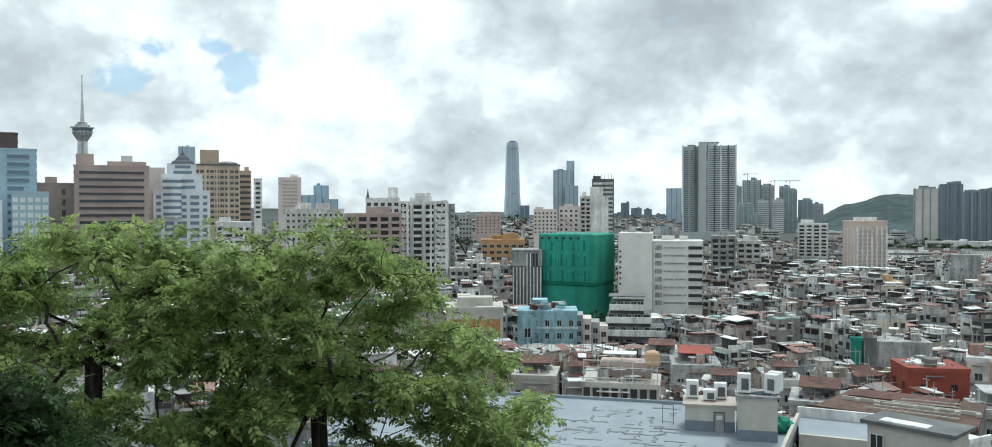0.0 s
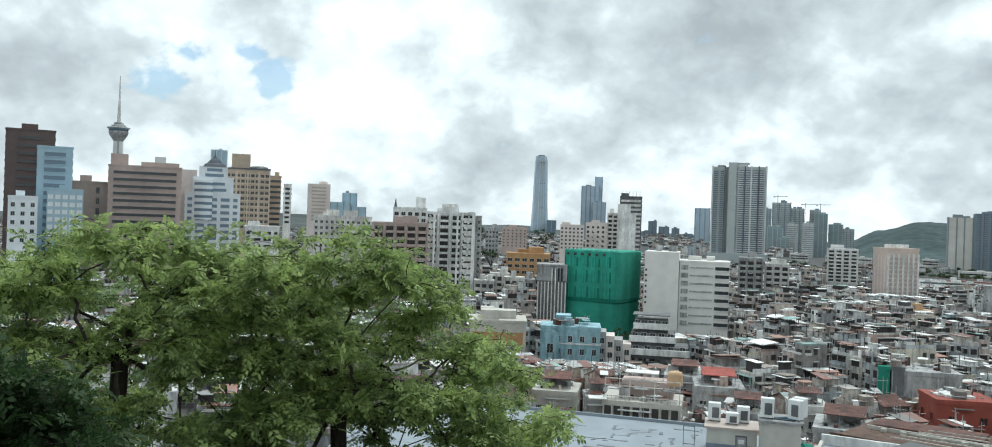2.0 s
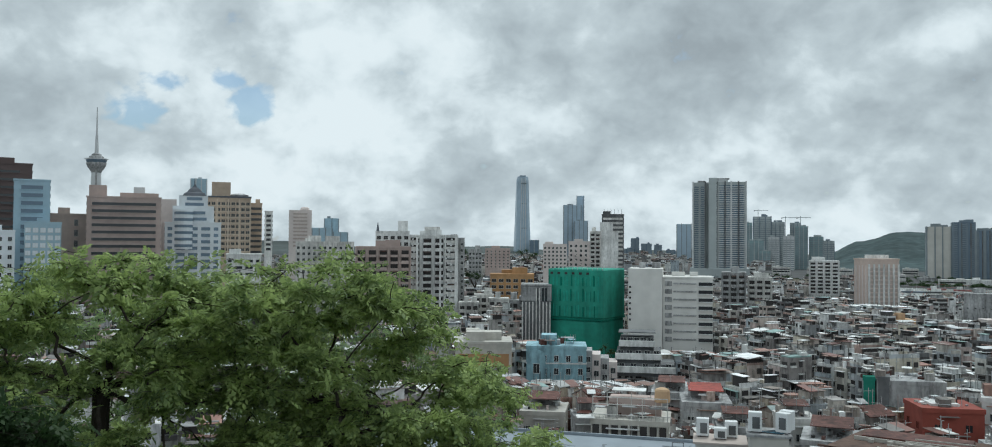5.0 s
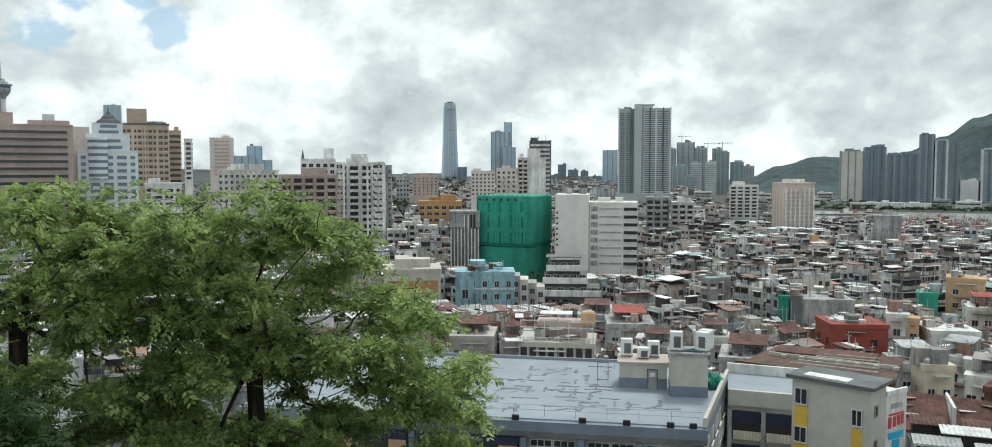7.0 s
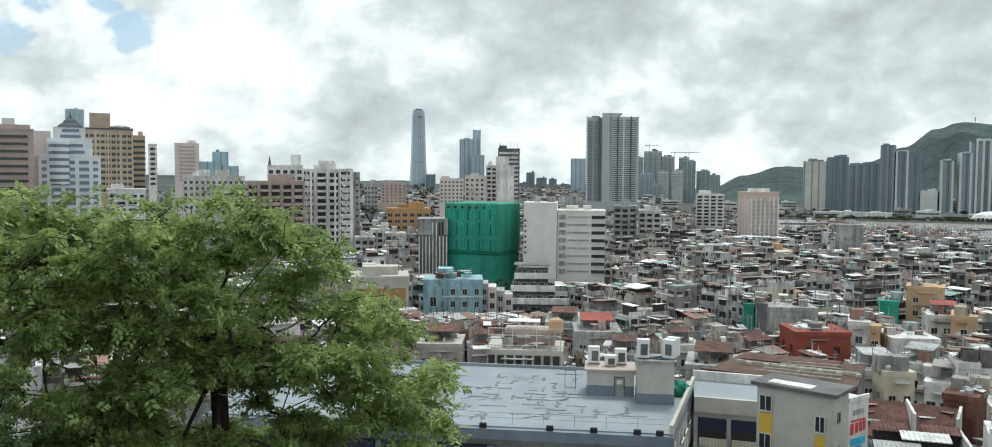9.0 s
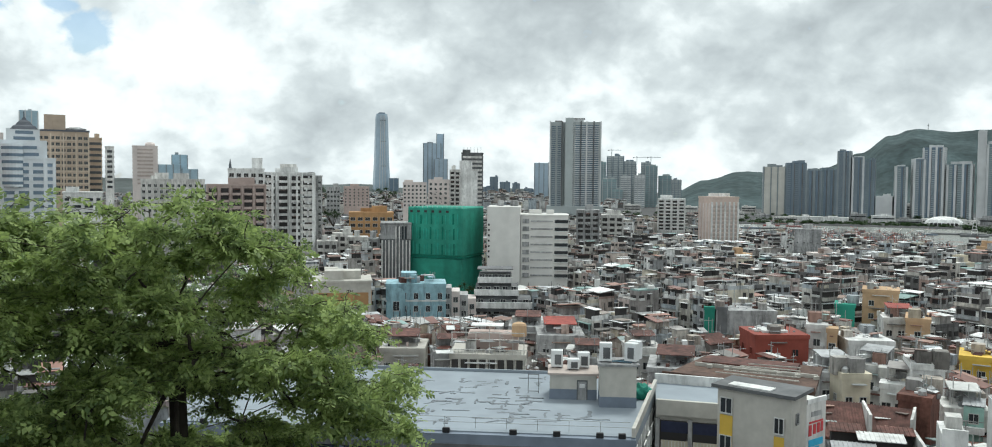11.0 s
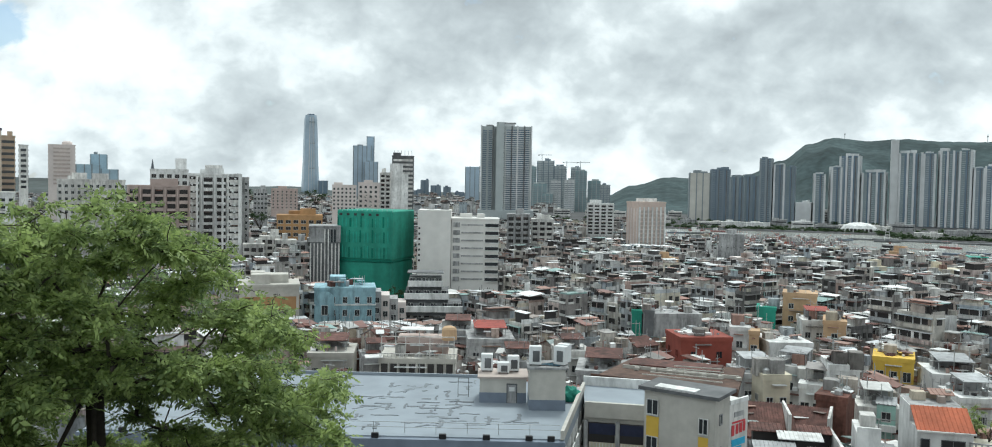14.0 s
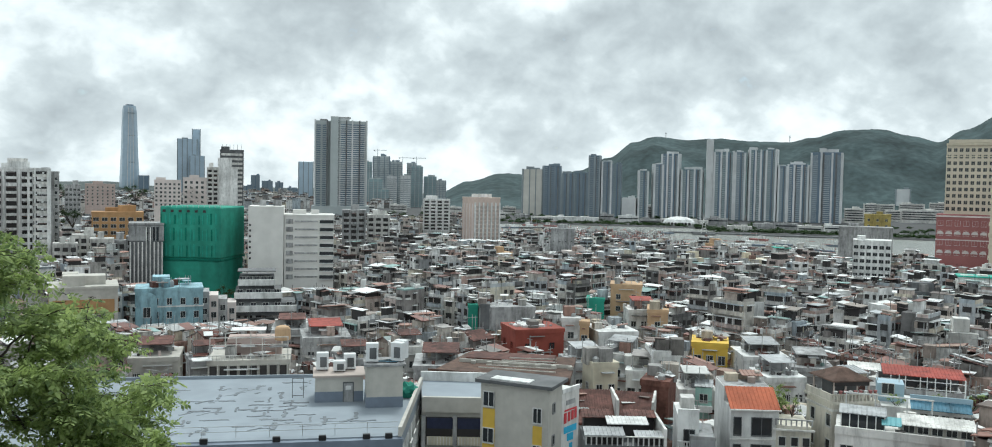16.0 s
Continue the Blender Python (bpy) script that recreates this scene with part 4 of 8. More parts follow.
windowed("taupe office block with a plain wall", -31.7, 462, 24, 64, M["brownlow"], dep=14, floor=5, cols=2, ww=1.6, wh=3.0, zlow=46)
bb = banded("pink-brown office building with horizontal window bands", -28.3, 446, 32, 72, M["brownband"], dep=18, floor=3.3, band=0.40, cols=0, zlow=30, crown=0, inset=0.86)
part("lift_tower", box_mesh(7.5, 9, 5.5, M["brownband"]), None, bb, loc=(-11.5, 0, 72.5 - bb.location.z))
part("roof_housing", box_mesh(5, 6, 5.2, M["towerpale"]), None, bb, loc=(6.5, 2, 72.5 - bb.location.z))
part("roof_slab", box_mesh(17, 10, 2.2, M["brownband"]), None, bb, loc=(6.5, 0, 72.5 - bb.location.z))
windowed("pale pink blank slab block", -26.0, 476, 11.5, 73.4, M["palepink"], dep=14, floor=4, cols=0, parapet=False)

bw = banded("stepped pale blue and white office building with a domed roof", -24.3, 470, 27, 61, M["bluewhite"], dep=16, floor=3.3, band=0.5, cols=4, zlow=30, crown=0, glass=M["glass_grey"])
zb = bw.location.z
part("upper_block", box_mesh(20, 13, 8.5, M["bluewhite"]), None, bw, loc=(0, 1, 61.5 - zb))
part("top_block", box_mesh(14, 11, 6.5, M["bluewhite"]), None, bw, loc=(0, 1, 69 - zb))
for i, z in enumerate((62.6, 65.8, 70.2, 73.0)):
    part("window_band", box_mesh(12 - i * 1.5, 0.3, 1.5, M["glass_grey"]), None, bw, loc=(0.5, -5.6 if i < 2 else -4.6, z - zb))
part("round_bay", lathe([(4.4, 0), (4.4, 20)], 20), M["bluewhite"], bw, loc=(-4.5, -7, 48 - zb))
for k in range(6):
    part("bay_window", lathe([(4.55, 0), (4.55, 1.4)], 20), M["glass_grey"], bw, loc=(-4.5, -7, 49 - zb + k * 3.3))
bm = lathe([(8.2, 0), (6.8, 1.4), (5.2, 2.0), (3.6, 3.6), (1.6, 4.6), (0.4, 6.2), (0.15, 9)], 4)
part("pyramid_roof", bm, M["slate"], bw, loc=(0.5, 1, 75.3 - zb), rz=45)

gh = windowed("golden brown tiled hotel with a grid of square windows", -22.2, 520, 24, 76, M["gold"], dep=22, floor=3.25, cols=9, ww=1.9, wh=1.6, zlow=40, ledge=M["goldband"], frame_mat=M["goldband"], crown=0, cat="hotel", name="hotel")
zb = gh.location.z
for k in range(5):
    part("pier", box_mesh(0.7, 0.5, 36, M["goldband"]), None, gh, loc=(-12 + k * 6, -11.3, 40 - zb))
part("roof_block", box_mesh(10.3, 10, 10, M["gold"]), None, gh, loc=(-4, 0, 76 - zb))
part("cornice", box_mesh(24.8, 23, 0.9, M["slate"]), None, gh, loc=(0.2, 0, 76.8 - zb))
part("roof_ring", lathe([(5, 0), (5.4, 1.2), (3, 2.0)], 16), M["grey"], gh, loc=(6, 0, 77.7 - zb))
banded("golden brown side wing of the hotel", -20.5, 542, 7, 74.5, M["gold"], dep=16, floor=3.25, zlow=44, crown=1, cat="hotel")
banded("narrow white block with dark windows", -19.7, 600, 5, 72, M["white"], dep=10, floor=3.2, band=0.5, zlow=44, crown=0, inset=0.6)
pt = banded("pink-striped white residential tower with a curved crest", -17.7, 800, 20, 80, M["palepink"], dep=16, floor=3.2, band=0.45, zlow=44, crown=0, glass=M["brownlow"], inset=0.62)
part("crest", lathe([(4, 0), (4, 2.2), (2.5, 3.4)], 16), M["palepink"], pt, loc=(4, 0, 80.5 - pt.location.z))
windowed("pale apartment block with small windows", -16.1, 450, 29, 51.5, M["offwhite"], dep=14, floor=3.0, cols=11, ww=1.2, wh=1.3, zlow=33, crown=3)
banded("low white apartment block behind the tree tops", -21.2, 430, 16, 45.5, M["white"], dep=12, floor=3.1, band=0.4, cols=3, zlow=33)
balconied("red-brown apartment block with dark cluttered balconies", -12.3, 390, 24, 49.5, M["brownband"], bays=5, zlow=30)
wf = windowed("white framed rooftop block with openings", -11.7, 440, 17, 57, M["white"], dep=12, floor=3.2, cols=5, ww=2.0, wh=1.7, zlow=46, glass=M["void"], crown=0)
part("roof_box", box_mesh(5, 5, 5.2, M["white"]), None, wf, loc=(5.2, 0, 57.8 - wf.location.z))
part("spire", lathe([(0.8, 0), (0.5, 2), (0.1, 4.5)], 8), M["slate"], wf, loc=(-7.5, 0, 57.8 - wf.location.z))
wb = balconied("large off-white apartment block with stacked balconies", -9.0, 410, 22.4, 55, M["white"], dep=16, bays=4, zlow=14)
hw = 54.4 - wb.location.z
# near-black strips stand in for the shaded slots between the piers
for x, fw in ((-9.4, 2.4), (7.6, 5.0)):
    part("stair_glazing", box_mesh(fw, 0.9, hw, M["void"]), None, wb, loc=(x, -8.4, 0))
    for i in range(13):
        part("balcony", box_mesh(fw + 0.3, 1.5, 1.15, M["offwhite"]), None, wb, loc=(x, -8.7, hw - 2.4 - 3.0 * i))
        part("air_conditioner", box_mesh(0.8, 0.5, 0.6, M["acwhite"]), None, wb, loc=(x + rng.uniform(-0.3, 0.3) * fw, -9.2, hw - 1.0 - 3.0 * i))
for x, fw in ((-11.0, 0.6), (-7.5, 1.0), (3.3, 0.9), (10.6, 1.2)):
    part("pier", box_mesh(fw, 2.0, hw + 0.3, M["white"]), None, wb, loc=(x, -9.5, 0))
part("roof_box", box_mesh(7.4, 6, 4.0, M["offwhite"]), None, wb, loc=(-0.5, 0, 55.6 - wb.location.z))
windowed("grey apartment wing beside the large block", -7.6, 425, 10, 53.8, M["grey"], dep=16, floor=3.0, cols=4, ww=1.1, wh=1.3, zlow=14)
windowed("grey slim block in the dense quarter", -6.2, 600, 9, 47, M["grey"], dep=9, floor=3.1, cols=4, zlow=30)
windowed("brick-red house among distant roofs", -4.7, 900, 26, 46, M["brownband"], dep=12, floor=3.2, cols=6, zlow=25)
windowed("pale brown apartment block in the distance", -0.87, 700, 19, 51, M["palepink"], dep=14, floor=3.1, cols=6, ww=1.4, wh=1.5, zlow=30)
sc = windowed("beige block wrapped in scaffolding and ramps", 0.85, 600, 17, 53, M["palepink"], dep=12, floor=3.2, cols=5, ww=1.5, wh=1.6, zlow=30)
for k in range(3):
    bmr = bmesh.new()
    vs = box_into(bmr, (0, 0, 0), (14, 1.4, 0.9))
    bmesh.ops.rotate(bmr, cent=(0, 0, 0), matrix=Matrix.Rotation(radians(38), 3, "Y"), verts=vs)
    part("ramp", bmr, M["palepink"], sc, loc=(-3 + k * 2.5, -7, 40 + k * 2 - sc.location.z))
rs = banded("tall white and dark residential tower with roof antennas", 2.95, 605, 15, 72, M["darkgrey"], dep=14, floor=3.0, band=0.5, glass=M["offwhite"], zlow=30, cat="apartment tower", name="apartment_tower")
part("white_slab", box_mesh(8.7, 10, 67 - rs.location.z, M["white"]), None, rs, loc=(-4.5, -5, 0))
part("white_slab", box_mesh(4.5, 10, 60 - rs.location.z, M["white"]), None, rs, loc=(1.5, -6, 0))
balconied("stacked balcony wing of the residential tower", 1.8, 600, 7, 60, M["offwhite"], dep=12, bays=2, zlow=30)
for k in range(6):
    part("antenna", box_mesh(0.25, 0.25, 3.5, M["steel"]), None, rs, loc=(-6 + k * 2.4, 0, 73 - rs.location.z))

# ---- mid-distance landmarks ----
balconied("white mid-rise apartment block near the river", 16.14, 780, 23.4, 38.5, M["white"], bays=4, zlow=10)
ph = site("pink_hotel", 19.12, 700, 30)
tagged(ph, "salmon pink hotel with pale vertical window strips", "hotel")
h = 41.5 - ph.location.z
part("wall", box_mesh(24, 20, h, M["pinkhotel"]), None, ph)
for j in range(7):
    part("pale_strip", box_mesh(1.3, 0.8, h - 5, M["white"]), None, ph, loc=(-11.4 + j * 3.8, -10.2, 2))
    for i in range(10):
        if j < 6:
            part("window", box_mesh(2.2, 0.3, 2.1, M["brownlow"]), None, ph, loc=(-9.5 + j * 3.8, -10.1, 3 + i * 3.1))
for j in range(4):
    part("pale_strip", box_mesh(0.4, 1.2, h - 6, M["palepink"]), None, ph, loc=(-12.1, -7 + j * 4.6, 2))
part("parapet", box_mesh(24.6, 20.6, 1.2, M["pinkhotel"]), None, ph, loc=(0, 0, h))
for x, s in ((-6, 4), (1, 6), (7, 3.5)):
    part("roof_housing", box_mesh(s, s, 2.6, M["white"]), None, ph, loc=(x, 0, h + 1.2))
windowed("plain grey concrete block by the harbour", 24.6, 620, 17, 21.8, M["grey"], dep=12, cols=4, floor=14, ww=0.9, wh=0.7, zlow=6)
windowed("orange apartment block with dark balconies", -3.72, 420, 21, 36.5, M["orange"], dep=14, floor=3.0, cols=6, ww=2.2, wh=1.5, zlow=24, crown=3, glass=M["void"])
for az, d, zt, w in ((-4.6, 398, 26, 9), (-3.5, 402, 25, 8), (-2.7, 396, 27, 7), (-5.6, 410, 27, 9), (-6.6, 400, 24, 9)):
    balconied("stained grey tenement in front of the orange block", az, d, w, zt, M["grey" if w < 9 else "offwhite"], dep=8, bays=3, zlow=14, name="tenement")
fn = site("finned_office", -2.1, 345)
tagged(fn, "grey office block with tall white vertical fins", "office building")
h = 35.5 - fn.location.z
part("wall", box_mesh(11.5, 14, h, M["darkgrey"]), None, fn)
for j in range(9):
    part("fin", box_mesh(0.45, 0.6, h - 6.5 if j not in (4, 5) else h - 1, M["offwhite"]), None, fn, loc=(-5.4 + j * 1.35, -7.2, 0))
part("band", box_mesh(11.9, 14.4, 5.5, M["grey"]), None, fn, loc=(0, 0, h - 6))
for j in range(4):
    part("dark_panel", box_mesh(0.8, 0.3, 5, M["glass_dark"]), None, fn, loc=(0.2 + j * 1.2, -7.3, h - 6))
part("parapet", box_mesh(12.1, 14.6, 0.7, M["grey"]), None, fn, loc=(0, 0, h - 0.3))

# the block wrapped in green scaffold netting
gn = site("netted_building", 1.25, 347, -24)
tagged(gn, "building wrapped in bright green scaffold netting", "scaffolded building")
h = 42.2 - gn.location.z
zseam = 22.5 - gn.location.z
part("net_upper", box_mesh(23.5, 23, h - zseam - 0.4, M["net"], 0.5), None, gn, loc=(0, 0, zseam + 0.4))
part("net_lower", box_mesh(22.7, 22.2, zseam - 0.3, M["net"], 0.4), None, gn)
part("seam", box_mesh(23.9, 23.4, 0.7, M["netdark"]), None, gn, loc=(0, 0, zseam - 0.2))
# folds take the lit and the shaded copy of the net colour
for j in range(14):
    x = -11.0 + j * 1.6
    for z0, hh in ((zseam + 1.0, 5.0), (zseam + 7.0, 5.2), (zseam + 13.0, 4.4)):
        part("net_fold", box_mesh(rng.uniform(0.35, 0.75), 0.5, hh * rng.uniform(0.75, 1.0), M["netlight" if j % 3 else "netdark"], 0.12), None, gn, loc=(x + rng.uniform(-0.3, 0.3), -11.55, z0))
for j in range(12):
    part("scaffold_pole", box_mesh(0.12, 0.12, 1.6, M["steel"]), None, gn, loc=(-11.5 + j * 2.1, -11.4, h - 0.4))
part("top_rail", box_mesh(23.6, 0.12, 0.12, M["steel"]), None, gn, loc=(0, -11.4, h + 0.8))
for j in range(6):
    part("gap_in_net", box_mesh(1.1, 0.3, 0.9, M["void"]), None, gn, loc=(-10 + j * 3.1, -11.55, h - 2.2))

# the large off-white blank-walled block
wl2 = site("white_commercial_block", 7.2, 345, 0)
tagged(wl2, "large off-white commercial block with one blank wall wing", "commercial building")
zb = wl2.location.z
part("blank_wing", box_mesh(13, 20, 42.6 - zb, M["cleanwhite"]), None, wl2, loc=(-12.4, 0, 0))
part("window_wing", box_mesh(18.6, 18, 39 - zb, M["cleanwhite"]), None, wl2, loc=(3.6, 0.5, 0))
for i in range(8):
    z = 36.3 - zb - i * 3.05
    part("window_band", box_mesh(5.2, 0.4, 1.25, M["glass_dark"]), None, wl2, loc=(10.2, -8.6, z))
    part("ledge", box_mesh(5.6, 0.8, 0.3, M["white"]), None, wl2, loc=(10.2, -8.8, z - 0.4))
    part("louvre", box_mesh(2.6, 0.35, 1.8, M["grey"]), None, wl2, loc=(-3.7, -8.6, z - 0.2))
    part("window_slot", box_mesh(8.6, 0.3, 0.6, M["grey"]), None, wl2, loc=(2.5, -8.55, z + 0.4))
for i in range(7):
    part("sign_bar", box_mesh(0.7, 0.15, 0.8, M["black"]), None, wl2, loc=(-18.2, -10.05, 22.5 - zb + i * 2.1))
for x, s in ((-14, 2.4), (-8.5, 3.2), (0, 5), (6, 3)):
    part("roof_housing", box_mesh(s, 4, 2.2, M["grey"] if x < 0 else M["cleanwhite"]), None, wl2, loc=(x, 2, (42.6 if x < -6 else 39) - zb))
part("parapet", box_mesh(19, 18.4, 0.6, M["cleanwhite"]), None, wl2, loc=(3.6, 0.5, 39 - zb))
for k in range(2):
    x = 8.2 + k * 1.6
    balconied("pale block with roof columns behind the commercial building", x + 2.5, 470 + 15 * k, 12, 37 - k * 3, M["offwhite"] if k % 2 else M["grey"], bays=3, zlow=20)

tq = windowed("turquoise house with arched and square windows", -0.75, 250, 17.0, 22.2, M["turquoise"], dep=12, floor=3.6, cols=5, ww=1.2, wh=1.7, zlow=8, frame_mat=M["white"], name="turquoise_house", cat="house")
part("gable_wing", box_mesh(5.2, 11, 12.5, M["turquoise"]), None, tq, loc=(-5.6, -1.2, 0))
bm = bmesh.new()
v = [bm.verts.new((2.6 * math.cos(math.pi * k / 10), y, 2.4 * math.sin(math.pi * k / 10))) for y in (-6.75, -6.3) for k in range(11)]
bm.faces.new(v[:11])
bm.faces.new(v[11:][::-1])
for k in range(10):
    bm.faces.new((v[k], v[k + 11], v[k + 12], v[k + 1]))
part("round_pediment", bm, M["turquoise"], tq, loc=(-5.6, 0, 12.5))
part("arched_window", window_mesh(1.7, 2.6, M["glass_dark"], M["white"], 1), None, tq, loc=(-5.6, -6.72, 9.6))
part("cornice", box_mesh(17.3, 12.4, 0.35, M["white"]), None, tq, loc=(0, 0, 10.8))
part("balcony", box_mesh(6.5, 1.1, 1.0, M["white"]), None, tq, loc=(2.8, -6.5, 4.6))
tqr = random.Random(8)
for k in range(12):
    part("roof_sheet" if k % 3 else "roof_hut", box_mesh(tqr.uniform(1.2, 3.2), tqr.uniform(1.2, 3.0), 0.12 if k % 3 else tqr.uniform(1.4, 2.6), M[tqr.choice(("rust", "sheet_pale", "wall_mix", "turquoise", "palepink"))]), None, tq,
         loc=(tqr.uniform(-5, 8), tqr.uniform(-5, 4), 22.9 - tq.location.z + (tqr.uniform(1.0, 2.4) if k % 3 else 0)), rz=tqr.uniform(-15, 15))
    part("roof_post", box_mesh(0.12, 0.12, 2.6, M["steel"]), None, tq, loc=(tqr.uniform(-5, 8), tqr.uniform(-5, 4), 22.9 - tq.location.z))
for k in range(4):
    windowed("cluttered narrow tenement with a sheet roof", 1.35 + 0.55 * k, 252 + 2 * k, 2.4, 21.4 - 1.3 * k, M["palepink" if k % 2 else "grey"], dep=9, floor=3.0, cols=1, zlow=8, crown=0, cat="house", name="tenement", parapet=False)
bg = banded("beige restaurant block with an orange lattice gallery", -5.6, 250, 16, 23.4, M["stucco"], dep=14, floor=7.5, band=0.5, glass=M["orange"], zlow=8, cat="restaurant", name="restaurant", crown=3)
for k in range(9):
    for s in (-1, 1):
        bmr = bmesh.new()
        vs = box_into(bmr, (0, 0, 0), (2.4, 0.15, 0.18))
        bmesh.ops.rotate(bmr, cent=(0, 0, 0), matrix=Matrix.Rotation(radians(48 * s), 3, "Y"), verts=vs)
        part("lattice_bar", bmr, M["maroon"], bg, loc=(-6.4 + k * 1.6, -7.3, 15.6 - bg.location.z))
tr = site("terraced_white_house", 5.2, 262)
tagged(tr, "white terraced apartment house stepping up with long balconies", "apartment house")
zb = tr.location.z
for i, (w, x, y) in enumerate(((18.6, 0, 0), (17, -0.5, 1.5), (13, -2.5, 3), (10, -3, 4.5))):
    z = i * 3.6
    part("storey", box_mesh(w, 14 - i, 3.6, M["darkgrey"]), None, tr, loc=(x, y, z + 2.5 * (i > 0)))
    part("balcony", box_mesh(w + 0.6, 1.4, 1.75, M["white"]), None, tr, loc=(x, y - (14 - i) / 2 - 0.5, z + 1.2 + 2.5 * (i > 0)))
    for k in range(5):
        part("window", window_mesh(1.5, 1.4, M["glass_dark"], M["frame"]), None, tr, loc=(x - w * 0.4 + k * w * 0.2, y - (14 - i) / 2 - 0.02, z + 3.1 + 2.5 * (i > 0)))
part("canopy", box_mesh(11, 9, 0.25, M["darkgrey"]), None, tr, loc=(-3, 4, 18.4))

# right-hand hotel with its red podium
eh = windowed("tall cream stone hotel with rows of arched windows", 49.75, 480, 33, 76.2, M["hotelcream"], dep=20, floor=3.15, cols=13, ww=1.5, wh=1.7, zlow=41, cat="hotel", name="hotel", frame_mat=M["cream"], crown=0)
part("cornice", box_mesh(33.2, 21.2, 0.9, M["cream"]), None, eh, loc=(0, 0, 75.9 - eh.location.z))
part("attic", box_mesh(31.5, 19, 1.6, M["hotelcream"]), None, eh, loc=(0, 0, 77.2 - eh.location.z))
ep = windowed("dark red podium with white arches below the cream hotel", 49.6, 468, 36, 42, M["redpod"], dep=22, floor=4.6, cols=10, ww=2.2, wh=2.4, zlow=20, cat="podium", name="hotel_podium", frame_mat=M["palepink"], glass=M["redpod"], crown=0)
part("cornice", box_mesh(36.8, 22.8, 0.7, M["palepink"]), None, ep, loc=(0, 0, 41.6 - ep.location.z))
bm = bmesh.new()
arch = [bm.verts.new((1.5 * math.cos(math.pi * k / 8), y, 1.5 * math.sin(math.pi * k / 8))) for y in (-0.15, 0.15) for k in range(9)]
bm.faces.new(arch[:9])
bm.faces.new(arch[9:][::-1])
for k in range(8):
    bm.faces.new((arch[k], arch[k + 9], arch[k + 10], arch[k + 1]))
arch_mesh = bpy.data.meshes.new("arch")
bm.to_mesh(arch_mesh)
bm.free()
arch_mesh.materials.append(M["palepink"])
for j in range(10):
    for z in (24.5, 33.5):
        part("arch", arch_mesh, None, ep, loc=(-16.2 + j * 3.6, -11.2, z - ep.location.z))
part("string_course", box_mesh(36.4, 22.4, 0.5, M["palepink"]), None, ep, loc=(0, 0, 30.6 - ep.location.z))
part("string_course", box_mesh(33.4, 20.4, 0.5, M["cream"]), None, eh, loc=(0, 0, 70.4 - eh.location.z))
tower("slim cream column tower beside the hotel", 50.3, 440, 3.0, 89, M["hotelcream"], crown=0, floor=5, slab=M["cream"])
windowed("grey-green warehouse block near the river", 43.5, 560, 29.6, 31.2, M["grey"], dep=16, cols=0, floor=5)
windowed("white three-storey office with bands of windows", 43.9, 450, 16.7, 29, M["white"], dep=14, floor=3.3, cols=6, ww=1.9, wh=1.6, zlow=10)
windowed("dull yellow block seen between the roofs", 44.15, 620, 16, 37.5, M["ochre"], dep=10, floor=4, cols=3, zlow=26)
# last number: lowest wall height that must show in the camera's view
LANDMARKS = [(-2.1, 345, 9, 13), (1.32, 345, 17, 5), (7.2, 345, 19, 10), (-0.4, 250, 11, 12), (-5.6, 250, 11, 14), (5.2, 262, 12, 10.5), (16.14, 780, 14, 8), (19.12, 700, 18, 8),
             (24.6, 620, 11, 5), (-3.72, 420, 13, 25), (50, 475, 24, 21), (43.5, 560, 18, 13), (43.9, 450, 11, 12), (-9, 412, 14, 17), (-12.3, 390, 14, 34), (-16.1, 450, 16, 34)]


# ---- the school below the fort ----
def prism(bm, poly, z0, z1, mi=0):
    lo = [bm.verts.new((x, y, z0)) for x, y in poly]
    hi = [bm.verts.new((x, y, z1)) for x, y in poly]
    n = len(poly)
    fs = [bm.faces.new((lo[k], lo[(k + 1) % n], hi[(k + 1) % n], hi[k])) for k in range(n)] + [bm.faces.new(hi), bm.faces.new(lo[::-1])]
    for f in fs:
        f.material_index = mi
    bmesh.ops.recalc_face_normals(bm, faces=fs)


def wall_run(a, c, z0, h, t, mat, parent, name="parapet"):
    """A straight wall from a to c in plan, its outer face on that line."""
    a, c = Vector((*a, 0)), Vector((*c, 0))
    d = c - a
    return part(name, box_mesh(d.length, t, h, mat), None, parent, loc=((a.x + c.x) / 2, (a.y + c.y) / 2, z0), rz=math.degrees(math.atan2(d.y, d.x)))


sch = new("school_building")
tagged(sch, "long school building with a pale blue flat roof and blue-grey eaves", "school")
FL, FR, BR, BL = (-26.0, 87.4), (19.5, 79.4), (26.9, 99.0), (-26.0, 114.0)
BM = (16.5, 106.0)
bm = bmesh.new()
prism(bm, [FL, FR, BR, BM, BL], 14.0, 26.6)
part("wall", bm, M["stucco"], sch)
bm = bmesh.new()
prism(bm, [(FL[0], FL[1] - 0.15), (FR[0] + 0.3, FR[1] - 0.15), (BR[0] + 0.4, BR[1]), (BM[0] + 0.3, BM[1] + 0.4), (BL[0], BL[1] + 0.4)], 26.6, 27.9)
bm.normal_update()
part("roof", bm, M["roofblue"], sch)
fd = (Vector((*FR, 0)) - Vector((*FL, 0)))
fl = fd.length
fd.normalize()
fang = math.degrees(math.atan2(fd.y, fd.x))
fn_out = Vector((fd.y, -fd.x, 0))


def front_at(s, out=0.0):
    p = Vector((*FL, 0)) + fd * s + fn_out * out
    return p.x, p.y


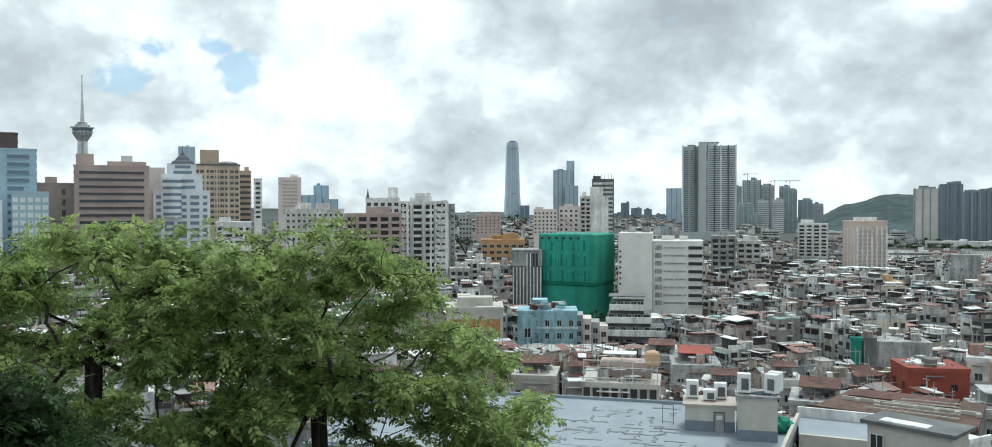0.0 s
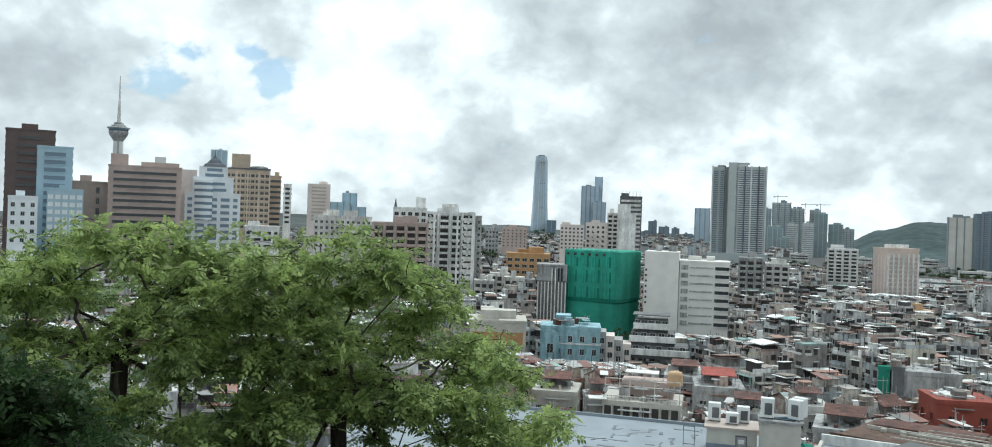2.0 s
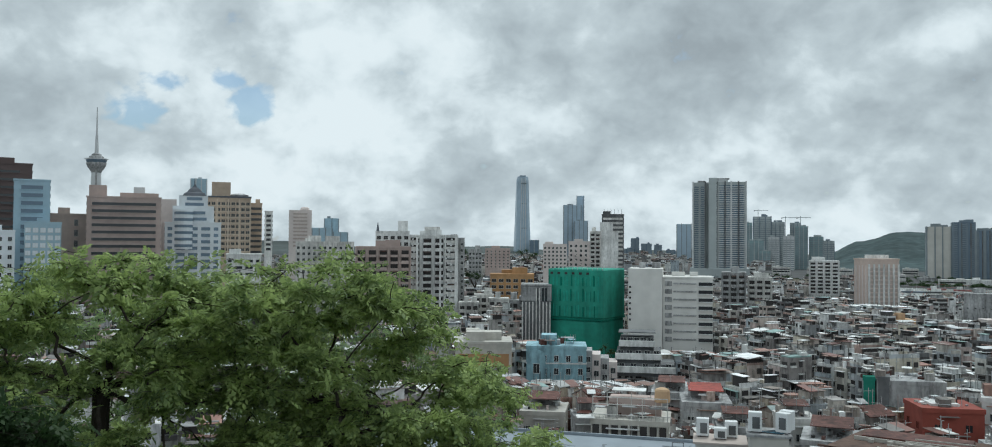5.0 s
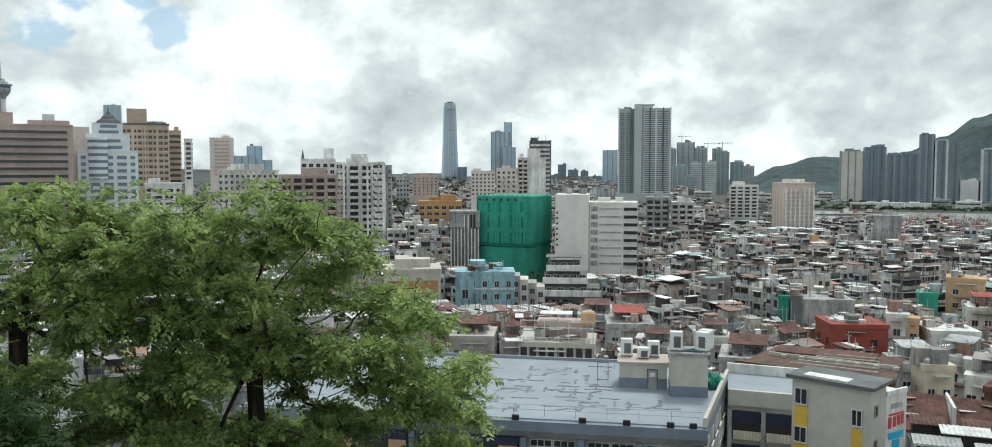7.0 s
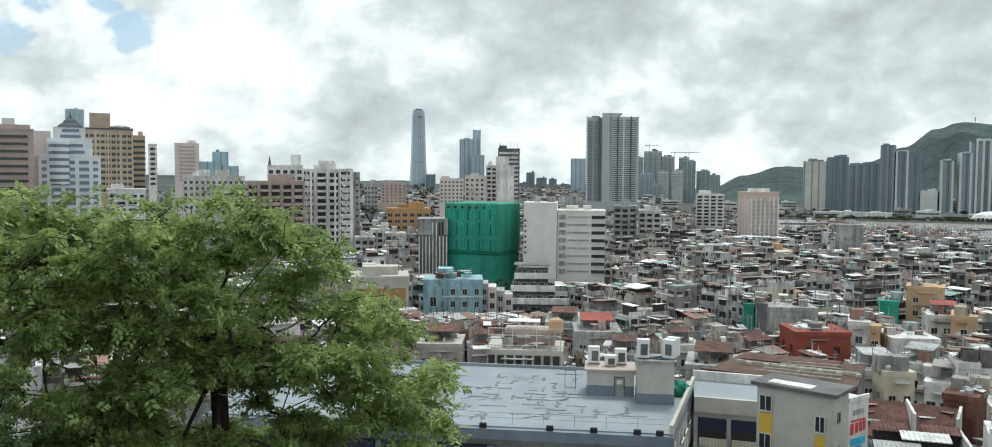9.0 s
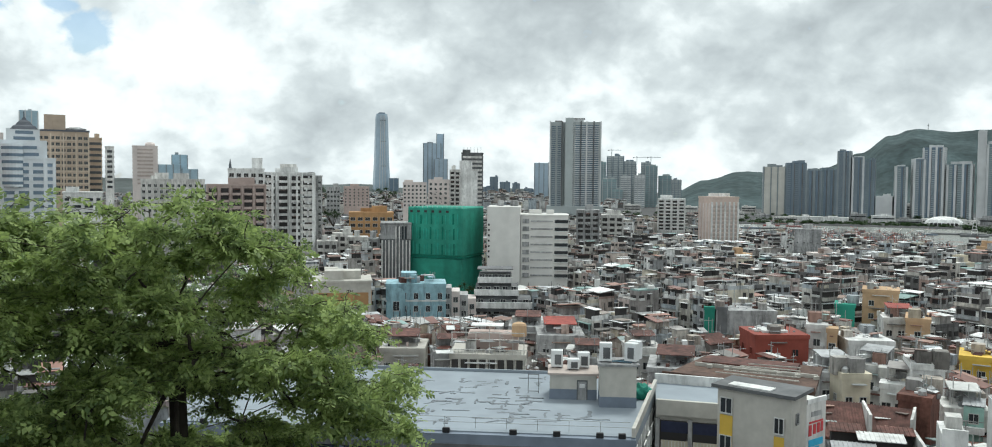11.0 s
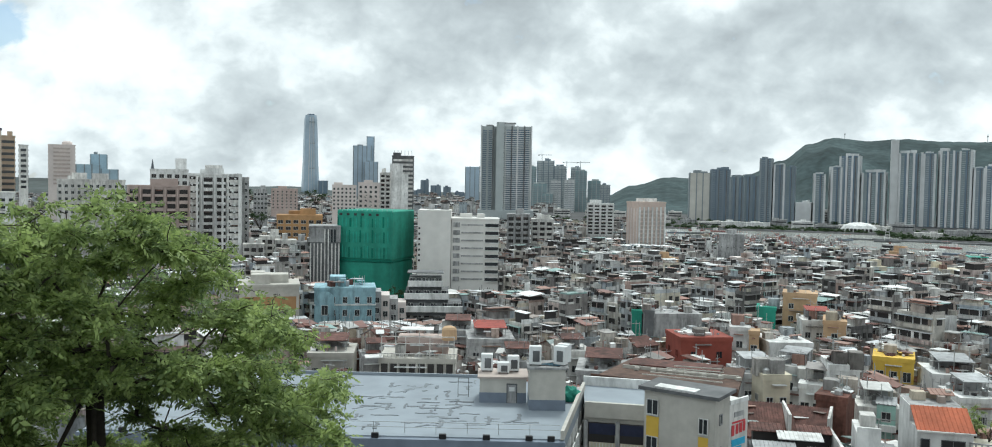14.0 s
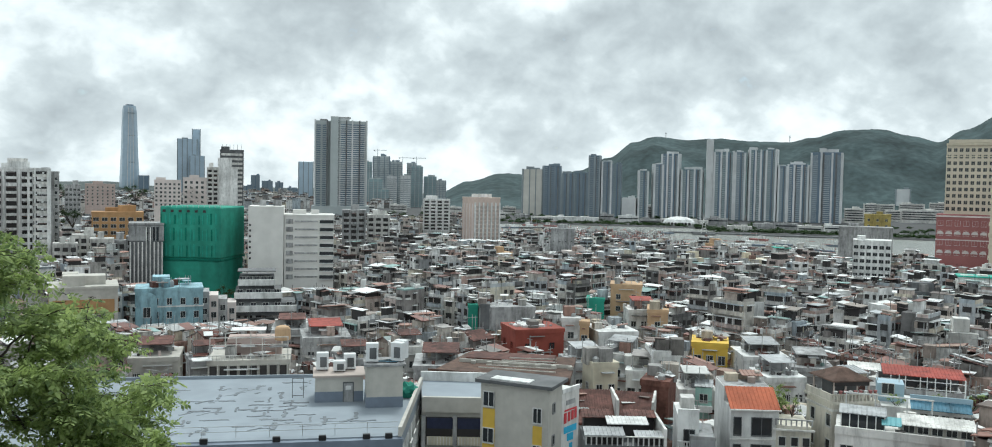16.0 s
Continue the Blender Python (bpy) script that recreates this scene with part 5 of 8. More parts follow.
# the overhanging eave and gutter along the front
x, y = front_at(fl / 2, 0.35)
part("eave", box_mesh(fl + 0.8, 0.9, 1.15, M["bluegrey"]), None, sch, loc=(x, y, 26.62), rz=fang)
part("fascia", box_mesh(fl + 0.8, 0.12, 0.5, M["darkgrey"]), None, sch, loc=(*front_at(fl / 2, 0.82), 26.3), rz=fang)
for s in [k * 3.05 + 0.6 for k in range(15)]:
    part("rail_post", box_mesh(0.05, 0.05, 1.1, M["steel"]), None, sch, loc=(*front_at(s, -0.9), 27.9), rz=fang)
for z in (28.45, 28.95):
    part("rail", box_mesh(fl, 0.04, 0.04, M["steel"]), None, sch, loc=(*front_at(fl / 2, -0.9), z), rz=fang)
for s in (4, 10, 17.5, 24.0, 28.4, 34.9, 39.1, 43.2, 45.3):
    fx = part("floodlight", box_mesh(0.7, 0.35, 0.5, M["black"], 0.04), None, sch, "black floodlight", loc=(*front_at(s, 0.45), 27.78), rz=fang)
    part("bracket", box_mesh(0.08, 0.4, 0.28, M["black"]), None, fx, loc=(0, 0.3, 0))
for s in [k * 5.6 + 1.2 for k in range(9)]:
    part("column", box_mesh(0.6, 0.7, 12.2, M["bluegrey"]), None, sch, loc=(*front_at(s, 0.38), 14), rz=fang)
for fi in range(3):
    z = 23.2 - fi * 3.7
    part("floor_edge", box_mesh(fl, 0.9, 0.5, M["bluegrey"]), None, sch, loc=(*front_at(fl / 2, 0.45), z - 0.6), rz=fang)
    for k in range(8):
        s = k * 5.6 + 4.0
        if k < 5:
            # near-black boxes stand in for the shaded gallery bays
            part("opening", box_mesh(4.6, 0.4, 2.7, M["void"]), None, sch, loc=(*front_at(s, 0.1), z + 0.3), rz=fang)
            part("blind", box_mesh(4.5, 0.12, 0.9, M["navy"]), None, sch, loc=(*front_at(s, 0.35), z + 2.0), rz=fang)
            part("ochre_panel", box_mesh(1.8, 0.2, 1.7, M["apricot"]), None, sch, loc=(*front_at(s + 1.2, 0.28), z + 0.2), rz=fang)
        else:
            for j in (-1.15, 1.15):
                part("window", window_mesh(2.0, 2.2, M["glass_dark"], M["white"], 2), None, sch, loc=(*front_at(s + j, 0.06), z + 1.5), rz=fang)
                part("transom", box_mesh(2.0, 0.1, 0.09, M["white"]), None, sch, loc=(*front_at(s + j, 0.1), z + 1.9), rz=fang)
# the low side parapet at the end of the roof
wall_run((FR[0] + 0.1, FR[1] - 0.4), (BR[0] + 0.2, BR[1]), 27.9, 0.9, 0.35, M["stucco"], sch)
wall_run((BM[0], BM[1] + 0.2), (BL[0], BL[1] + 0.2), 27.9, 0.35, 0.3, M["roofblue"], sch, "kerb")
sd = Vector((BR[0] - FR[0], BR[1] - FR[1], 0))
for k in range(6):
    p = Vector((*FR, 0)) + sd * ((k + 0.5) / 6)
    part("side_pilaster", box_mesh(0.5, 0.5, 12.6, M["white"]), None, sch, loc=(p.x + 0.15, p.y - 0.05, 14), rz=math.degrees(math.atan2(sd.y, sd.x)))
    for z in (24.2, 20.5):
        part("window", window_mesh(1.9, 1.8, M["glass_dark"], M["white"], 1), None, sch, loc=(p.x - 0.3 + 0.33, p.y - 1.3, z), rz=math.degrees(math.atan2(sd.y, sd.x)))
# repairs on the roof coating
pr = random.Random(5)
for k in range(170):
    a = pr.choice((fang, fang, fang, fang + 90, fang + 90, fang + 40))
    x, y = pr.uniform(-14, 18), pr.uniform(84.5, 104)
    if 13 < x < 25 and 88 < y < 100:
        continue
    bm = bmesh.new()
    ln, wd = pr.uniform(0.6, 3.0), pr.uniform(0.18, 0.5)
    n = 7
    pts = [(-ln / 2 + ln * i / n, (wd / 2) * pr.uniform(0.4, 1.2) + 0.035 * ln * math.sin(i * 1.1 + k)) for i in range(n + 1)]
    pts += [(-ln / 2 + ln * i / n, -(wd / 2) * pr.uniform(0.4, 1.2) + 0.035 * ln * math.sin(i * 1.1 + k)) for i in range(n, -1, -1)]
    prism(bm, pts, 0, 0.008 + 0.0003 * k)
    part("roof_patch", bm, M["roofpatch"], sch, loc=(x, y, 27.9), rz=a)

# stair heads, plant room and cooling units on the roof
def plinth_block(name, label, x, y, rz, w, dep, h, top=M["grey"], z=27.9):
    b = new(name)
    b.matrix_basis = pose(x, y, z, 0, 0, rz)
    tagged(b, label, "roof structure")
    part("wall", box_mesh(w, dep, h, M["stucco"], 0.03), None, b)
    part("painted_base", box_mesh(w + 0.06, dep + 0.06, 1.15, M["bluegrey"]), None, b)
    part("roof_slab", box_mesh(w + 0.5, dep + 0.5, 0.22, top), None, b, loc=(0, 0, h))
    return b


tall = plinth_block("stair_tower", "tall rendered roof block with a blue-grey base", 20.8, 91.6, -9, 3.9, 3.6, 4.5)
low = plinth_block("plant_room", "low rendered plant room with a grey door", 16.6, 95.6, -9, 5.2, 4.2, 2.75, M["brownlow"])
dr = part("door", box_mesh(0.95, 0.1, 2.05, M["grey"]), None, low, loc=(1.0, -2.13, 0))
part("door_frame", box_mesh(1.2, 0.08, 2.2, M["darkgrey"]), None, low, loc=(1.0, -2.11, 0))
part("door_pane", box_mesh(0.6, 0.06, 0.45, M["white"]), None, dr, loc=(0, -0.06, 1.35))


def cooling_unit(x, y, z, rz, w=1.35, dep=0.9, h=2.0):
    u = new("cooling_unit")
    u.matrix_basis = pose(x, y, z, 0, 0, rz)
    tagged(u, "white air-conditioning condenser with a dark grille", "air conditioner", "roof cooling units")
    part("casing", box_mesh(w, dep, h, M["acwhite"], 0.05), None, u, loc=(0, 0, 0.12))
    part("grille", box_mesh(w * 0.55, 0.06, h * 0.6, M["darkgrey"]), None, u, loc=(0.1, -dep / 2 - 0.01, h * 0.22))
    for s in (-1, 1):
        part("foot", box_mesh(0.12, dep, 0.12, M["darkgrey"]), None, u, loc=(s * w * 0.35, 0, 0))
    return u


for x, y, rz in ((19.4, 91.2, -12), (22.2, 90.9, -40), (22.9, 92.2, -40)):
    cooling_unit(x, y, 27.9 + 4.72, rz)
for x, y, s in ((14.9, 96.6, 1.0), (16.6, 95.4, 0.6), (17.9, 96.2, 0.9)):
    cooling_unit(x, y, 27.9 + 2.97, -9, 1.35, 0.9, 1.9 * s)
for k in range(5):
    pp = new("roof_pipe")
    pp.matrix_basis = pose(20.9 + 0.1 * k, 90.5 + 0.35 * k, 32.62, 0, 0, -20 + 11 * k)
    tagged(pp, "blue and black refrigerant pipe between the units", "pipe")
    part("tube", box_mesh(2.2 + 0.2 * k, 0.09, 0.09, M["bluesheet"] if k % 2 else M["black"], 0.02), None, pp)
gs = new("green_tarpaulin")
gs.matrix_basis = pose(24.0, 94.0, 27.9)
tagged(gs, "crumpled green tarpaulin heap on the roof", "tarpaulin")
bm = bmesh.new()
bmesh.ops.create_icosphere(bm, subdivisions=3, radius=1.0)
for v in bm.verts:
    k = 1 + 0.25 * noise.noise(v.co * 2.1)
    v.co = Vector((v.co.x * 1.3 * k, v.co.y * 1.1 * k, max(0, (v.co.z + 0.55) * 1.05 * k)))
part("sheet", bm, M["net"], gs)
lad = new("roof_frame")
lad.matrix_basis = pose(12.2, 96.6, 27.9, 0, 0, -8)
tagged(lad, "thin steel hatch frame standing on the roof", "frame")
for dx in (-0.6, 0.6):
    part("post", box_mesh(0.07, 0.07, 2.2, M["darkgrey"]), None, lad, loc=(dx, 0, 0))
for z in (0.2, 2.15):
    part("bar", box_mesh(1.27, 0.07, 0.07, M["darkgrey"]), None, lad, loc=(0, 0, z))

# the curved classroom wing and the yellow-banded stair block
wing = new("classroom_wing")
tagged(wing, "open-galleried classroom wing with a pale roof and dark openings", "school")
bm = bmesh.new()
W1, W2, W3, W4 = (25.3, 92.0), (31.9, 89.6), (36.0, 97.5), (27.6, 101.0)
prism(bm, [W1, W2, W3, W4], 14, 27.6)
part("wall", bm, M["stucco"], wing)
bm = bmesh.new()
prism(bm, [W1, W2, W3, W4], 27.6, 28.0)
part("roof", bm, M["roofblue"], wing)
wall_run((W1[0], W1[1] - 0.15), (W2[0], W2[1] - 0.15), 26.6, 1.7, 0.5, M["stucco"], wing)
wall_run(W4, W3, 28.0, 1.1, 0.4, M["white"], wing)
wd_ = Vector((W2[0] - W1[0], W2[1] - W1[1], 0))
wa = math.degrees(math.atan2(wd_.y, wd_.x))
for z in (22.9, 19.2, 15.5):
    for k in (0.27, 0.76):
        p = Vector((*W1, 0)) + wd_ * k
        # shade inside the gallery drawn as near-black boxes on the wall
        part("opening", box_mesh(3.0, 0.5, 3.1, M["void"]), None, wing, loc=(p.x, p.y - 0.05, z), rz=wa)
        part("blind", box_mesh(3.0, 0.1, 1.2, M["navy"]), None, wing, loc=(p.x + 0.1, p.y - 0.35, z + 1.85), rz=wa)
        part("balustrade", box_mesh(3.0, 0.15, 0.95, M["cream"]), None, wing, loc=(p.x + 0.1, p.y - 0.38, z), rz=wa)
        for j in range(9):
            part("baluster", box_mesh(0.08, 0.08, 0.9, M["white"]), None, wing, loc=(p.x + 0.1 + (j - 4) * 0.33, p.y - 0.5 - (j - 4) * 0.12, z), rz=wa)
    for k in (0.02, 0.52, 0.98):
        p = Vector((*W1, 0)) + wd_ * k
        part("column", box_mesh(0.45, 0.5, 3.7, M["grey"]), None, wing, loc=(p.x, p.y - 0.3, z - 0.4), rz=wa)

ys = new("stair_block")
tagged(ys, "greige stucco stair block with yellow panels between its windows", "school")
Y1, Y2, Y3, Y4 = (29.2, 83.2), (34.6, 78.0), (37.4, 80.9), (32.0, 86.1)
bm = bmesh.new()
prism(bm, [Y1, Y2, Y3, Y4], 14, 31.7)
part("wall", bm, M["stucco"], ys)
yd = Vector((Y2[0] - Y1[0], Y2[1] - Y1[1], 0))
yl = yd.length
yd.normalize()
ya = math.degrees(math.atan2(yd.y, yd.x))
yo = Vector((yd.y, -yd.x, 0))
cx, cy = (Y1[0] + Y3[0]) / 2, (Y1[1] + Y3[1]) / 2
part("roof_slab", box_mesh(yl + 1.0, 5.0, 0.35, M["darkgrey"]), None, ys, loc=(cx, cy, 31.7), rz=ya)
part("roof_sheet", box_mesh(4.3, 1.5, 0.12, M["white"]), None, ys, loc=(cx - 1.3, cy - 0.6, 32.06), rz=ya)


def y_at(s, out=0.0):
    p = Vector((*Y1, 0)) + yd * s + yo * out
    return p.x, p.y


for s, zs in ((0.95, (30.0, 26.2, 22.4, 18.6)), (6.35, (28.9, 25.1, 21.3, 17.5))):
    part("yellow_strip", box_mesh(1.0 if s > 3 else 1.35, 0.06, 14.6 if s < 3 else 13.4, M["yellow"]), None, ys, "golden yellow wall strip", loc=(*y_at(s, 0.02), 14.4), rz=ya)
    for z in zs:
        part("window", window_mesh(0.85 if s > 3 else 1.15, 1.45, M["glass_dark"], M["white"], 1), None, ys, loc=(*y_at(s, 0.08), z), rz=ya)
sdv = Vector((Y3[0] - Y2[0], Y3[1] - Y2[1], 0))
for z in (29.5, 26.2, 22.9):
    p = Vector((*Y2, 0)) + sdv * 0.35
    part("window", window_mesh(0.55, 0.9, M["glass_dark"], M["grey"], 0), None, ys, loc=(p.x + 0.02, p.y - 0.02, z), rz=math.degrees(math.atan2(sdv.y, sdv.x)))
an = new("painted_annex")
tagged(an, "pale annex with a painted red and blue sign on its wall", "school")
A1, A2, A3, A4 = (37.4, 80.9), (40.3, 82.8), (37.8, 87.0), (34.8, 84.6)
bm = bmesh.new()
prism(bm, [A1, A2, A3, A4], 14, 30.4)
part("wall", bm, M["offwhite"], an)
wall_run(A1, A2, 30.4, 0.45, 0.25, M["white"], an)
av = Vector((A2[0] - A1[0], A2[1] - A1[1], 0))
aa = math.degrees(math.atan2(av.y, av.x))


def a_at(k, out=0.03):
    p = Vector((*A1, 0)) + av * k + Vector((av.y, -av.x, 0)).normalized() * out
    return p.x, p.y


for k, z, w, h, m in ((0.5, 29.0, 1.7, 0.5, "grey"), (0.5, 28.35, 2.4, 0.18, "bars_red"), (0.2, 27.1, 0.5, 1.1, "bars_red"), (0.42, 27.2, 0.45, 1.0, "bars_red"), (0.62, 27.25, 0.45, 1.0, "bars_red"), (0.8, 27.3, 0.4, 1.0, "bars_red"),
                      (0.5, 26.0, 2.5, 0.7, "bars_blue"), (0.5, 25.1, 1.2, 0.8, "bars_blue"), (0.55, 23.4, 0.6, 1.4, "bars_blue")):
    part("sign_bar", box_mesh(w, 0.05, h, M[m]), None, an, loc=(*a_at(k), z), rz=aa)

# the brown flat-roofed hall behind the school
hall = new("brown_roofed_hall")
tagged(hall, "old hall with a worn brown flat roof and rows of pipes", "hall")
bm = bmesh.new()
prism(bm, [(32.4, 113.6), (48.5, 103.5), (56.0, 117.5), (42.6, 126.0)], 12, 25.6)
part("wall", bm, M["grey"], hall)
bm = bmesh.new()
prism(bm, [(32.0, 113.4), (48.6, 102.9), (56.6, 117.6), (42.5, 126.6)], 25.6, 26.0)
part("roof", bm, M["brownroof"], hall)
wall_run((32.0, 113.4), (48.6, 102.9), 26.0, 0.6, 0.3, M["brownroof"], hall)
wall_run((38.5, 119.5), (52.5, 110.5), 26.0, 0.5, 0.25, M["stucco"], hall, "ridge_kerb")
for k in range(7):
    part("vent", box_mesh(0.7, 0.5, 0.5, M["stucco"], 0.05), None, hall, loc=(39.5 + k * 2.0 + 0.5, 117.6 - k * 1.3, 26.0), rz=-32 + 7 * k)
for k in range(5):
    part("pipe", box_mesh(11 - k, 0.14, 0.14, M["stucco"]), None, hall, loc=(44 + k * 1.2, 110.5 + k * 1.4, 26.3 + 0.05 * k), rz=-33 + 2 * k)
part("tiled_hip", box_mesh(13, 5, 0.5, M["rust"]), None, hall, loc=(46.5, 119.0, 26.0), rz=-30)


# ---- single houses near the school, each told apart by its colour ----
CLUT = random.Random(31)


def house(label, az, d, w, dep, ztop, wall, turn=0.0, cols=3, floor=3.1, name="house", roof="flat", roof_mat=None, zlow=None, ww=1.1, wh=1.2, frame_mat=None, sides=1):
    b = windowed(label, az, d, w, ztop, wall, dep=dep, turn=turn, floor=floor, cols=cols, ww=ww, wh=wh, zlow=zlow or ztop - 10, cat="house", name=name, frame_mat=frame_mat, crown=0, sides=sides)
    h = ztop - b.location.z
    if roof == "sheet":
        bm = bmesh.new()
        vs = box_into(bm, (0, 0, 2.9), (w * 0.72, dep * 0.62, 0.12))
        bmesh.ops.rotate(bm, cent=(0, 0, 2.9), matrix=Matrix.Rotation(radians(5), 3, "X"), verts=vs)
        part("roof_sheet", bm, roof_mat or M["white"], b, loc=(0, 0, h))
        for sx in (-1, 1):
            for sy in (-1, 1):
                part("post", box_mesh(0.12, 0.12, 2.9, M["steel"]), None, b, loc=(sx * w * 0.33, sy * dep * 0.27, h))
        part("shed_wall", box_mesh(w * 0.62, dep * 0.26, 2.4, M["grey"]), None, b, loc=(0, dep * 0.25, h))
    elif roof == "gable":
        bm = bmesh.new()
        k = [bm.verts.new(p) for p in ((-w / 2 - 0.2, -dep / 2 - 0.3, 0), (w / 2 + 0.2, -dep / 2 - 0.3, 0), (w / 2 + 0.2, dep / 2, 2.6), (-w / 2 - 0.2, dep / 2, 2.6),
                                       (-w / 2 - 0.2, -dep / 2 - 0.3, -0.25), (w / 2 + 0.2, -dep / 2 - 0.3, -0.25), (w / 2 + 0.2, dep / 2, -0.25), (-w / 2 - 0.2, dep / 2, -0.25))]
        for f in ((0, 1, 2, 3), (4, 7, 6, 5), (0, 4, 5, 1), (1, 5, 6, 2), (2, 6, 7, 3), (3, 7, 4, 0)):
            bm.faces.new([k[i] for i in f])
        part("roof", bm, roof_mat or M["orangetile"], b, loc=(0, 0, h + 0.8))
        slope = math.atan2(2.6, dep + 0.3)
        bm = bmesh.new()
        vs = box_into(bm, (0, 0, 0), (0.14, math.hypot(dep + 0.3, 2.6), 0.12))
        bmesh.ops.rotate(bm, cent=(0, 0, 0), matrix=Matrix.Rotation(slope, 3, "X"), verts=vs)
        rib = part("tile_ridge", bm, roof_mat or M["orangetile"], b, loc=(-w / 2, -0.15, h + 2.12))
        for q in range(1, 15):
            part("tile_ridge", rib.data, None, b, loc=(-w / 2 + q * w / 14, -0.15, h + 2.12))
        if roof_mat == M["rust"]:
            part("party_wall", box_mesh(0.3, dep + 0.4, 3.4, M["offwhite"]), None, b, loc=(w / 2 + 0.4, 0, h + 0.3))
            for q in range(4):
                part("loose_sheet", box_mesh(CLUT.uniform(0.7, 1.8), CLUT.uniform(0.5, 1.2), 0.06, M["sheet_mix"]), None, b, loc=(CLUT.uniform(-0.4, 0.4) * w, (q - 1.5) * dep * 0.22, h + 2.2 + (q - 1.5) * 0.57), rz=CLUT.uniform(-25, 25))
    for k in range(2 if cols else 0):
        part("awning", box_mesh(w * CLUT.uniform(0.3, 0.8), 0.8, 0.1, M["sheet_mix"]), None, b, loc=(CLUT.uniform(-0.1, 0.1) * w, -dep / 2 - 0.45, h - 0.6 - floor * k))
        part("air_conditioner", box_mesh(0.8, 0.45, 0.6, M["acwhite"]), None, b, loc=(CLUT.uniform(-0.4, 0.4) * w, -dep / 2 - 0.24, h - floor * (k + 1)))
    roof_clutter(b, w, dep, h + 0.3, {"flat": 5, "sheet": 3, "gable": 0}[roof])
    return b


def roof_clutter(b, w, dep, h, n=4):
    """Small things built onto a flat roof: tanks, sheds, condensers, pipes and loose sheets."""
    for _ in range(n):
        x, y, k = CLUT.uniform(-0.4, 0.4) * w, CLUT.uniform(-0.4, 0.4) * dep, CLUT.random()
        if k < 0.25:
            part("water_tank", lathe([(0.45, 0), (0.5, 0.2), (0.5, 1.0), (0.2, 1.25)], 10), M["steel"], b, loc=(x, y, h))
        elif k < 0.5:
            part("shed", box_mesh(CLUT.uniform(1.4, 2.6), CLUT.uniform(1.4, 2.6), CLUT.uniform(1.6, 2.4), M["wall_mix"]), None, b, loc=(x, y, h), rz=CLUT.uniform(-8, 8))
        elif k < 0.7:
            bm = bmesh.new()
            vs = box_into(bm, (0, 0, 0), (CLUT.uniform(1.6, 3.2), CLUT.uniform(1.4, 2.4), 0.08))
            bmesh.ops.rotate(bm, cent=(0, 0, 0), matrix=Matrix.Rotation(radians(CLUT.uniform(-14, 14)), 3, "X"), verts=vs)
            part("loose_sheet", bm, M["sheet_mix"], b, loc=(x, y, h + CLUT.uniform(0.6, 2.2)), rz=CLUT.uniform(-20, 20))
        elif k < 0.85:
            part("air_conditioner", box_mesh(0.9, 0.5, 0.75, M["acwhite"], 0.04), None, b, loc=(x, y, h), rz=CLUT.choice((0, 90)))
        else:
            part("pole", box_mesh(0.08, 0.08, CLUT.uniform(2, 4.5), M["steel"]), None, b, loc=(x, y, h))


NEAR, ROOFS = [], []


def near(*a, **k):
    ROOFS.append((*polar(a[1], a[2]), a[5] + 0.3, 0.5 * min(a[3], a[4]) * (0 if k.get("roof") == "gable" else 1)))
    # last number: wall height above which the camera's view is kept free
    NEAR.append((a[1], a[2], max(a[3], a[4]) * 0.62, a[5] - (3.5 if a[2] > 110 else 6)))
    return house(*a, **k)


rd = near("brick-red rendered house with a white roof slab", 22.7, 167, 9.8, 9.0, 24.1, M["red"], turn=20, cols=2, sides=2, frame_mat=M["red"])
part("roof_slab", box_mesh(4.6, 5, 0.4, M["white"]), None, rd, loc=(-0.5, 0, 24.9 - rd.location.z))
near("white house end with a golden panel", 25.3, 171, 3.6, 9, 25.8, M["white"], cols=1, sides=0)
near("golden yellow house end wall with two windows", 26.2, 170, 1.8, 9, 25.4, M["apricot"], cols=1, sides=0)
near("long white shed-like house", 27.9, 172, 8, 10, 23.4, M["white"], cols=0, turn=20)
near("streaked bare concrete party wall", 20.8, 194, 11, 12, 24.6, M["grey"], cols=0, sides=0, turn=15)
near("green-netted narrow house front", 18.7, 197, 2.2, 6, 24.2, M["net"], cols=0, sides=0)
near("dark stained concrete party wall", 19.5, 192, 2.0, 12, 25.4, M["darkgrey"], cols=0, sides=0)
near("apricot house with a flat roof", 28.9, 228, 8, 8, 26.4, M["apricot"], cols=2)
near("green-netted house under repair", 26.9, 212, 4.2, 6, 24.4, M["net"], cols=0, sides=0)
near("house with an open red roof canopy", 29.9, 203, 7, 8, 23.4, M["offwhite"], roof="sheet", roof_mat=M["redsheet"], turn=10)
near("apricot orange house with a side terrace", 31.0, 196, 4.5, 9, 24.6, M["apricot"], cols=1)
yh = near("bright yellow house with a dark balcony", 34.4, 170, 6.6, 8, 22.4, M["yellow"], cols=3, ww=1.2, wh=1.6)
part("balcony", box_mesh(8.6, 1.6, 1.3, M["darkgrey"]), None, yh, loc=(0.5, -4.6, 17.4 - yh.location.z))
near("small cream rooftop house with a parapet", 27.3, 122, 3.7, 4.2, 26.8, M["cream"], cols=2, turn=22, ww=0.8, wh=0.9, floor=3.6)
near("narrow house with a worn red-brown brick wall", 31.2, 116, 3.6, 6, 26.2, M["brick"], cols=0, sides=0, turn=-10)
near("white stuccoed house with stepped gables", 31.4, 132, 4.0, 7, 27.2, M["white"], cols=2, turn=10)
near("old house with a sagging rust-brown roof", 26.9, 108, 4.6, 6.5, 22.4, M["grey"], roof="gable", roof_mat=M["rust"], cols=0, sides=0, turn=6)
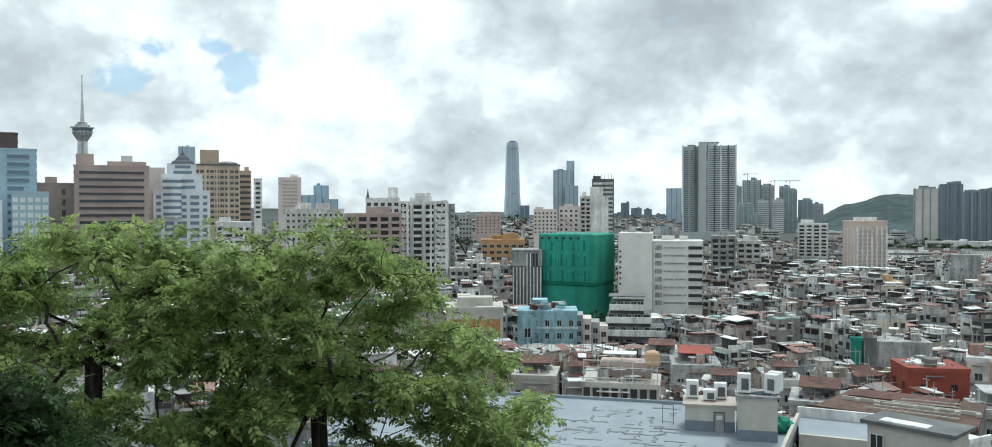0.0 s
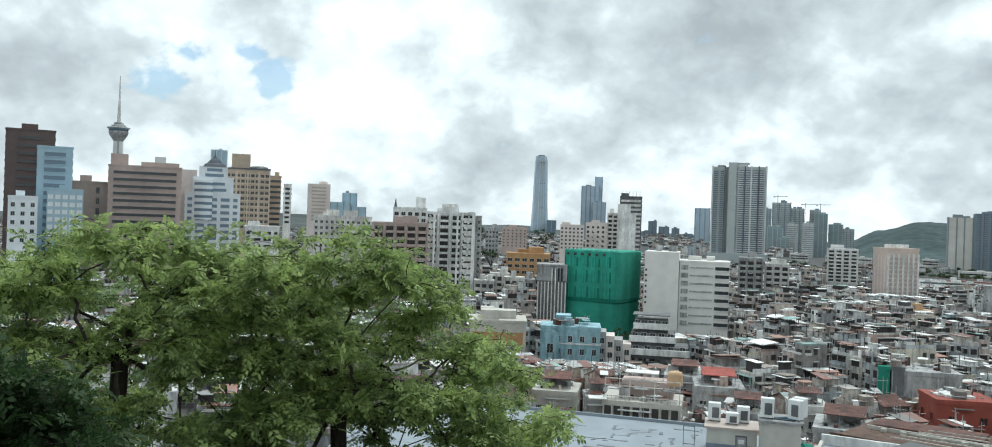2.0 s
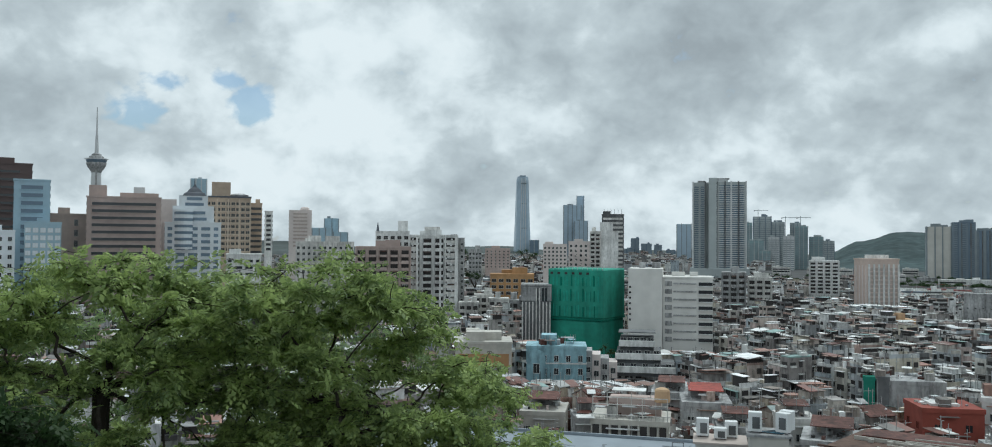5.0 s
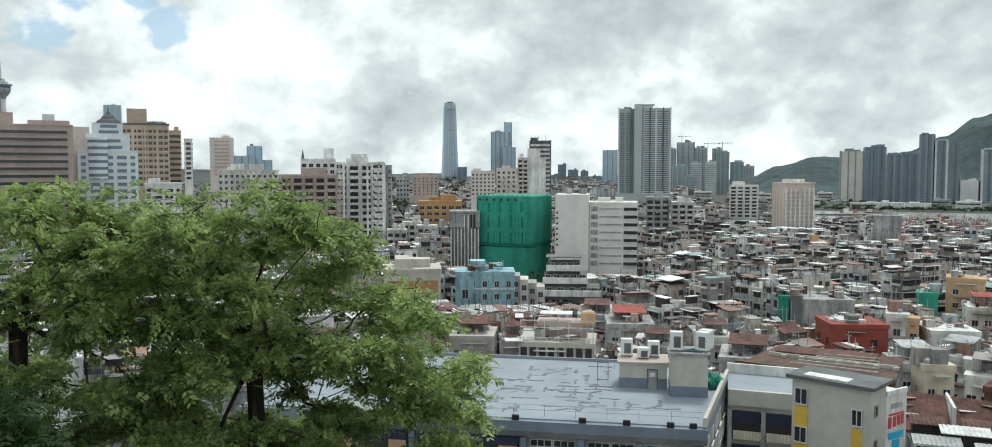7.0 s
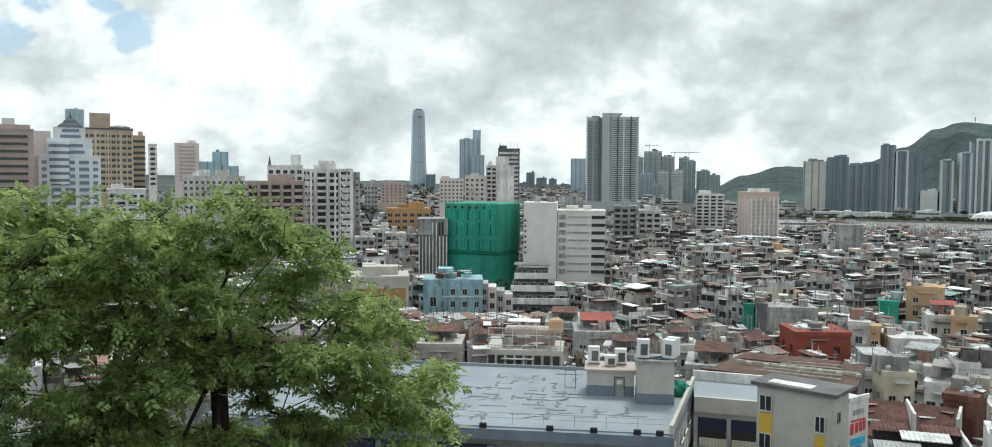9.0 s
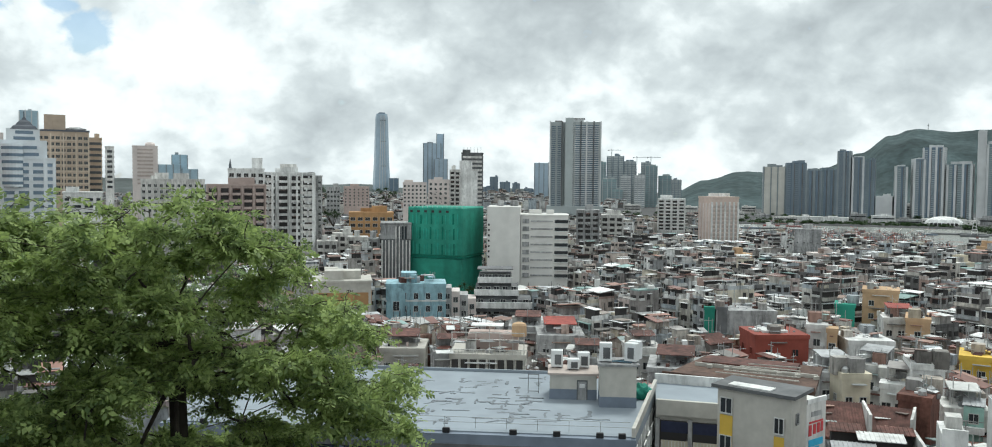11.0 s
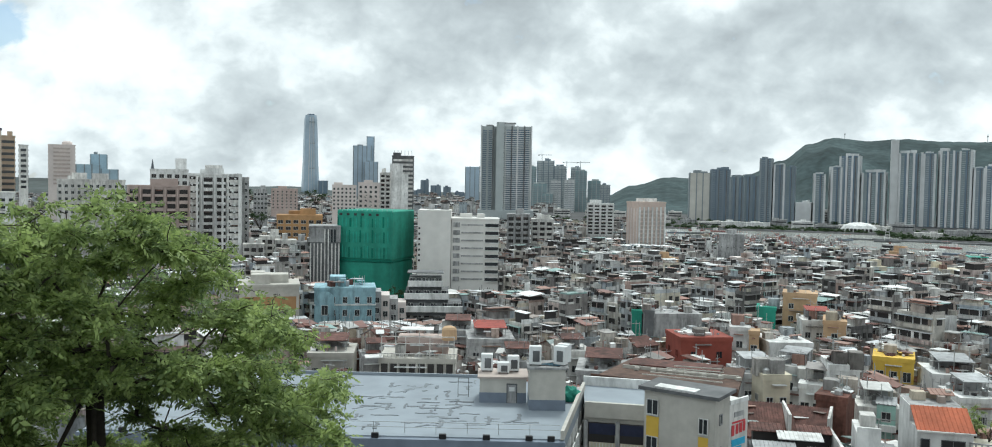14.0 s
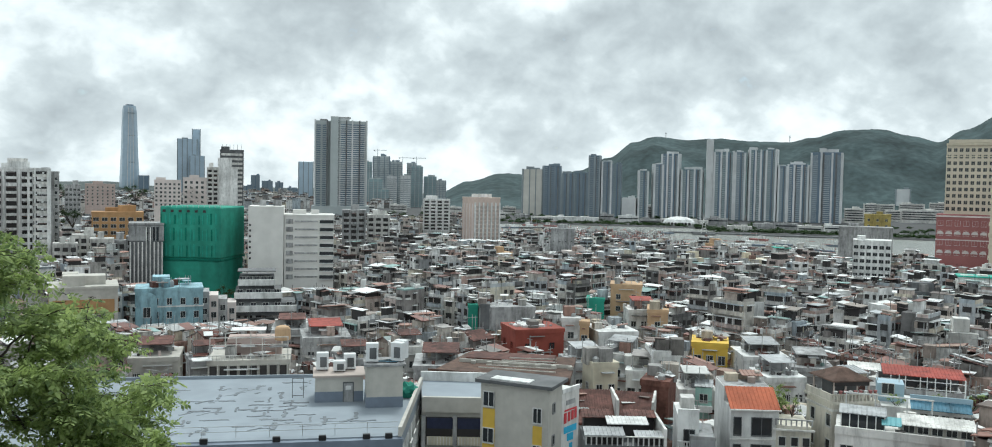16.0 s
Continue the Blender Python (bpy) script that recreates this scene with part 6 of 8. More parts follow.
near("old house with a patched rust-brown roof", 29.5, 109, 4.6, 6.0, 22.2, M["stucco"], roof="gable", roof_mat=M["rust"], cols=0, sides=0, turn=-4)
gl = near("beige house with a railed roof gallery and white canopy", 4.2, 142, 12.2, 9, 23.4, M["stucco"], cols=4, turn=-4)
zg = 24.2 - gl.location.z
for q in range(8):
    part("dark_bay", box_mesh(1.05, 0.3, 1.5, M["void"]), None, gl, loc=(-5.3 + q * 1.5, -4.45, zg - 2.4))
    part("grille_bar", box_mesh(0.12, 0.2, 1.9, M["offwhite"]), None, gl, loc=(-4.6 + q * 1.5, -4.65, zg - 2.6))
    part("dark_bay", box_mesh(0.95, 0.3, 1.3, M["void"]), None, gl, loc=(-5.3 + q * 1.5, -4.45, zg - 5.2))
part("gallery_ledge", box_mesh(12.8, 0.8, 0.2, M["offwhite"]), None, gl, loc=(0, -4.8, zg - 2.8))
for q in range(5):
    part("loose_sheet", box_mesh(1.8 + 0.3 * q, 1.5, 0.08, M["rust" if q % 2 else "sheet_pale"]), None, gl, loc=(-4.8 + q * 2.3, -2.6 + 0.5 * (q % 3), zg + 1.6 + 0.4 * (q % 2)), rz=q * 7 - 12)
part("gallery_room", box_mesh(8.4, 4.5, 2.6, M["brownband"]), None, gl, loc=(0.6, 1.8, zg))
part("canopy", box_mesh(5.4, 3.2, 0.12, M["white"]), None, gl, loc=(-0.4, 1.0, zg + 3.9))
for k in range(7):
    part("pergola_post", box_mesh(0.12, 0.12, 3.4 + 0.3 * (k % 2), M["offwhite"]), None, gl, loc=(-5.8 + k * 1.95, -4.3 + 3.4 * (k % 2), zg))
for z in (2.2, 3.3):
    part("pergola_beam", box_mesh(12.0, 0.12, 0.14, M["offwhite"]), None, gl, loc=(0, -4.3 + z * 0.2, zg + z))
part("lean_to", box_mesh(2.8, 2.6, 0.12, M["white"]), None, gl, loc=(-7.0, -4.5, zg + 0.2), rz=12)
for k in range(20):
    part("baluster", box_mesh(0.09, 0.09, 1.1, M["offwhite"]), None, gl, loc=(-6 + k * 0.63, -4.6, 23.8 - gl.location.z))
part("rail", box_mesh(12.8, 0.12, 0.12, M["offwhite"]), None, gl, loc=(0, -4.6, 24.9 - gl.location.z))
part("water_tank", lathe([(1.2, 0), (1.25, 0.2), (1.2, 1.8), (1.0, 2.1), (0.4, 2.3)], 18), M["apricot"], gl, "ochre plastic water tank", loc=(5.0, -1.6, 26.8 - gl.location.z))
for az, d, w, zt, m, r in ((8.9, 172, 9, 21.5, "grey", "redsheet"), (-1.5, 160, 8, 21, "stucco", "rust"), (1.3, 150, 5, 22, "grey", "rust"), (16.6, 150, 9, 20.5, "grey", "rust"), (14.4, 160, 6, 21.5, "offwhite", "rust"),
                           (30.2, 132, 5, 24, "white", "sheet_mix"), (33.5, 122, 5, 24, "offwhite", "sheet_mix"), (38.6, 140, 6, 23, "white", "white"), (40.5, 155, 7, 22, "grey", "grey"), (26.2, 140, 6, 23.4, "grey", "white"),
                           (28.8, 150, 6, 23, "offwhite", "white"), (10.8, 145, 6, 22.3, "grey", "rust"), (6.8, 190, 8, 20, "grey", "rust"), (37.5, 165, 8, 21.5, "white", "white")):
    near("small town house with a sheet-roofed rooftop shed", az, d, w, w * 1.2, zt, M[m], cols=3, roof="sheet", roof_mat=M["sheet_pale" if r == "white" else r], turn=rng.uniform(-15, 25))


# ---- the terraces below the fort's right flank ----
def block_house(name, label, az, d, turn, w, dep, ztop, wall, reach=None):
    """A site with one wall block whose parts are then set on by hand."""
    b = site(name, az, d, turn)
    tagged(b, label, "house")
    part("wall", box_mesh(w, dep, ztop - b.location.z, wall), None, b)
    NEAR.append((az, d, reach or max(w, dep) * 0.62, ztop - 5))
    return b, ztop - b.location.z


def opening(b, x, y, z, w, h, rz=0.0, bars=1, frame_mat=None):
    part("window", window_mesh(w, h, M["glass_dark"], frame_mat or M["frame"], bars), None, b, loc=(x, y, z), rz=rz)


def slope_sheet(b, name, x, y, z, w, dep, rise, mat, thick=0.08):
    """A roof sheet that rises away from its front edge, with standing ribs."""
    n = max(2, int(w / 0.42))
    bm = bmesh.new()
    run = math.hypot(dep, rise)
    line = [(-w / 2, -thick)]
    for k in range(n):
        x0, step = -w / 2 + k * w / n, w / n
        line += [(x0, 0.0), (x0 + step * 0.68, 0.0), (x0 + step * 0.76, 0.06), (x0 + step * 0.92, 0.06)]
    line += [(w / 2, 0.0), (w / 2, -thick)]
    ends = [[bm.verts.new((px, py, pz)) for px, pz in line] for py in (-run / 2, run / 2)]
    for k in range(len(line)):
        q = (k + 1) % len(line)
        bm.faces.new((ends[0][k], ends[0][q], ends[1][q], ends[1][k]))
    bm.faces.new(ends[0][::-1])
    bm.faces.new(ends[1])
    bmesh.ops.recalc_face_normals(bm, faces=bm.faces[:])
    vs = bm.verts[:]
    bmesh.ops.rotate(bm, cent=(0, 0, 0), matrix=Matrix.Rotation(math.atan2(rise, dep), 3, "X"), verts=vs)
    return part(name, bm, mat, b, loc=(x, y + dep / 2, z + rise / 2))


def balustrade(b, x0, x1, y, z, h=0.85, mat=None, step=0.42, name="balustrade"):
    n = max(2, int((x1 - x0) / step))
    for k in range(n + 1):
        part("baluster", box_mesh(0.14, 0.14, h, mat or M["cream"]), None, b, loc=(x0 + (x1 - x0) * k / n, y, z))
    part(name, box_mesh(x1 - x0 + 0.2, 0.22, 0.12, mat or M["cream"]), None, b, loc=((x0 + x1) / 2, y, z + h))


# white townhouse with the orange tiled slope
b, h = block_house("townhouse", "white townhouse with an orange tiled roof slope and large dark windows", 36.75, 101.0, 14, 5.2, 8.4, 28.2, M["white"])
slope_sheet(b, "tiled_roof", 0, -4.5, h + 0.05, 5.4, 3.3, 1.75, M["orangetile"], thick=0.16)
part("upper_storey", box_mesh(5.2, 4.9, 1.6, M["white"]), None, b, loc=(0, 1.7, h))
part("roof_terrace", box_mesh(5.0, 4.6, 0.06, M["grey"]), None, b, loc=(0, 1.7, h + 1.6))
for x, w in ((-1.85, 0.75), (0.75, 2.1)):
    for z in (-1.9, -4.9, -7.9):
        opening(b, x, -4.2, h + z, w, 1.9, bars=0 if w < 1 else 1, frame_mat=M["darkgrey"])
for z in (-3.4, -6.4):
    part("string_course", box_mesh(5.3, 0.2, 0.14, M["offwhite"]), None, b, loc=(0, -4.25, h + z))
part("eave_gutter", box_mesh(5.5, 0.2, 0.16, M["offwhite"]), None, b, loc=(0, -4.62, h - 0.12))
for x, y, sx, sy, sz in ((-1.2, 2.4, 1.4, 1.1, 0.9), (0.9, 1.4, 0.8, 0.7, 0.7), (1.9, 2.8, 0.5, 0.5, 1.1), (0.1, 3.3, 1.8, 0.3, 0.6)):
    part("roof_box", box_mesh(sx, sy, sz, M["wall_mix"]), None, b, loc=(x, y, h + 1.66))
slope_sheet(b, "roof_sheet", 1.2, 1.9, h + 2.4, 2.4, 2.0, 0.25, M["sheet_mix"])

# the cream villa with its pavilion
b, h = block_house("villa", "cream villa with a balustraded roof terrace and brown pavilion", 42.45, 103.0, 33, 5.2, 5.2, 29.0, M["palecream"])
part("terrace_ledge", box_mesh(5.7, 5.7, 0.3, M["palecream"]), None, b, loc=(0, 0, h))
part("lower_ledge", box_mesh(5.5, 5.5, 0.2, M["offwhite"]), None, b, loc=(0, 0, h - 0.8))
balustrade(b, -2.6, 2.6, -2.7, h + 0.3, 0.7, M["palecream"])
part("balcony_wall", box_mesh(0.2, 5.2, 0.75, M["palecream"]), None, b, loc=(-2.7, 0, h + 0.3))
for k in range(9):
    part("flower_pot", lathe([(0.14, 0), (0.22, 0.32), (0.18, 0.34)], 8), M["redpod" if k % 3 else "white"], b, loc=(-2.4 + k * 0.6, -2.7, h + 1.12))
for x in (-2.1, -0.7, 0.7, 2.1):
    for y in (-1.9, 2.1):
        part("pavilion_post", box_mesh(0.16, 0.16, 2.0, M["brownlow"]), None, b, loc=(x, y, h + 0.3))
part("pavilion_room", box_mesh(3.2, 2.0, 1.9, M["darkgrey"]), None, b, loc=(0.4, 0.9, h + 0.3))
# near-black strip put in for the shade below the pavilion roof
part("pavilion_shade", box_mesh(4.2, 0.2, 0.5, M["void"]), None, b, loc=(0, -1.9, h + 1.8))
part("pavilion_roof", lathe([(3.5, 0), (3.4, 0.12), (2.0, 0.6), (0.7, 1.15)], 4), M["brownroof"], b, loc=(0, 0.2, h + 2.3), rz=45)
slope_sheet(b, "side_sheet", 2.7, 0.6, h + 2.6, 2.2, 3.0, 0.3, M["sheet_pale"])
for z in (-1.9, -4.7, -7.5):
    for y in (-1.9, 1.2):
        opening(b, -2.6, y, h + z, 0.8, 1.3, rz=-90, bars=0)
    for x in (-1.4, 1.5):
        opening(b, x, -2.6, h + z, 0.9, 1.4)

# the white terrace house with rooftop rooms
b, h = block_house("terrace_house", "white terrace house with glazed rooftop rooms and sheet roofs", 45.9, 95.0, 3, 12.2, 8.0, 28.1, M["offwhite"], 6.5)
part("parapet", box_mesh(12.3, 0.22, 0.8, M["offwhite"]), None, b, loc=(0, -4.0, h))
part("glazed_room", box_mesh(4.0, 3.6, 1.9, M["glass_dark"]), None, b, loc=(-3.6, -0.9, h))
for k in range(6):
    part("mullion", box_mesh(0.1, 0.12, 1.9, M["white"]), None, b, loc=(-5.6 + k * 0.8, -2.74, h))
slope_sheet(b, "room_roof", -3.6, -3.0, h + 1.95, 4.4, 3.0, 0.2, M["sheet_pale"])
slope_sheet(b, "teal_awning", -1.0, -3.6, h + 1.3, 1.8, 1.4, 0.5, M["tealsheet"])
part("rear_room", box_mesh(6.4, 3.2, 1.6, M["stucco"]), None, b, loc=(3.0, -0.6, h))
for k in range(5):
    opening(b, 0.6 + k * 1.25, -2.2, h + 0.95, 0.9, 0.9, bars=1)
slope_sheet(b, "long_roof", 3.0, -3.2, h + 1.45, 6.9, 3.0, 0.4, M["offwhite"])
part("white_beam", box_mesh(8.5, 0.14, 0.14, M["white"]), None, b, loc=(-1.2, 1.8, h + 2.9))
for x in (-5.2, -2.4, 0.6, 2.9):
    part("white_post", box_mesh(0.14, 0.14, 3.0, M["white"]), None, b, loc=(x, 1.8, h))
for x, y, sx, sz in ((-5.2, -3.3, 0.7, 0.6), (-0.2, -3.2, 0.9, 0.8), (0.9, 2.6, 1.2, 1.4), (4.8, 2.7, 1.6, 1.1)):
    part("roof_box", box_mesh(sx, 0.6, sz, M["wall_mix"]), None, b, loc=(x, y, h))
for k in range(5):
    opening(b, -5 + k * 2.4, -4.0, h - 1.7, 1.1, 1.3)

# the pale blue house behind it, and the long red roof
b, h = block_house("blue_house", "pale blue house with a sky blue sheet skirt and rooftop plants", 47.0, 115.0, 6, 9.5, 7.0, 26.8, M["white"])
slope_sheet(b, "blue_skirt", 1.6, -4.3, h + 0.15, 6.4, 1.5, 0.75, M["bluesheet"])
part("blue_wall", box_mesh(3.0, 3.2, 2.2, M["paleblue"]), None, b, loc=(-3.6, 0.5, h))
part("blue_parapet", box_mesh(6.6, 0.18, 0.9, M["paleblue"]), None, b, loc=(1.7, -2.7, h + 0.6))
for k in range(6):
    opening(b, -1.3 + k * 1.15, -3.5, h - 1.0, 0.75, 1.0)
for x in (-5.0, -2.6, 0.5, 2.6, 4.6):
    part("canopy_post", box_mesh(0.1, 0.1, 3.1, M["white"]), None, b, loc=(x, 0.4, h))
for z in (1.6, 2.5):
    part("canopy_rail", box_mesh(9.4, 0.08, 0.08, M["white"]), None, b, loc=(0, 0.4, h + z))
opening(b, -3.9, -1.1, h + 1.6, 1.3, 1.2)
b, h = block_house("red_roofed_house", "long house under a bright red sheet roof", 46.5, 127.0, 5, 11.6, 7.4, 25.9, M["grey"])
slope_sheet(b, "red_roof", 0.9, -3.4, h + 2.4, 9.8, 5.2, 0.4, M["redsheet"])
slope_sheet(b, "white_roof", -6.2, -2.2, h + 2.5, 4.2, 3.8, 0.3, M["offwhite"])
part("back_room", box_mesh(9.6, 3.0, 2.2, M["darkgrey"]), None, b, loc=(0.5, 2.0, h))
for k in range(7):
    part("roof_post", box_mesh(0.12, 0.12, 2.35, M["white"]), None, b, loc=(-4.8 + k * 1.75, -3.6, h))
for k in range(6):
    part("rooftop_crate", box_mesh(0.9 + 0.2 * (k % 3), 0.7, 0.6 + 0.25 * (k % 2), M["wall_mix"]), None, b, loc=(-4.0 + k * 1.6, -1.6 + 0.5 * (k % 2), h))
part("parapet", box_mesh(11.6, 0.2, 0.7, M["grey"]), None, b, loc=(0, -3.7, h))

# smaller neighbours between the school and the townhouse
b, h = block_house("sheet_roofed_house", "low dark house with overlapping pale sheet roofs", 28.8, 95.5, 8, 8.6, 7.0, 24.4, M["darkgrey"])
for x, y, w, dep, z, m in ((-2.2, -3.6, 4.4, 2.4, 1.1, "sheet_pale"), (0.6, -1.2, 4.6, 2.2, 1.7, "white"), (2.7, -3.5, 3.2, 1.8, 0.9, "sheet_pale"), (-2.6, 0.6, 3.4, 2.6, 1.9, "rust"), (2.4, 1.4, 3.6, 2.2, 1.8, "rust")):
    slope_sheet(b, "roof_sheet", x, y, h + z, w, dep, 0.3, M[m])
    # near-black walls imitate the shade under the sheets
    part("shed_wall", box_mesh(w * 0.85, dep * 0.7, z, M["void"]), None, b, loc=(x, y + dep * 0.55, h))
balustrade(b, -4.2, 4.2, -3.5, h, 0.9, M["offwhite"], 0.55, "parapet_rail")
part("party_wall", box_mesh(0.3, 7.2, 1.9, M["offwhite"]), None, b, loc=(4.3, 0, h))
b, h = block_house("narrow_house", "narrow white house with a balustraded balcony", 33.0, 98.5, 6, 2.3, 6.0, 27.2, M["white"])
balustrade(b, -1.1, 1.1, -3.5, h - 3.6, 0.8, M["white"], 0.28)
part("balcony_slab", box_mesh(2.4, 0.9, 0.16, M["white"]), None, b, loc=(0, -3.4, h - 3.75))
opening(b, 0.1, -3.0, h - 2.4, 1.1, 1.7, frame_mat=M["darkgrey"])
part("gable_step", box_mesh(2.3, 0.3, 0.7, M["white"]), None, b, loc=(0, -2.85, h))
part("roof_hut", box_mesh(1.5, 2.0, 1.2, M["offwhite"]), None, b, loc=(0.2, 1.2, h))
b, h = block_house("mint_house", "narrow mint green house with a balcony", 34.1, 121, 0, 2.2, 5.0, 25.2, M["mint"])
opening(b, 0, -2.5, h - 1.4, 1.0, 1.1)
part("balcony", box_mesh(2.4, 0.7, 0.8, M["white"]), None, b, loc=(0, -2.8, h - 3.2))
slope_sheet(b, "roof_sheet", 0, -2.6, h + 0.2, 2.5, 3.0, 0.4, M["sheet_pale"])
b, h = block_house("grey_house", "low pale grey house with a plain flat roof", 34.0, 97, 4, 2.6, 7, 25.2, M["sheet_pale"])
part("kerb", box_mesh(2.7, 0.2, 0.4, M["grey"]), None, b, loc=(0, -3.4, h))
part("roof_box", box_mesh(1.0, 0.9, 0.8, M["acwhite"]), None, b, loc=(-0.4, 1.0, h))
b, h = block_house("low_house", "low cream house with small dark windows under climbing plants", 39.5, 100, 10, 3.6, 5.0, 26.6, M["palecream"])
for x in (-1.2, 0.1, 1.3):
    opening(b, x, -2.5, h - 1.7, 0.7, 0.95, bars=0)
part("ledge", box_mesh(4.3, 0.5, 0.16, M["offwhite"]), None, b, loc=(0, -2.6, h - 0.5))
balustrade(b, -1.9, 1.9, -2.4, h, 0.6, M["grey"], 0.5, "railing")

# ---- the dense quarter: separate houses near the fort ----
SCHOOL_ZONE = ((0, 97, 32), (-20, 98, 22), (20, 92, 18), (34, 86, 12), (44, 114, 13))


def clear_of(x, y, r):
    """True where no landmark, school wing or single house already stands."""
    for sx, sy, sr in SCHOOL_ZONE:
        if math.hypot(x - sx, y - sy) < sr + r * 0.6:
            return False
    for az, d, rad, _ in LANDMARKS + NEAR:
        px, py = polar(az, d)
        if math.hypot(x - px, y - py) < rad + r * 0.75:
            return False
    return True


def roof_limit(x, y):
    """Caps roofs by the eye's sight line, so that each landmark's walls stay in the camera's view."""
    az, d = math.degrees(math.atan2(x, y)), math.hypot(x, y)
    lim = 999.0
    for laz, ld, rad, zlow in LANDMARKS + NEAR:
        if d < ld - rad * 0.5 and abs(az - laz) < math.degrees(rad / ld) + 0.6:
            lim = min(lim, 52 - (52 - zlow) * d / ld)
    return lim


def house_prototype(k):
    hr = random.Random(100 + k)
    b = new("town_house")
    w, dep, h = hr.uniform(3.6, 5.6), hr.uniform(4.6, 7.6), hr.choice((8.5, 9.5, 10.5, 11.5, 12.5, 13.5))
    part("wall", box_mesh(w, dep, h, M["wall_mix"]), None, b)
    me = window_mesh(hr.choice((0.9, 1.2, 1.5)), 1.2, M["glass_dark"], M["frame"])
    cols = 2
    front = hr.random()
    for i in range(2):
        z = h - 1.7 - i * 3.0
        for j in range(cols):
            if hr.random() < 0.8:
                part("window", me, None, b, loc=(-w / 2 + (j + 0.5) * w / cols, -dep / 2, z))
        if front < 0.45:
            part("balcony", box_mesh(w * 0.92, 0.9, 0.95, M["wall_mix"]), None, b, loc=(0, -dep / 2 - 0.45, z - 1.3))
        elif hr.random() < 0.6:
            part("awning", box_mesh(w * hr.uniform(0.35, 0.9), 0.8, 0.1, M["sheet_mix"]), None, b, loc=(0, -dep / 2 - 0.4, z + 0.8))
        if i < 2 and hr.random() < 0.5:
            part("window", me, None, b, loc=(-w / 2, hr.uniform(-0.3, 0.3) * dep, z), rz=-90)
    kind = hr.random()
    if kind < 0.5:
        sw, sd2, sh = w * hr.uniform(0.7, 1.0), dep * hr.uniform(0.55, 0.95), hr.uniform(1.6, 2.4)
        oy = hr.uniform(-0.5, 0.5) * (dep - sd2)
        part("shed", box_mesh(sw * 0.9, sd2 * 0.86, sh, M["wall_mix"]), None, b, loc=(0, oy, h))
        for s in range(2):
            bm = bmesh.new()
            vs = box_into(bm, (0, 0, 0), (sw * 0.53, sd2 * 1.08, 0.1))
            bmesh.ops.rotate(bm, cent=(0, 0, 0), matrix=Matrix.Rotation(radians(hr.uniform(-9, 9)), 3, "Y") @ Matrix.Rotation(radians(hr.uniform(3, 12)), 3, "X"), verts=vs)
            part("roof_sheet", bm, M["rust"] if hr.random() < 0.4 else M["sheet_mix"], b, loc=((s - 0.5) * sw * 0.5, oy, h + sh + 0.25 + hr.uniform(0, 0.3)))
        text = "weathered town house with a sheet-roofed rooftop shed"
    elif kind < 0.86:
        for s in (-1, 1):
            bm = bmesh.new()
            pitch = hr.uniform(14, 24)
            vs = box_into(bm, (0, 0, 0), (w * 1.08, dep * 0.58, 0.14))
            bmesh.ops.rotate(bm, cent=(0, 0, 0), matrix=Matrix.Rotation(radians(-pitch * s), 3, "X"), verts=vs)
            part("roof_slope", bm, M["rust"] if hr.random() < 0.6 else M["sheet_mix"], b, loc=(0, s * dep * 0.27, h + dep * 0.27 * math.tan(radians(pitch))))
        bm = bmesh.new()
        for y in (-1, 1):
            v = [bm.verts.new(p) for p in ((-w / 2 * y, -dep / 2, 0), (-w / 2 * y, dep / 2, 0), (-w / 2 * y, 0, dep * 0.5 * math.tan(radians(pitch)) - 0.1))]
            bm.faces.new(v)
        part("gable", bm, M["wall_mix"], b, loc=(0, 0, h))
        text = "old narrow house with a pitched rust-brown roof"
    else:
        bm = bmesh.new()
        for s in (-1, 1):
            box_into(bm, (s * (w / 2 - 0.1), 0, h + 0.4), (0.2, dep, 0.8))
            box_into(bm, (0, s * (dep / 2 - 0.1), h + 0.4), (w - 0.4, 0.2, 0.8))
        part("parapet", bm, M["wall_mix"], b)
        part("hut", box_mesh(w * 0.45, dep * 0.35, 2.5, M["wall_mix"]), None, b, loc=(w * 0.2, dep * 0.2, h))
        part("roof_slab", box_mesh(w * 0.52, dep * 0.42, 0.2, M["sheet_mix"]), None, b, loc=(w * 0.2, dep * 0.2, h + 2.5))
        part("water_tank", lathe([(0.5, 0), (0.5, 1.0), (0.2, 1.2)], 10), M["steel"], b, loc=(-w * 0.3, -dep * 0.3, h))
        text = "plain plastered house with a flat roof, hut and water tank"
    if hr.random() < 0.6:
        part("air_conditioner", box_mesh(0.9, 0.5, 0.7, M["acwhite"]), None, b, loc=(w * 0.3, -dep / 2 - 0.26, h - 3.4))
    aw, ad, ah = w * hr.uniform(0.4, 0.7), hr.uniform(2.0, 3.4), h * hr.uniform(0.72, 0.95)
    ax = hr.choice((-1, 1)) * (w - aw) / 2
    part("annex", box_mesh(aw, ad, ah, M["wall_mix"]), None, b, loc=(ax, -dep / 2 - ad / 2 - 0.02, 0))
    part("annex_roof", box_mesh(aw * 1.06, ad * 1.06, 0.12, M["sheet_mix"]), None, b, loc=(ax, -dep / 2 - ad / 2, ah))
    roof_clutter(b, w, dep, h, 2)
    tagged(b, text, "house", "town houses")
    b["reach"] = 0.5 * max(w, dep)
    b["tall"] = h + 2.6
    return b


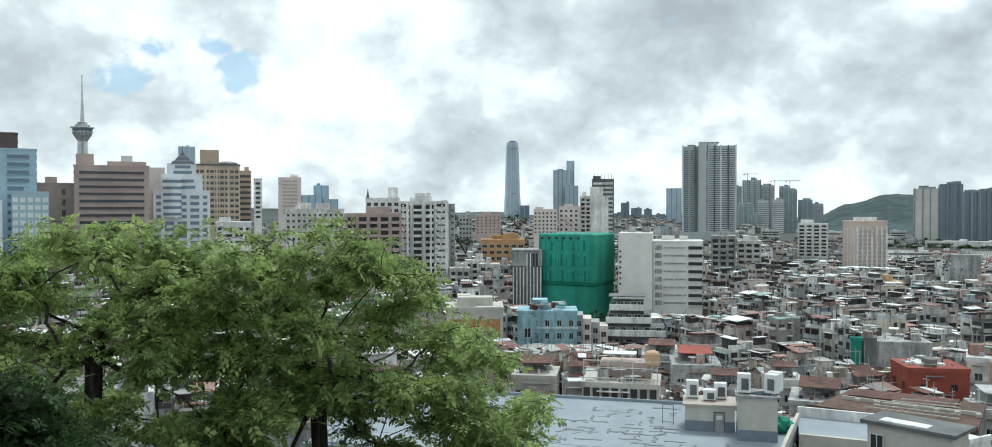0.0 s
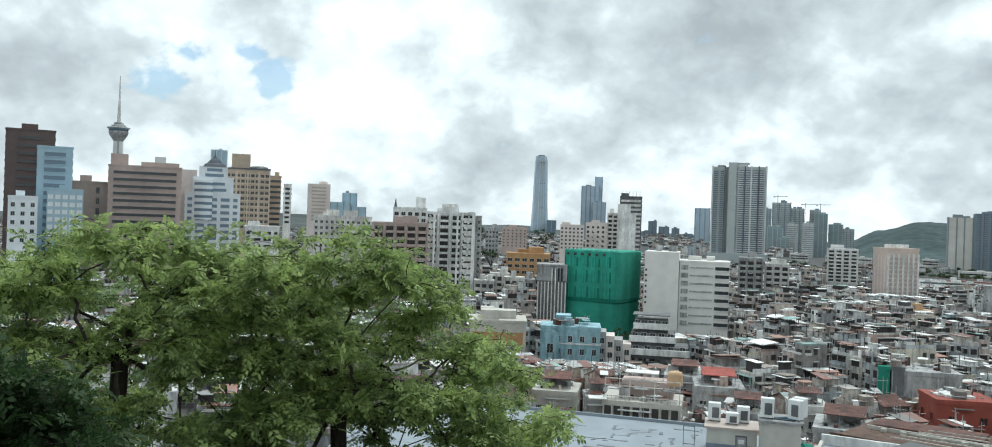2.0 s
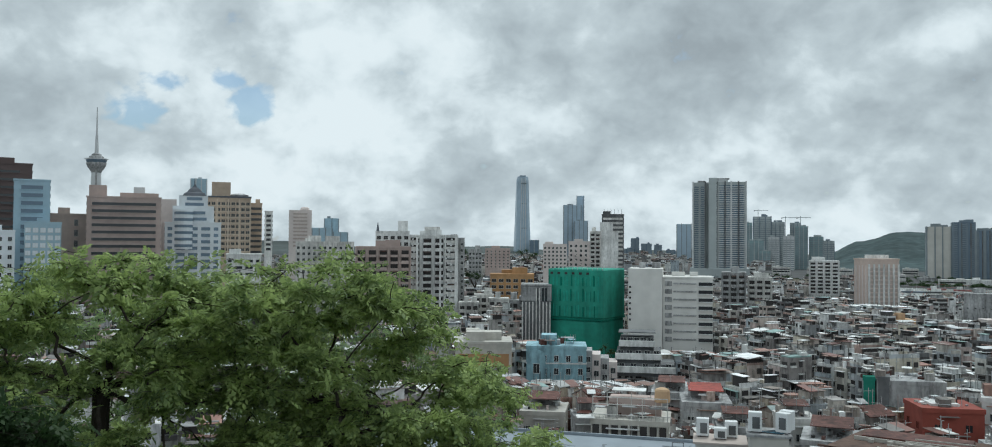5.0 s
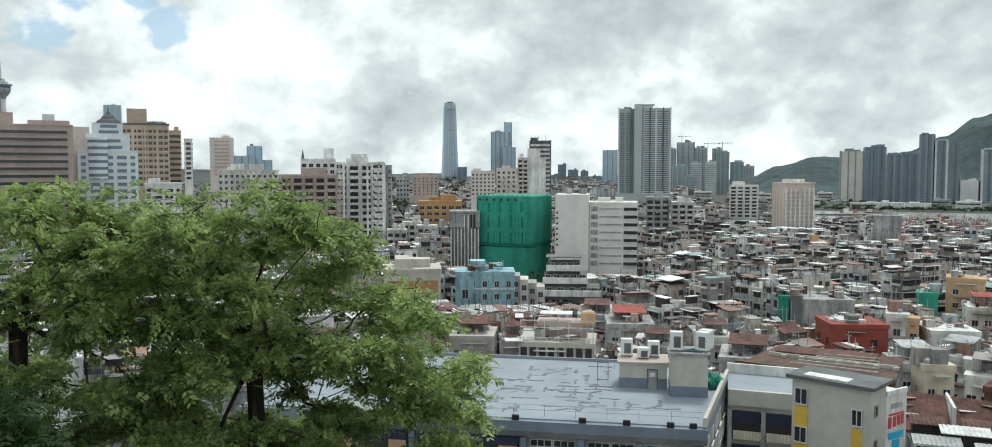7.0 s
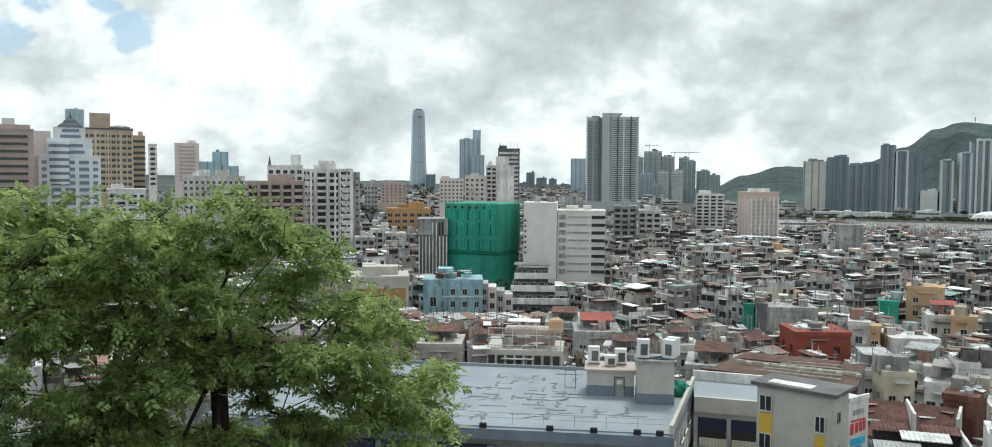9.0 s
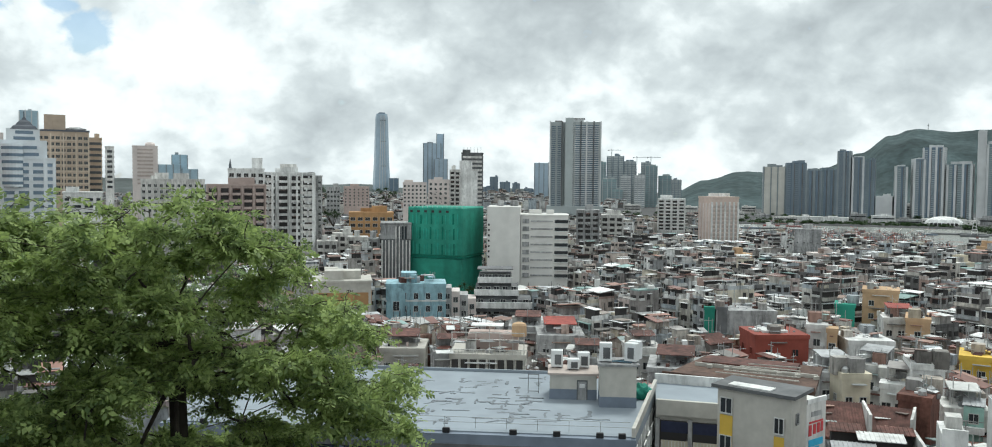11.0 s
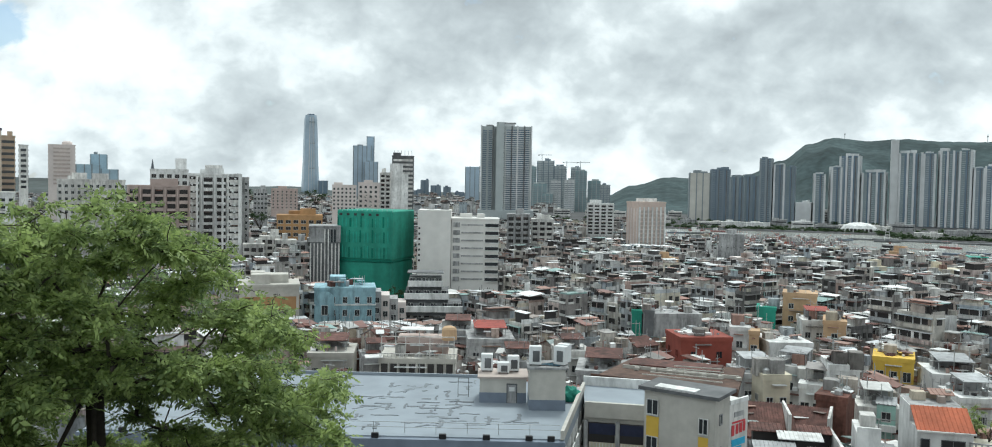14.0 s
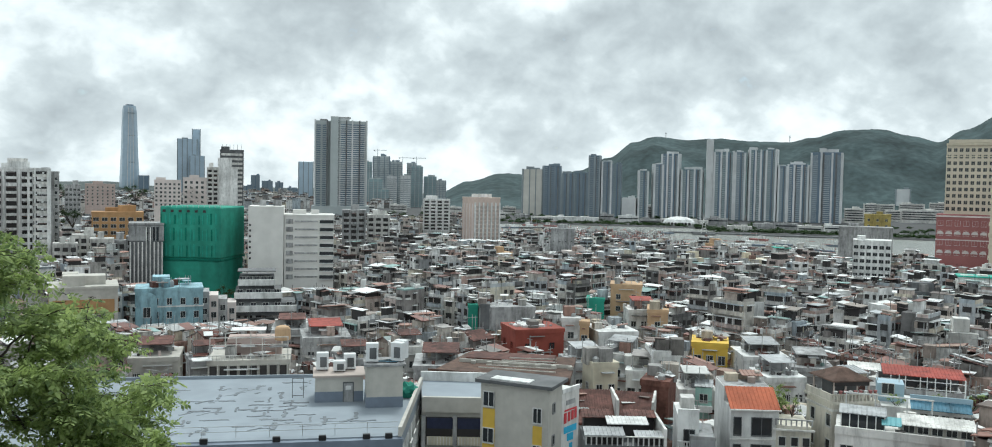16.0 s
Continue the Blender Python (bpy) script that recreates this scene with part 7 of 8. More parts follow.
PROTOS = [house_prototype(k) for k in range(26)]
PITCHED = [k for k, p in enumerate(PROTOS) if "pitched" in p["label"]]
used = set()
cells = []
GA_ = radians(24)
for i in range(-60, 70):
    for j in range(-60, 70):
        u, v = i * 5.7 + (1.2 if i % 4 == 0 else 0), j * 7.3 + (1.6 if j % 3 == 0 else 0)
        x, y = u * math.cos(GA_) - v * math.sin(GA_), u * math.sin(GA_) + v * math.cos(GA_)
        x, y = x + rng.uniform(-1.2, 1.2), y + rng.uniform(-1.2, 1.2)
        d, az = math.hypot(x, y), math.degrees(math.atan2(x, y))
        if 84 < d < 290 and -8 < az < 54:
            cells.append((d, x, y))
cells.sort()
placed = 0
roofs = []
for d, x, y in cells:
    if placed >= 190:
        break
    k = rng.randrange(len(PROTOS))
    p = PROTOS[k]
    if not clear_of(x, y, p["reach"]):
        continue
    g = terrain(x, y)
    z = g - 0.6 + rng.uniform(-2.6, 0.6)
    az = math.degrees(math.atan2(x, y))
    if az < 20 and rng.random() < 0.45:
        k = rng.choice(PITCHED)
        p = PROTOS[k]
    # height fitted to the camera's view; a house that is too tall is sunk
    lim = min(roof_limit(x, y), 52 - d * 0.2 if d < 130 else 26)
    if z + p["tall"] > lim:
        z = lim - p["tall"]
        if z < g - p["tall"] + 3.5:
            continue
    m = pose(x, y, z, 0, 0, 24 + rng.choice((0, 90, 180, 0)) + rng.uniform(-6, 6))
    if k not in used:
        used.add(k)
        p.matrix_basis = m
    else:
        copy_thing(p, m)
    placed += 1
    roofs.append((x, y, z + p["tall"] - 2.6, p["reach"]))
NEAR_EDGE = d if placed >= 190 else 290
for k, p in enumerate(PROTOS):
    if k not in used:
        for o in (*p.children_recursive, p):
            bpy.data.objects.remove(o)


# ---- the rest of the town: thousands of roofs, joined ----
class Boxes:
    def __init__(self):
        self.v, self.f, self.m = [], [], []

    def add(self, x, y, z, sx, sy, sz, rot, mi, tilt=0.0):
        n = len(self.v)
        c, s = math.cos(rot), math.sin(rot)
        for dz in (0, 1):
            for dx, dy in ((-0.5, -0.5), (0.5, -0.5), (0.5, 0.5), (-0.5, 0.5)):
                lx, ly = dx * sx, dy * sy
                self.v.append((x + lx * c - ly * s, y + lx * s + ly * c, z + dz * sz + tilt * lx))
        for f in ((0, 1, 5, 4), (1, 2, 6, 5), (2, 3, 7, 6), (3, 0, 4, 7), (4, 5, 6, 7)):
            self.f.append([n + q for q in f])
            self.m.append(mi)

    def done(self, name, mats):
        me = bpy.data.meshes.new(name)
        me.from_pydata(self.v, [], self.f)
        for q in mats:
            me.materials.append(q)
        me.polygons.foreach_set("material_index", self.m)
        return new(name, me)


bits = Boxes()
cr_ = random.Random(55)
for x, y, z, r in roofs + ROOFS:
    if r == 0:
        continue
    for _ in range(9):
        bits.add(x + cr_.uniform(-0.9, 0.9) * r, y + cr_.uniform(-0.9, 0.9) * r, z - 0.1, cr_.uniform(0.15, 0.7), cr_.uniform(0.15, 0.6), cr_.uniform(0.25, 1.5), cr_.uniform(0, 3), cr_.choice((0, 1, 0, 3)))
    for _ in range(3):
        a = cr_.uniform(0, 6.28)
        bits.add(x + math.cos(a) * r * 0.5, y + math.sin(a) * r * 0.5, z + cr_.uniform(0.5, 1.9), cr_.uniform(1.2, 3.0), 0.07, 0.07, a, 2)
    for _ in range(2):
        a = cr_.uniform(0, 6.28)
        bits.add(x + math.cos(a) * r * 0.6, y + math.sin(a) * r * 0.6, z - 0.05, cr_.uniform(0.8, 2.2), cr_.uniform(0.8, 1.8), cr_.uniform(0.1, 1.0), a, 4, cr_.uniform(-0.2, 0.2))
    for _ in range(5):
        bits.add(x + cr_.uniform(-0.8, 0.8) * r, y + cr_.uniform(-0.8, 0.8) * r, z - 0.1, cr_.uniform(0.3, 1.3), cr_.uniform(0.3, 1.0), cr_.uniform(0.4, 1.2), cr_.uniform(0, 3), cr_.choice((0, 1, 0)))
    for _ in range(3):
        a, h = cr_.uniform(0, 6.28), cr_.uniform(2.6, 5.0)
        px, py = x + math.cos(a) * r * 0.7, y + math.sin(a) * r * 0.7
        bits.add(px, py, z - 0.2, 0.09, 0.09, h, 0, 2)
        if cr_.random() < 0.6:
            bits.add(px, py, z + h * 0.8, cr_.uniform(1.0, 2.4), 0.06, 0.06, cr_.uniform(0, 3), 2)
    for _ in range(2):
        a = cr_.uniform(0, 6.28)
        px, py = x + math.cos(a) * r * 0.6, y + math.sin(a) * r * 0.6
        hh = cr_.uniform(0.9, 2.2)
        bits.add(px, py, z - 0.1, 1.0, 0.9, hh, a, 0)
        bits.add(px, py, z - 0.1 + hh, cr_.uniform(1.4, 2.6), cr_.uniform(1.2, 2.0), 0.08, a, 1, cr_.uniform(-0.25, 0.25))
tagged(bits.done("rooftop_clutter", [M["wall_far"], M["sheet_far"], M["steel"], M["void"], M["rust"]]), "loose crates, poles, aerials and scraps of sheet on the roofs", "rooftop clutter", kind="stuff")

quay = Boxes()
for az, d, ln, rz in HARBOUR:
    x, y = polar(az, d)
    c, s = math.cos(rz), math.sin(rz)
    quay.add(x, y, 0.2, ln, ln * 0.26, 2.2, rz, cr_.choice((2, 3, 5)))
    quay.add(x - c * ln * 0.2, y - s * ln * 0.2, 2.4, ln * 0.34, ln * 0.18, cr_.uniform(2, 4), rz, 0)
    quay.add(x - c * ln * 0.2, y - s * ln * 0.2, 5.2, ln * 0.4, ln * 0.24, 0.25, rz, 1)
    for q in (0.1, 0.34):
        quay.add(x + c * ln * q, y + s * ln * q, 2.4, 0.3, 0.3, cr_.uniform(3, 8), rz, cr_.choice((2, 2, 0, 5)))
    quay.add(x + c * ln * 0.2, y + s * ln * 0.2, cr_.uniform(5, 9), ln * 0.5, 0.3, 0.3, rz, cr_.choice((2, 0, 5)), cr_.uniform(-0.7, 0.7))
tagged(quay.done("quayside_boats", [M["wall_far"], M["sheet_far"], M["darkgrey"], M["bluegrey"], M["void"], M["crane"]]), "crowd of moored working boats with masts along the quay", "boats", kind="stuff")

town = Boxes()
fr = random.Random(77)


def far_block(x, y, g, w, dep, h, rot, detail):
    """One narrow house: body, openings, hoods and ledges on the faces towards the fort, and a cluttered roof."""
    town.add(x, y, g - 1, w, dep, h + 1, rot, 0)
    c, s = math.cos(rot), math.sin(rot)
    z = g + h
    rich = detail > 2
    for face in range(4):
        nx, ny = ((c, s), (-s, c), (-c, -s), (s, -c))[face]
        if nx * x + ny * y > -0.12 * math.hypot(x, y):
            continue
        along = face % 2 == 0
        half, length = (w / 2, dep) if along else (dep / 2, w)
        px, py = x + nx * half, y + ny * half

        def stick(t, out, zz, ln, thick, tall, mi, tilt=0.0):
            town.add(px - ny * t + nx * out, py + nx * t + ny * out, zz, thick if along else ln, ln if along else thick, tall, rot, mi, tilt)

        style = fr.random()
        n = max(1, int(length / (1.9 if rich else 3.0 if detail > 1 else 5.0)))
        for k in range(min(detail, int(h / 3))):
            zz = z - 2.1 - 2.9 * k
            if style < 0.42:
                # a gallery: near-black strip for the shade inside, parapet, slab edge and posts
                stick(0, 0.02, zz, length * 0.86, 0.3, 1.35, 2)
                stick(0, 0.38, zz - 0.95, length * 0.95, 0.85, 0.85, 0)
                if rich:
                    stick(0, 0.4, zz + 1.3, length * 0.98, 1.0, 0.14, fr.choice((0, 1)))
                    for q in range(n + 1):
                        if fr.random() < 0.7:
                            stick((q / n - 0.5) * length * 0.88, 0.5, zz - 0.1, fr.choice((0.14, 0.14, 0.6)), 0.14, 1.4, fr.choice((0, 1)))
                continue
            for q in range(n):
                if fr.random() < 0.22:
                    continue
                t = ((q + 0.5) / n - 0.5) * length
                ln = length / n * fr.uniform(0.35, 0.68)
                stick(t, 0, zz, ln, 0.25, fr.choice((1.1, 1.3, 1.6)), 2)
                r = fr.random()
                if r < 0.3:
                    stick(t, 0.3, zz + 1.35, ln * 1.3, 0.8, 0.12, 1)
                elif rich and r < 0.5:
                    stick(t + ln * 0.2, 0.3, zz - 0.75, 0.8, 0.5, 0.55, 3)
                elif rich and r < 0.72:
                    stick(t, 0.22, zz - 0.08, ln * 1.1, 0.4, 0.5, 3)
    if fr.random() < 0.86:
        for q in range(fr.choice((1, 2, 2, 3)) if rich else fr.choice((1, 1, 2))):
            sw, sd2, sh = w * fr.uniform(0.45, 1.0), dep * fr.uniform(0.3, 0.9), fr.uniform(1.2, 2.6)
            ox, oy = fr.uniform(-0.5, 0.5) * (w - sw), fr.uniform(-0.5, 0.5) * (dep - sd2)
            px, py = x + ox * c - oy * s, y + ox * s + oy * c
            # many bodies under the sheets are near-black, in place of shade there
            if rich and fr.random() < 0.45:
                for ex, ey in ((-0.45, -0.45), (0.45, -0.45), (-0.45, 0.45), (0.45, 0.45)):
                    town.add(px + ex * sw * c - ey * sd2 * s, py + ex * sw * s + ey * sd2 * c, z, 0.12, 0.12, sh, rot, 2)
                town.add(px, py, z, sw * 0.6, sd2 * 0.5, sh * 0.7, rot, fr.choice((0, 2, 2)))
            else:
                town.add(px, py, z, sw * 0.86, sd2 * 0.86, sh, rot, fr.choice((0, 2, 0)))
            town.add(px, py, z + sh, sw * 1.15, sd2 * 1.12, 0.1, rot, 1, fr.uniform(-0.16, 0.16))
    else:
        town.add(x, y, z, w * 0.98, dep * 0.98, 0.3, rot, fr.choice((0, 1, 1)))
    if rich:
        for e in (-1, 1):
            if fr.random() < 0.6:
                town.add(x + e * w * 0.48 * c, y + e * w * 0.48 * s, z, 0.18, dep, fr.uniform(0.5, 1.1), rot, 0)
            if fr.random() < 0.6:
                town.add(x - e * dep * 0.48 * s, y + e * dep * 0.48 * c, z, w, 0.18, fr.uniform(0.5, 1.1), rot, 0)
    for q in range(fr.choice((1, 2, 3, 4)) if rich else 1):
        ox, oy = fr.uniform(-0.4, 0.4) * w, fr.uniform(-0.4, 0.4) * dep
        town.add(x + ox * c - oy * s, y + ox * s + oy * c, z, fr.uniform(0.5, 1.7), fr.uniform(0.5, 1.7), fr.uniform(0.4, 1.5), rot, fr.choice((0, 1, 3)))
    if fr.random() < 0.35:
        town.add(x, y, z, 0.1, 0.1, fr.uniform(2.5, 5), rot, 2)


def far_house(x, y, g, lim, grown=1.0, detail=1):
    rot = GA_ + fr.choice((0, math.pi / 2)) + fr.uniform(-0.14, 0.14)
    w, dep = fr.uniform(5.2, 8.0) * grown, fr.uniform(5, 8.2) * grown
    h0 = fr.choice((7, 8.5, 9.5, 10.5, 11.5, 13, 15, 18)) * (1.0 if grown < 1.8 else fr.choice((1.0, 1.2, 1.7)))
    c, s = math.cos(rot), math.sin(rot)
    cut = fr.uniform(0.35, 0.65)
    for ox, ww in ((-w / 2 + w * cut / 2, w * cut), (w / 2 - w * (1 - cut) / 2, w * (1 - cut))):
        h = min(h0 * fr.uniform(0.8, 1.06), lim - g - 2.6)
        if h < 2:
            continue
        oy = fr.uniform(-0.6, 0.6)
        far_block(x + ox * c - oy * s, y + ox * s + oy * c, g, ww, dep * fr.uniform(0.8, 1.05), h, rot, detail)


for i in range(-290, 300):
    for j in range(-290, 300):
        u, v = i * 7.0 + (1.6 if i % 4 == 0 else 0), j * 8.0 + (2.2 if j % 3 == 0 else 0)
        x, y = u * math.cos(GA_) - v * math.sin(GA_), u * math.sin(GA_) + v * math.cos(GA_)
        x, y = x + fr.uniform(-1.5, 1.5), y + fr.uniform(-1.5, 1.5)
        d, az = math.hypot(x, y), math.degrees(math.atan2(x, y))
        if not -40 < az < 53 or y < 0:
            continue
        inner = NEAR_EDGE if -8 < az < 54 else 130
        outer = min(1400, bank(az)[0] - 14) if az > 2.5 else 2000
        if not inner < d < outer or (d > 380 and fr.random() < 0.3) or (az < -8 and d > 700 and fr.random() < 0.5) or (d > 550 and fr.random() < 0.5) or (d > 1000 and fr.random() < 0.4) or not clear_of(x, y, 5):
            continue
        g = terrain(x, y)
        if az > 2.5 and bank(az)[0] - d < 160 and fr.random() < 0.3:
            continue
        # roofs near the bank kept low so that the river shows from the eye
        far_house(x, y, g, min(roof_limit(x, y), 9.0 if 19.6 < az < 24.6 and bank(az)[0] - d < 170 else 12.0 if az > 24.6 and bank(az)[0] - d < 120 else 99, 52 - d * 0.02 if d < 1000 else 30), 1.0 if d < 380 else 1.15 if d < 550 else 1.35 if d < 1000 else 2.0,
                  1 if az < -8 else 3 if d < 330 else 2 if d < 600 else 1)
for k in range(420):
    az, d = fr.uniform(1.0, 13.0), fr.uniform(1570, 2900)
    x, y = polar(az, d)
    far_house(x, y, 2.0, 34 if az < 8 else 22, 2.6)
ob = town.done("dense_town_houses", [M["wall_far"], M["sheet_far"], M["void"], M["frame"]])
tagged(ob, "dense carpet of weathered low-rise houses with patched sheet roofs", "houses", kind="stuff")

for az, d, w, zt, m in ((38.6, 470, 8, 20.5, "teal"), (49.6, 330, 12, 22.5, "teal"), (40.3, 380, 16, 17, "cream"), (37.0, 440, 14, 18, "cream"), (33.0, 420, 9, 19, "cream"), (46.5, 300, 10, 21, "darkgrey"), (25.5, 440, 12, 19, "palepink"), (34.6, 520, 9, 20, "apricot"),
                        (20.4, 420, 10, 19, "apricot"), (28.6, 330, 12, 20, "white"), (36.4, 300, 9, 20, "offwhite"), (42.0, 280, 9, 20, "white"), (14.0, 330, 10, 19, "white"), (17.4, 260, 9, 20, "grey"), (12.2, 260, 10, 19.5, "white"), (23.4, 280, 8, 21, "grey"), (39.6, 240, 8, 20.5, "grey"), (44.6, 230, 8, 21.5, "white"), (48.4, 210, 9, 22, "offwhite")):
    b = windowed("larger town building with a flat roof above the houses", az, d, w, zt, M[m if m != "teal" else "offwhite"], dep=9, turn=rng.uniform(5, 35), floor=3.1, cols=max(3, int(w / 2.6)), ww=1.3, wh=1.3, zlow=zt - 8, crown=2, cat="building", name="town_building", sides=2)
    if m == "teal":
        part("green_roof", box_mesh(w * 1.05, 9.5, 0.4, M["teal"]), None, b, loc=(0, 0, zt + 2.2 - b.location.z))
        part("roof_storey", box_mesh(w * 0.9, 8, 1.4, M["white"]), None, b, loc=(0, 0, zt + 0.8 - b.location.z))
    roof_clutter(b, w, 9, zt + 0.8 - b.location.z, 4)

# ---- the large tree on the slope below the rampart ----
def limb(bm, pts, r0, r1, seg=7):
    rings = []
    n = len(pts)
    for i, p in enumerate(pts):
        p = Vector(p)
        q = Vector(pts[min(i + 1, n - 1)]) - Vector(pts[max(i - 1, 0)])
        rot = q.normalized().to_track_quat("Z", "Y")
        r = r0 + (r1 - r0) * i / (n - 1)
        rings.append([bm.verts.new(p + rot @ Vector((r * math.cos(2 * math.pi * k / seg), r * math.sin(2 * math.pi * k / seg), 0))) for k in range(seg)])
    for a, c in zip(rings, rings[1:]):
        for k in range(seg):
            bm.faces.new((a[k], a[(k + 1) % seg], c[(k + 1) % seg], c[k]))
    bm.faces.new(rings[-1])


def bent(a, c, rise, n=6, wob=0.25, rr=None):
    a, c = Vector(a), Vector(c)
    out = []
    for i in range(n + 1):
        k = i / n
        p = a.lerp(c, k) + Vector((0, 0, rise * math.sin(math.pi * k)))
        if 0 < i < n:
            p += Vector((rr.uniform(-wob, wob), rr.uniform(-wob, wob), rr.uniform(-wob, wob) * 0.6))
        out.append(p)
    return out


def leaf_cloud(pads, seed, per_area, size):
    """Sprays of small leaflets laid over flat pads of foliage: one joined mesh."""
    g = np.random.default_rng(seed)
    V, F = [], []
    base = 0
    for (cx, cy, cz), (rx, ry, rz) in pads:
        n = int(per_area * rx * ry)
        u = g.normal(size=(n, 3))
        u /= np.linalg.norm(u, axis=1)[:, None]
        rad = np.minimum(np.abs(g.normal(0, 0.52, n)), 1.25)
        c = u * rad[:, None] * np.array([rx, ry, rz]) + np.array([cx, cy, cz])
        # droop towards the rim of the pad
        c[:, 2] -= 0.22 * ((c[:, 0] - cx) ** 2 + (c[:, 1] - cy) ** 2) / max(rx, ry)
        yaw = g.uniform(0, 2 * np.pi, n)
        tilt = g.normal(-0.25, 0.35, n)
        roll = g.normal(0, 0.45, n)
        ln = size * g.uniform(0.6, 1.4, n)
        d = np.stack([np.cos(yaw) * np.cos(tilt), np.sin(yaw) * np.cos(tilt), np.sin(tilt)], 1)
        s = np.stack([-np.sin(yaw), np.cos(yaw), 0 * yaw], 1) * np.cos(roll)[:, None] + np.array([0, 0, 1]) * np.sin(roll)[:, None]
        w = ln * g.uniform(0.2, 0.34, n)
        a = c
        b = c + d * (ln * 0.45)[:, None] + s * w[:, None]
        e = c + d * ln[:, None] + np.array([0, 0, -1]) * (ln * 0.18)[:, None]
        h = c + d * (ln * 0.45)[:, None] - s * w[:, None]
        V.append(np.stack([a, b, e, h], 1).reshape(-1, 3))
        idx = base + 4 * np.arange(n)[:, None] + np.arange(4)[None, :]
        F.append(idx)
        base += 4 * n
    V, F = np.concatenate(V), np.concatenate(F)
    me = bpy.data.meshes.new("leaves")
    me.vertices.add(len(V))
    me.vertices.foreach_set("co", V.ravel())
    me.loops.add(F.size)
    me.loops.foreach_set("vertex_index", F.ravel().astype(np.int32))
    me.polygons.add(len(F))
    me.polygons.foreach_set("loop_start", (4 * np.arange(len(F))).astype(np.int32))
    me.update(calc_edges=True)
    return me


def frond_cloud(pads, seed, per_area, size, pairs=3):
    """Feathery compound leaves, two rows of leaflets along each stalk, over flat pads of foliage: one joined mesh."""
    g = np.random.default_rng(seed)
    V = []
    up = np.array([0.0, 0.0, 1.0])
    for (cx, cy, cz), (rx, ry, rz) in pads:
        n = max(4, int(per_area * rx * ry))
        u = g.normal(size=(n, 3))
        u /= np.linalg.norm(u, axis=1)[:, None]
        rad = np.minimum(np.abs(g.normal(0, 0.43, n)), 1.15)
        c = u * rad[:, None] * np.array([rx, ry, rz]) + np.array([cx, cy, cz])
        c[:, 2] -= 0.22 * ((c[:, 0] - cx) ** 2 + (c[:, 1] - cy) ** 2) / max(rx, ry)
        # stalks point away from the middle of the tuft, more or less
        yaw = np.arctan2(u[:, 1], u[:, 0]) + g.normal(0, 0.9, n)
        tilt, roll = g.normal(0.05, 0.5, n), g.normal(0, 0.6, n)
        d = np.stack([np.cos(yaw) * np.cos(tilt), np.sin(yaw) * np.cos(tilt), np.sin(tilt)], 1)
        s = np.stack([-np.sin(yaw), np.cos(yaw), 0 * yaw], 1) * np.cos(roll)[:, None] + up * np.sin(roll)[:, None]
        ln = size * g.uniform(0.65, 1.35, n)
        for j in range(2 * pairs):
            t, sign = (j // 2 + 0.8) / (pairs + 0.6), 1 if j % 2 else -1
            base = c + d * (ln * t)[:, None] - up * (ln * 0.32 * t * t)[:, None]
            way = d * 0.5 + s * (0.86 * sign) - up * 0.15
            wide = d * 0.86 - s * (0.5 * sign)
            l2 = (ln * 0.50 * (1.05 - abs(t - 0.45)))[:, None] * g.uniform(0.8, 1.15, (n, 1))
            w2 = l2 * 0.30
            V.append(np.stack([base, base + way * l2 * 0.5 + wide * w2, base + way * l2 - up * l2 * 0.12, base + way * l2 * 0.5 - wide * w2], 1).reshape(-1, 3))
    V = np.concatenate(V)
    count = len(V) // 4
    me = bpy.data.meshes.new("leaves")
    me.vertices.add(len(V))
    me.vertices.foreach_set("co", V.ravel())
    me.loops.add(len(V))
    me.loops.foreach_set("vertex_index", np.arange(len(V), dtype=np.int32))
    me.polygons.add(count)
    me.polygons.foreach_set("loop_start", (4 * np.arange(count)).astype(np.int32))
    me.update(calc_edges=True)
    return me


def tree(name, label, foot, fork, pads, seed, per_area=150, size=0.24, r0=0.22, mat="leaf"):
    rr = random.Random(seed)
    t = new(name)
    t.location = foot
    tagged(t, label, "tree")
    o = Vector(foot)
    bm = bmesh.new()
    limb(bm, bent((0, 0, -0.3), Vector(fork) - o, 0.0, 6, 0.08, rr), r0, r0 * 0.7, 9)
    part("trunk", bm, M["bark"], t)
    # each tuft hangs on the nearest tuft that lies closer to the fork, so that the boughs branch outwards
    nodes = sorted((Vector(c) for c, _ in pads), key=lambda q: (q - Vector(fork)).length)
    joined = [(Vector(fork), 0.0)]
    bough, twig = bmesh.new(), bmesh.new()
    reach = (nodes[-1] - Vector(fork)).length
    for q in nodes:
        base, run = min(joined, key=lambda j: (j[0] - q).length + 0.35 * j[1])
        run += (q - base).length
        k = max(0.0, 1 - run / (reach * 1.3))
        ra = 0.005 + r0 * 0.46 * k ** 3.4
        limb(bough, bent(base - o, q - o - Vector((0, 0, 0.12)), 0.05, 4, 0.06, rr), ra, max(0.004, ra * 0.7), 6)
        joined.append((q, run))
    for c, s in pads:
        for k in range(3):
            a = rr.uniform(0, 6.28)
            e = Vector(c) + Vector((math.cos(a) * s[0] * 0.8, math.sin(a) * s[1] * 0.8, rr.uniform(-0.3, 0.3) * s[2]))
            limb(twig, bent(Vector(c) - o, e - o, 0.03, 3, 0.04, rr), 0.006, 0.003, 4)
    part("bough", bough, M["bark"], t)
    tagged(part("twig", twig, M["bark"], t), kind="stuff")
    local = [((c[0] - o.x, c[1] - o.y, c[2] - o.z), s) for c, s in pads]
    ob = part("crown", frond_cloud(local, seed, per_area, size), M[mat], t)
    tagged(ob, kind="stuff")
    return t


